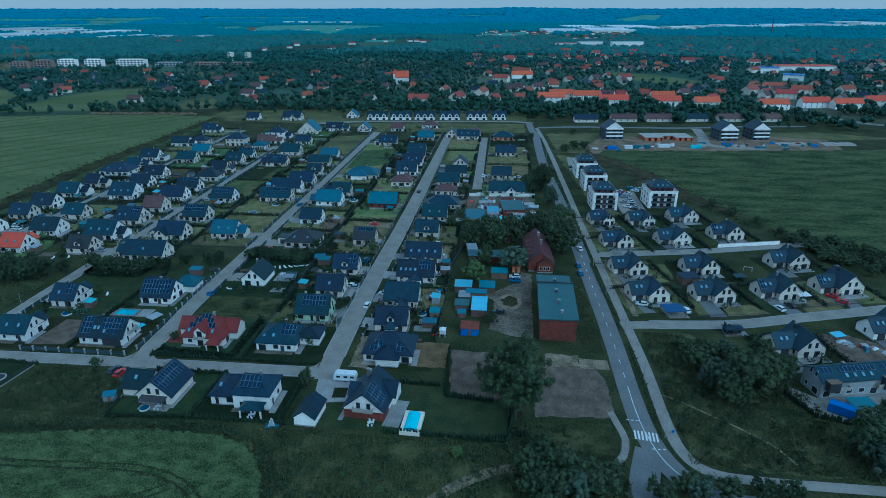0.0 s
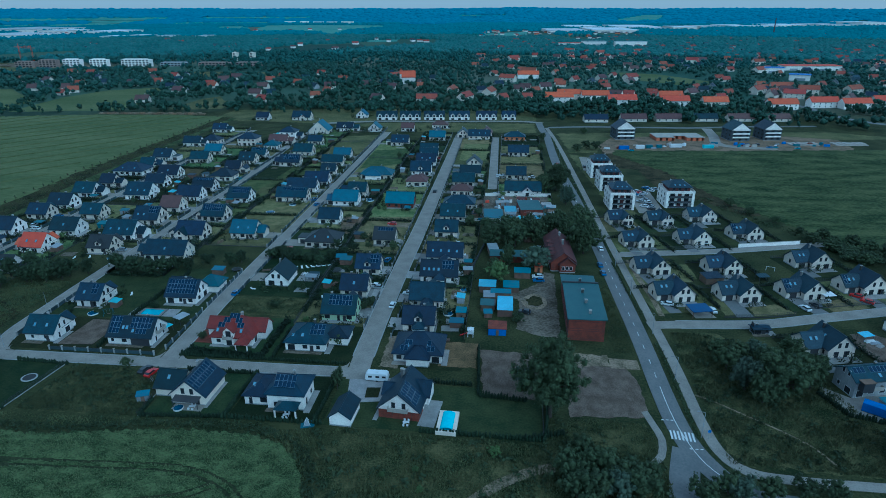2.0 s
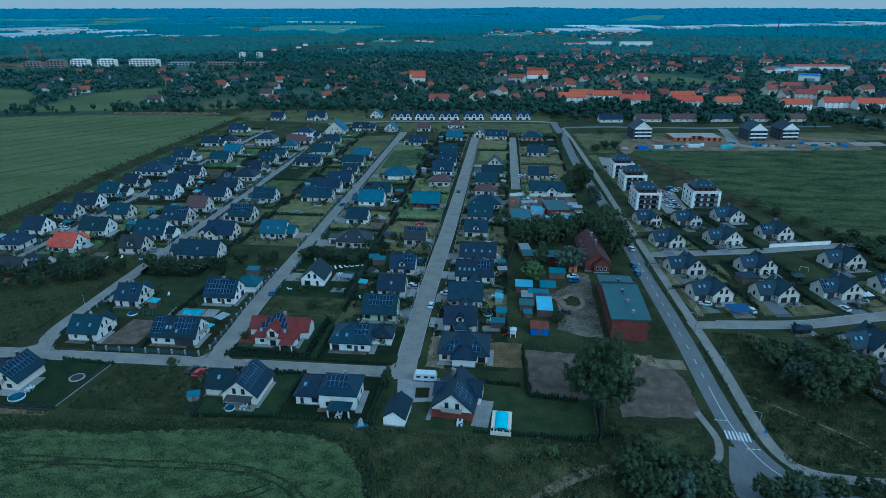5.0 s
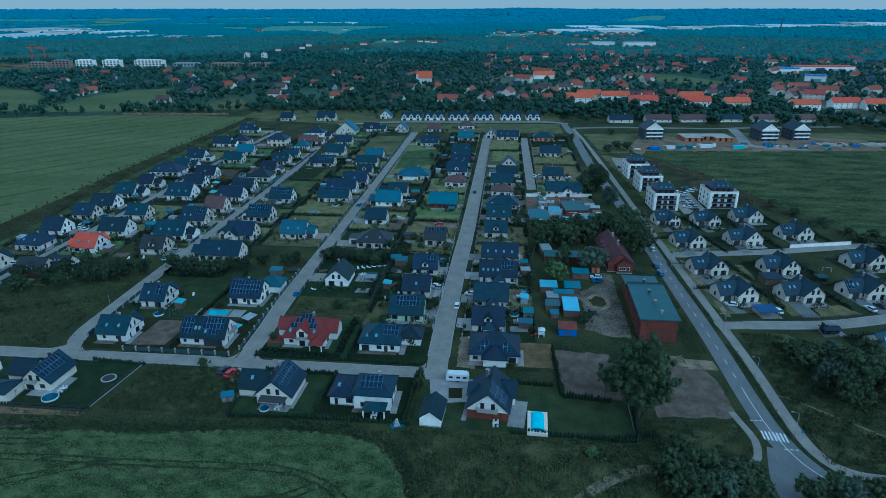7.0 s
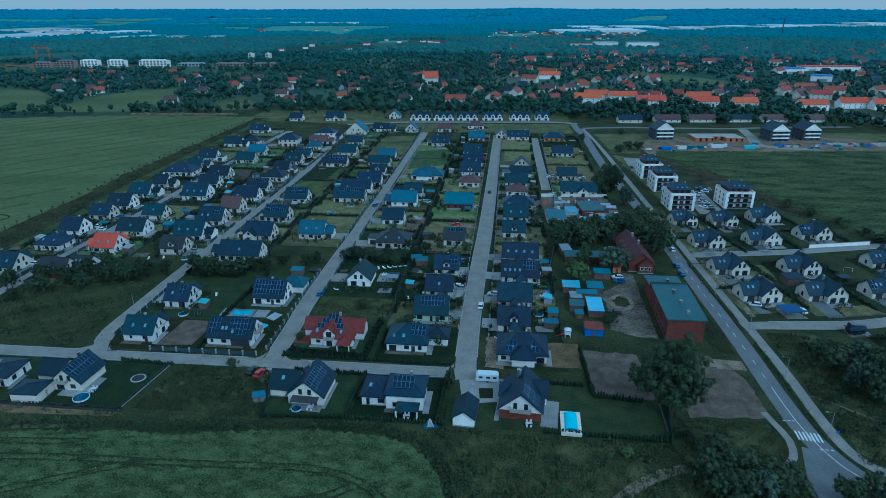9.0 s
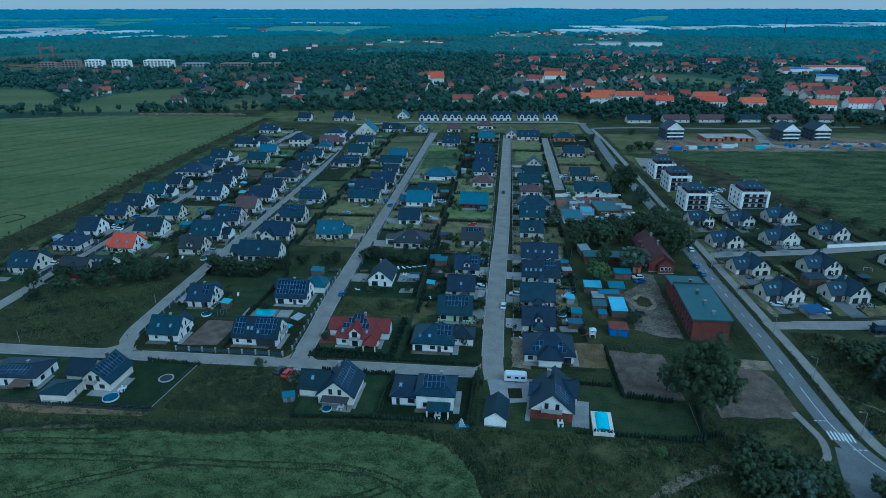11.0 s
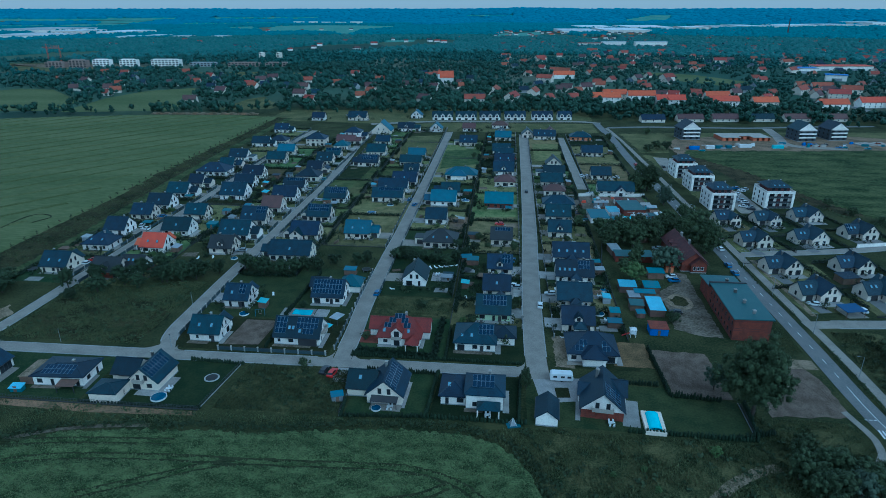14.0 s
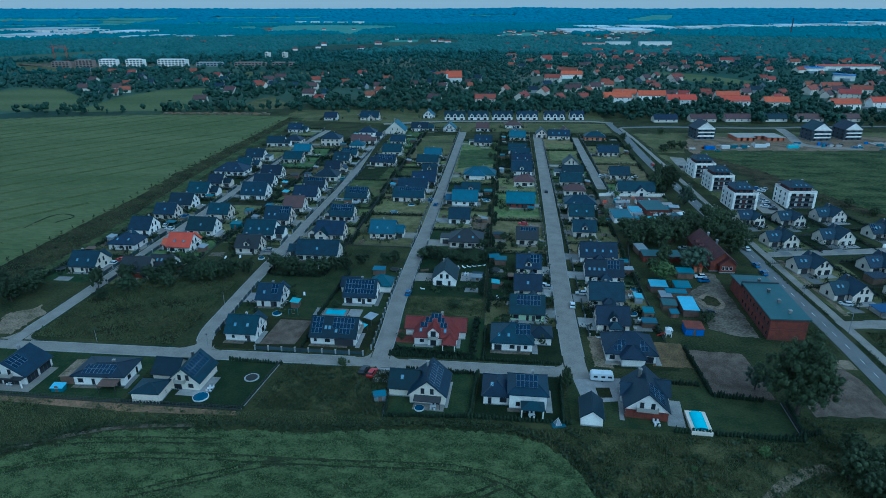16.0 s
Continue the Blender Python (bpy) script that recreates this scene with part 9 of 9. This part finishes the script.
for q in ((-0.74, -0.56, 3840, 4060), (-0.72, -0.5, 4200, 4330), (-0.5, -0.36, 3900, 4080), (-0.46, -0.3, 4240, 4330), (-0.08, -0.01, 4330, 4390), (-0.6, -0.53, 4080, 4180)):
    slope_field(*q)
sheet("building_site", [(-960, 1075), (-860, 1090), (-700, 1058), (-690, 1040), (-820, 1010), (-930, 1040)], 0.3, SAND, "pale churned earth of a distant building site", ragged=4.0)
# a continuous low wall, built from uneven pieces
bank = thing("pale_bank", -352, 572, 4, "long low row of pale brown bales at the field's edge", "bank")
for k in range(26):
    b = Build()
    h = 1.3 + 0.35 * math.sin(k * 2.7)
    b.box(-52 + k * 4, -2.2, 0, -48.02 + k * 4, 2.2, h, (SAND, EARTH, CLAY, EARTH)[k % 4])
    b.make("bale", bank)

TOWN = []  # x, y and the reach of what is built there


def town_house(L, W, eave, pitch, wall, roof, label):
    root = thing("town_house", 0, 0, 0, label, "house", "town houses")
    rise = gable_block(root, Matrix.Identity(4), L, W, eave, pitch, WALL[wall], ROOF[roof], 0.4)
    for s, turn in ((-1, 0),)[: 1 if L > 20 else 0]:
        n = max(2, int((L if s < 0 else W) / 5.5))
        for i in range(n):
            for z in (1.0, 3.8)[: 1 + (eave > 5)]:
                q = ((i + 0.5) / n - 0.5) * (L if s < 0 else W)
                part("window", window_mesh(1.2, 1.5), root, pose(q, -W / 2, z) if s < 0 else pose(L / 2, q, z, 0, 0, 90))
    chimney(root, L * 0.2, 0.4, eave + rise * 0.6, eave + rise + 1.0, 0.8)
    return root


def far_house(L, W, eave, pitch, wall, roof, label):
    root = thing("town_house", 0, 0, 0, label, "house", "town houses")
    gable_block(root, Matrix.Identity(4), L, W, eave, pitch, WALL[wall], ROOF[roof], 0.4)
    return root


STYLES = [
    (30, 11, 6.2, 40, "white", "orange", "long white two-storey tenement, bright orange tiled roof"),
    (26, 11, 6.2, 40, "cream", "orange", "long cream two-storey tenement, orange tiled roof"),
    (11, 9, 3.2, 42, "cream", "clay", "cream town house with a clay-red roof among trees"),
    (12, 9, 3.4, 44, "cream", "clay", "cream town house with a clay-red roof among trees"),
    (14, 10, 3.8, 42, "cream", "brown", "cream town house with a brown roof among trees"),
    (11, 9, 3.5, 40, "grey", "dark", "grey town house with a dark roof among trees"),
    (22, 11, 6.0, 38, "cream", "clay", "long cream terrace with a clay-red roof"),
    (23, 10, 3.0, 36, "cream", "brown", "low cream row house with a brown roof"),
    (21, 10, 3.0, 36, "cream", "dark", "low cream row house with a dark roof"),
]
BASE = {}


def place(style, x, y, yaw):
    far = y > 900
    if (style, far) not in BASE:
        BASE[style, far] = (far_house if far else town_house)(*STYLES[style])
        BASE[style, far].matrix_world = pose(x, y, 0, 0, 0, yaw)
    else:
        copy_thing(BASE[style, far], pose(x, y, 0, 0, 0, yaw))
    TOWN.append((x, y, STYLES[style][0] * 0.5 + 3))


for style, x, y, yaw in ((6, -95, 668, 5), (0, 47, 693, 4), (0, 88, 712, 4), (0, 112, 680, 4), (0, 165, 676, 6), (1, 205, 673, 8), (1, 170, 715, 6), (0, 268, 664, 8), (0, 316, 683, 10), (0, 345, 677, 10), (1, 385, 700, 10), (6, -55, 690, 70), (6, -30, 735, 75), (6, -75, 745, 80), (0, 20, 930, 5), (1, 60, 720, 4)):
    place(style, x, y, yaw)
for style, x, y in ((8, 71.5, 573), (7, 105.8, 579), (7, 137.6, 583), (8, 171.3, 587), (7, 203, 590), (7, 236, 593)):
    place(style, x, y, 6)
rng = np.random.default_rng(61)
count = 0
while count < 205:
    y = rng.uniform(700, 1500)
    x = rng.uniform(-0.06, 0.66) * y
    if inside(FAR_FIELDS[2], x, y) or any((x - a) ** 2 + (y - c) ** 2 < (d + 5) ** 2 for a, c, d in TOWN):
        continue
    if y > 1300 and rng.random() < 0.25:
        continue
    place(int(rng.choice([2, 3, 2, 4, 5, 3, 5, 4, 6])), float(x), float(y), float(rng.uniform(-30, 60)))
    count += 1
count = 0
while count < 60:
    y = rng.uniform(640, 960)
    x = -rng.uniform(0.12, 0.85) * y
    if any(inside(p, x, y) for p in FAR_FIELDS) or any((x - a) ** 2 + (y - c) ** 2 < (d + 6) ** 2 for a, c, d in TOWN):
        continue
    place(int(rng.choice([2, 3, 4, 5, 5])), float(x), float(y), float(rng.uniform(-30, 30)))
    count += 1
# the town's farthest roofs, too small to tell apart
b = Build()
for k in range(430):
    y = rng.uniform(1450, 2900)
    x = (rng.uniform(-0.06, 0.66) if k % 6 else rng.uniform(-0.75, -0.1)) * y
    if any((x - a) ** 2 + (y - c) ** 2 < (d + 5) ** 2 for a, c, d in TOWN):
        continue
    h, L, W = rng.uniform(3.5, 5.5), rng.uniform(4, 9), rng.uniform(3.5, 5)
    q = Build()
    q.box(-L, -W, 0, L, W, h, WALL[("white", "cream", "white", "orange")[k % 4]])
    q.solid([(-L - 0.4, -W - 0.4, h), (L + 0.4, -W - 0.4, h), (L + 0.4, W + 0.4, h), (-L - 0.4, W + 0.4, h), (-L - 0.4, 0, h + W * 0.8), (L + 0.4, 0, h + W * 0.8)], [(0, 1, 5, 4), (2, 3, 4, 5), (1, 2, 5), (3, 0, 4), (3, 2, 1, 0)], ROOF[("clay", "brown", "brown", "clay", "dark")[k % 5]])
    q.moved(pose(float(x), float(y), 0, 0, 0, float(rng.uniform(-30, 60))))
    for f, m in zip(q.f, q.k):
        b.poly([q.v[i] for i in f], q.mats[m])
    TOWN.append((x, y, 17))
tagged(b.make("distant_houses"), "many distant houses with red and brown roofs", "houses", kind="stuff")
tower = thing("church", -143, 850, 10, "white church-like hall with steep orange roof", "church")
gable_block(tower, Matrix.Identity(4), 18, 13, 9, 50, WALL["white"], ROOF["orange"])
b = Build()
b.box(-12, -3, 0, -8, 3, 13, WALL["white"])
b.solid([(-12.4, -3.4, 13), (-7.6, -3.4, 13), (-7.6, 3.4, 13), (-12.4, 3.4, 13), (-10, 0, 20)], [(0, 1, 4), (1, 2, 4), (2, 3, 4), (3, 0, 4), (3, 2, 1, 0)], ROOF["orange"])
b.make("tower", tower)
TOWN.append((-143, 850, 16))


def slab_flats(x, y, yaw, L, storeys, wall="white"):
    root = thing("apartment_block", x, y, yaw, "distant pale flat-roofed apartment block in several storeys", "building", "distant apartment blocks")
    h = storeys * 3.0
    b = Build()
    b.box(-L / 2, -6, 0, L / 2, 6, h, WALL[wall])
    b.box(-L / 2 + 4, -4, h, L / 2 - 6, 3, h + 1.4, WALL[wall])
    b.make("wall", root)
    for k in range(storeys):
        for i in range(int(L / 6)):
            part("window", window_mesh(3.6, 1.7, True), root, pose(-L / 2 + 3 + i * 6, -6, k * 3 + 0.8))
    TOWN.append((x, y, L / 2 + 8))


for x, y, L, s, w in ((-835, 1022, 34, 3, "raw"), (-796, 1026, 30, 4, "raw"), (-762, 1040, 30, 4, "white"),
                      (-716, 1045, 30, 4, "white"), (-651, 1051, 50, 4, "white"), (-590, 1068, 50, 2, "grey"),
                      (-521, 1075, 56, 2, "raw"), (-462, 1082, 44, 2, "raw"), (-535, 1195, 9, 5, "cream"), (-502, 1198, 9, 5, "cream")):
    slab_flats(x, y, 6, L, s, w)


def crane(x, y, h, yaw):
    root = thing("tower_crane", x, y, yaw, "tall orange tower crane above a building site", "crane")
    b = Build()
    for sx in (-0.8, 0.8):
        for sy in (-0.8, 0.8):
            b.tube((sx, sy, 0), (sx, sy, h), 0.15, 0.15, ROOF["orange"], 4)
    for k in range(int(h / 2)):
        b.tube((-0.8, -0.8, k * 2), (0.8, -0.8, k * 2 + 2), 0.1, 0.1, ROOF["orange"], 4)
    b.make("mast", root)
    b = Build()
    b.box(-8, -0.4, h, 24, 0.4, h + 0.7, ROOF["orange"])
    b.tube((0, 0, h + 6), (21, 0, h + 0.7), 0.12, 0.12, ROOF["orange"], 4)
    b.tube((0, 0, h), (0, 0, h + 6), 0.5, 0.3, ROOF["orange"], 4)
    b.make("jib", root)


crane(-907, 1100, 28, 5)
crane(-884, 1102, 26, 175)


BLOCKED = []  # ground under the long halls


def hall(x, y, yaw, L, W, h, roof=None):
    root = thing("warehouse", x, y, yaw, "long low pale warehouse with flat roof", "warehouse", "distant warehouses")
    z = float(land(np.array(x), np.array(y)))
    b = Build()
    b.box(-L / 2, -W / 2, z - 2, L / 2, W / 2, z + h, WALL["white"])
    for k in range(int(L / 24)):
        b.box(-L / 2 + 8 + k * 24, -W / 2 - 0.6, z, -L / 2 + 20 + k * 24, -W / 2, z + h * 0.45, TIN)
    b.make("wall", root)
    b = Build()
    b.slab([(-L / 2 - 1, -W / 2 - 1, z + h + 0.6), (L / 2 + 1, -W / 2 - 1, z + h + 0.6), (L / 2 + 1, W / 2 + 1, z + h + 0.6), (-L / 2 - 1, W / 2 + 1, z + h + 0.6)], 0.59, roof or HALL_ROOF)
    b.make("roof", root)
    m = pose(x, y, 0, 0, 0, yaw)
    BLOCKED.append([(q.x, q.y) for q in (m @ Vector(c) for c in ((-L / 2 - 12, -W / 2 - 40, 0), (L / 2 + 12, -W / 2 - 40, 0), (L / 2 + 12, W / 2 + 8, 0), (-L / 2 - 12, W / 2 + 8, 0)))])


for q in ((210, 2700, 4, 150, 260, 10), (400, 2790, 4, 180, 300, 11), (330, 3200, 4, 150, 260, 11), (560, 3180, 5, 200, 300, 12), (640, 2960, 5, 60, 120, 9), (780, 3150, 6, 110, 150, 11), (930, 3280, 8, 120, 200, 10), (1080, 3350, 8, 120, 220, 12), (1240, 3330, 8, 130, 160, 10), (1370, 3500, 10, 180, 260, 12), (1600, 3560, 12, 190, 260, 12), (1820, 3650, 12, 170, 260, 12)):
    hall(*q)
for q in ((-2010, 2560, -10, 260, 300, 12, TIN), (-1760, 2420, -8, 120, 160, 11), (-1650, 2020, -8, 190, 200, 12), (-1860, 1950, -8, 150, 160, 11), (-1560, 2420, -4, 120, 200, 9), (-1300, 2010, -4, 40, 90, 8), (-1250, 2090, 0, 60, 90, 8), (-1130, 2050, 0, 70, 80, 8), (-1015, 2070, 0, 40, 70, 8)):
    hall(*q)
for q in ((-1290, 3720, -6, 60, 20, 16), (-1210, 3740, -6, 50, 20, 16), (-1130, 3750, -6, 60, 20, 14), (-1050, 3760, -6, 60, 20, 14), (-960, 3770, -6, 70, 20, 16), (486, 1110, 5, 92, 26, 7, ROOF["orange"]), (404, 1052, 4, 32, 18, 8, TARP), (402, 945, -20, 26, 16, 8, TARP), (210, 1720, 5, 60, 26, 13), (300, 1700, 4, 80, 20, 14), (150, 1716, 4, 60, 18, 9, ROOF["orange"])):
    hall(*q)
b = Build()
b.tube((0, 0, 0), (0, 0, 58), 2.6, 1.5, ROOF["brown"], 12)
tagged(b.make("factory_chimney"), "tall slender brick factory chimney above trees", "chimney").matrix_world = pose(955, 2500, 0)


def wood_mesh(name, x, y, h, r, m, seed, leaves=8, lumps=2):
    """Far trees: each a crown of a few rounded leaf masses with loose leaves about them, joined."""
    g = np.random.default_rng(seed)
    n = len(x)
    lump = g.normal(size=(n, lumps, 3))
    lump /= np.linalg.norm(lump, axis=2, keepdims=True)
    lump *= g.uniform(0.2, 0.55, (n, lumps, 1))
    wide = g.uniform(0.34, 0.56, (n, lumps)) * (2 / lumps) ** 0.35
    q = g.normal(size=(n, leaves, 3))
    q /= np.linalg.norm(q, axis=2, keepdims=True)
    pick = g.integers(0, lumps, (n, leaves))
    c = lump[np.arange(n)[:, None], pick] + q * (wide[np.arange(n)[:, None], pick] * g.uniform(0.7, 1.35, (n, leaves)))[..., None]
    t = np.cross(q + g.normal(0, 0.35, q.shape), g.normal(size=q.shape))
    t /= np.linalg.norm(t, axis=2, keepdims=True)
    s = np.cross(q, t)
    k = g.uniform(0.16, 0.3, (n, leaves, 1)) * (20 / max(leaves, 12)) ** 0.45
    scale = np.stack([r, r, h * 0.5], 1)
    at = np.stack([x, y, land(x, y) + h * 0.5], 1)
    v = np.stack([c - t * k, c + s * k, c + t * k, c - s * k], 2) * scale[:, None, None, :] + at[:, None, None, :]
    bv, bf = BALL_1
    mass = (bv * wide[..., None, None] * g.uniform(0.88, 1.1, (n, lumps, len(bv), 1)) + lump[:, :, None, :]) * scale[:, None, None, :] + at[:, None, None, :]
    f = bf[None] + (np.arange(n * lumps) * len(bv))[:, None, None]
    me = join_leaves(mass.reshape(-1, 3), f.reshape(-1, 3), v.reshape(-1, 3), name, m)
    return tagged(new(name, me), "dense dark green woodland of rounded crowns", "woods", kind="stuff")


def open_ground(x, y, extra=()):
    ok = np.ones(len(x), bool)
    for p in FAR_FIELDS + BLOCKED + list(extra):
        ok &= ~inside(p, x, y)
    for a, c, d in TOWN:
        ok &= (x - a) ** 2 + ((y - c + 0.6 * d) * 0.75) ** 2 > (d * 0.85) ** 2
    return ok


RAMP = [(255, 745), (285, 640), (300, 575), (350, 555), (480, 535), (480, 572), (362, 597), (326, 632), (320, 700), (300, 750)]
ESTATE = [(-800, 100), (-800, 520), (-545, 535), (-430, 566), (-280, 585), (-180, 590), (20, 590), (60, 545), (250, 560), (320, 520), (520, 560), (520, 100)]
g = np.random.default_rng(71)
d = np.sqrt(g.uniform(590 ** 2, 1500 ** 2, 18000))
a = g.uniform(-0.78, 0.64, len(d))
x, y = d * np.sin(a), d * np.cos(a)
dense = 0.62 + 0.45 * np.sin(x * 0.011 + 1.3) * np.sin(y * 0.013 + x * 0.004) + 0.3 * np.sin(x * 0.031) * np.sin(y * 0.037)
keep = open_ground(x, y, [ESTATE, RAMP]) & (dense > g.uniform(-0.1, 0.7, len(d)))
x, y = x[keep], y[keep]
town = (x > -0.07 * y) & (y > 690)
h = g.uniform(5, 14, len(x)) * np.where(town, 0.78, 1.0)
r = h * g.uniform(0.38, 0.58, len(x))
close = np.hypot(x, y) < 820
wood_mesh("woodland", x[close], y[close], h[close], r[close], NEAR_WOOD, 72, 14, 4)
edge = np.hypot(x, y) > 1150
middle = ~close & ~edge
wood_mesh("woodland", x[middle], y[middle], h[middle], r[middle], FAR_HAZE_LEAF, 73, 6, 2)
wood_mesh("woodland", x[edge], y[edge], h[edge], r[edge], OUTSKIRTS_HAZE_LEAF, 75, 4, 2)
# trees along the town's near edge and behind the terraced rows
x = np.concatenate([g.uniform(20, 500, 420), g.uniform(-200, 20, 160), g.uniform(-560, -200, 90), g.uniform(36, 260, 70)])
y = np.concatenate([g.uniform(585, 660, 420), g.uniform(605, 650, 160), g.uniform(600, 640, 90), np.zeros(70)])
y[-70:] = 554 + 0.1 * x[-70:] + g.uniform(0, 26, 70)
keep = open_ground(x, y, [RAMP])
x, y = x[keep], y[keep]
h = g.uniform(5, 11, len(x))
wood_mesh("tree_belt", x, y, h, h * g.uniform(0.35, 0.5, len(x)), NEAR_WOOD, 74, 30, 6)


def far_crowns(name, r0, r1, n, size, m, seed, cover, label):
    """The woods of the plain and the hills: uneven domes of leaves, one for a crown or a clump of crowns."""
    g = np.random.default_rng(seed)
    d = np.sqrt(g.uniform(r0 ** 2, r1 ** 2, n))
    a = g.uniform(-0.8, 0.68, n)
    x, y = d * np.sin(a), d * np.cos(a)
    open_glade = np.sin(x * 0.0052 + 0.7) * np.sin(y * 0.0031 + x * 0.0013) + 0.6 * np.sin(x * 0.013 + 2) * np.sin(y * 0.0057)
    keep = open_ground(x, y) & (open_glade < cover)
    x, y = x[keep], y[keep]
    n = len(x)
    r = size * g.uniform(0.55, 1.25, n)
    h = np.minimum(7 + size * 0.45, 13) * g.uniform(0.7, 1.2, n)
    k = np.arange(5) * 2 * np.pi / 5
    ring = np.stack([np.cos(k), np.sin(k)], 1)
    unit = np.concatenate([np.c_[ring, np.zeros(5)], np.c_[ring * 0.86, np.full(5, 0.62)], [[0, 0, 1.0]]])
    v = unit[None] * g.uniform(0.78, 1.2, (n, 11, 1)) * np.stack([r, r, h], 1)[:, None, :]
    turn = g.uniform(0, 6.28, n)[:, None]
    v = np.stack([v[..., 0] * np.cos(turn) - v[..., 1] * np.sin(turn) + x[:, None], v[..., 0] * np.sin(turn) + v[..., 1] * np.cos(turn) + y[:, None], v[..., 2] + land(x, y)[:, None] - 0.5], -1)
    tri = [(i, (i + 1) % 5, 5 + (i + 1) % 5) for i in range(5)] + [(i, 5 + (i + 1) % 5, 5 + i) for i in range(5)] + [(5 + i, 5 + (i + 1) % 5, 10) for i in range(5)]
    f = np.array(tri)[None] + (np.arange(n) * 11)[:, None, None]
    tagged(new(name, array_mesh(name, v.reshape(-1, 3), f.reshape(-1, 3), m, True)), label, "woods", kind="stuff")


# the painted haze deepens from ring to ring
far_crowns("far_woods", 1400, 2300, 20000, 8, PLAIN_HAZE_LEAF, 81, 0.62, "closed dark woods on the plain beyond the town")
far_crowns("far_woods", 2300, 3900, 26000, 12, FAR_PLAIN_HAZE_LEAF, 82, 0.5, "closed dark woods on the plain beyond the town")
far_crowns("hill_woods", 3850, 4830, 15000, 26, HILL_HAZE_LEAF, 83, 9.0, "closed blue-green woods on the distant hills")

# ---------- panes of the nearer windows ----------
def split_window(w, h, dark):
    """The frame as a ring, and the pane that sits in it."""
    f, x, e = FRAME_D if dark else FRAME_W, w / 2, 0.1
    ring = lambda i, y: [(-x + i, y, i), (x - i, y, i), (x - i, y, h - i), (-x + i, y, h - i)]
    b = Build()
    b.solid(ring(0, 0.02) + ring(0, -0.06) + ring(e, -0.06) + ring(e, 0.02), [(k + i, k + (i + 1) % 4, k + 4 + (i + 1) % 4, k + 4 + i) for k in (0, 4, 8) for i in range(4)], f)
    p = Build()
    p.box(-x + e, -0.03, e, x - e, 0.0, h - e, GLASS)
    return b.data("window_frame"), p.data("pane")


bpy.context.view_layer.update()
by_mesh = {me: key for key, me in CACHE.items() if isinstance(key, tuple) and key[0] == "window"}
for ob in list(scene.objects):
    if ob.type == "MESH" and ob.data in by_mesh and ob.matrix_world.translation.y < 205:
        key = by_mesh[ob.data]
        frame_me, pane_me = cached(("split",) + key, lambda: split_window(*key[1:]))
        ob.data = frame_me
        part("pane", pane_me, ob)
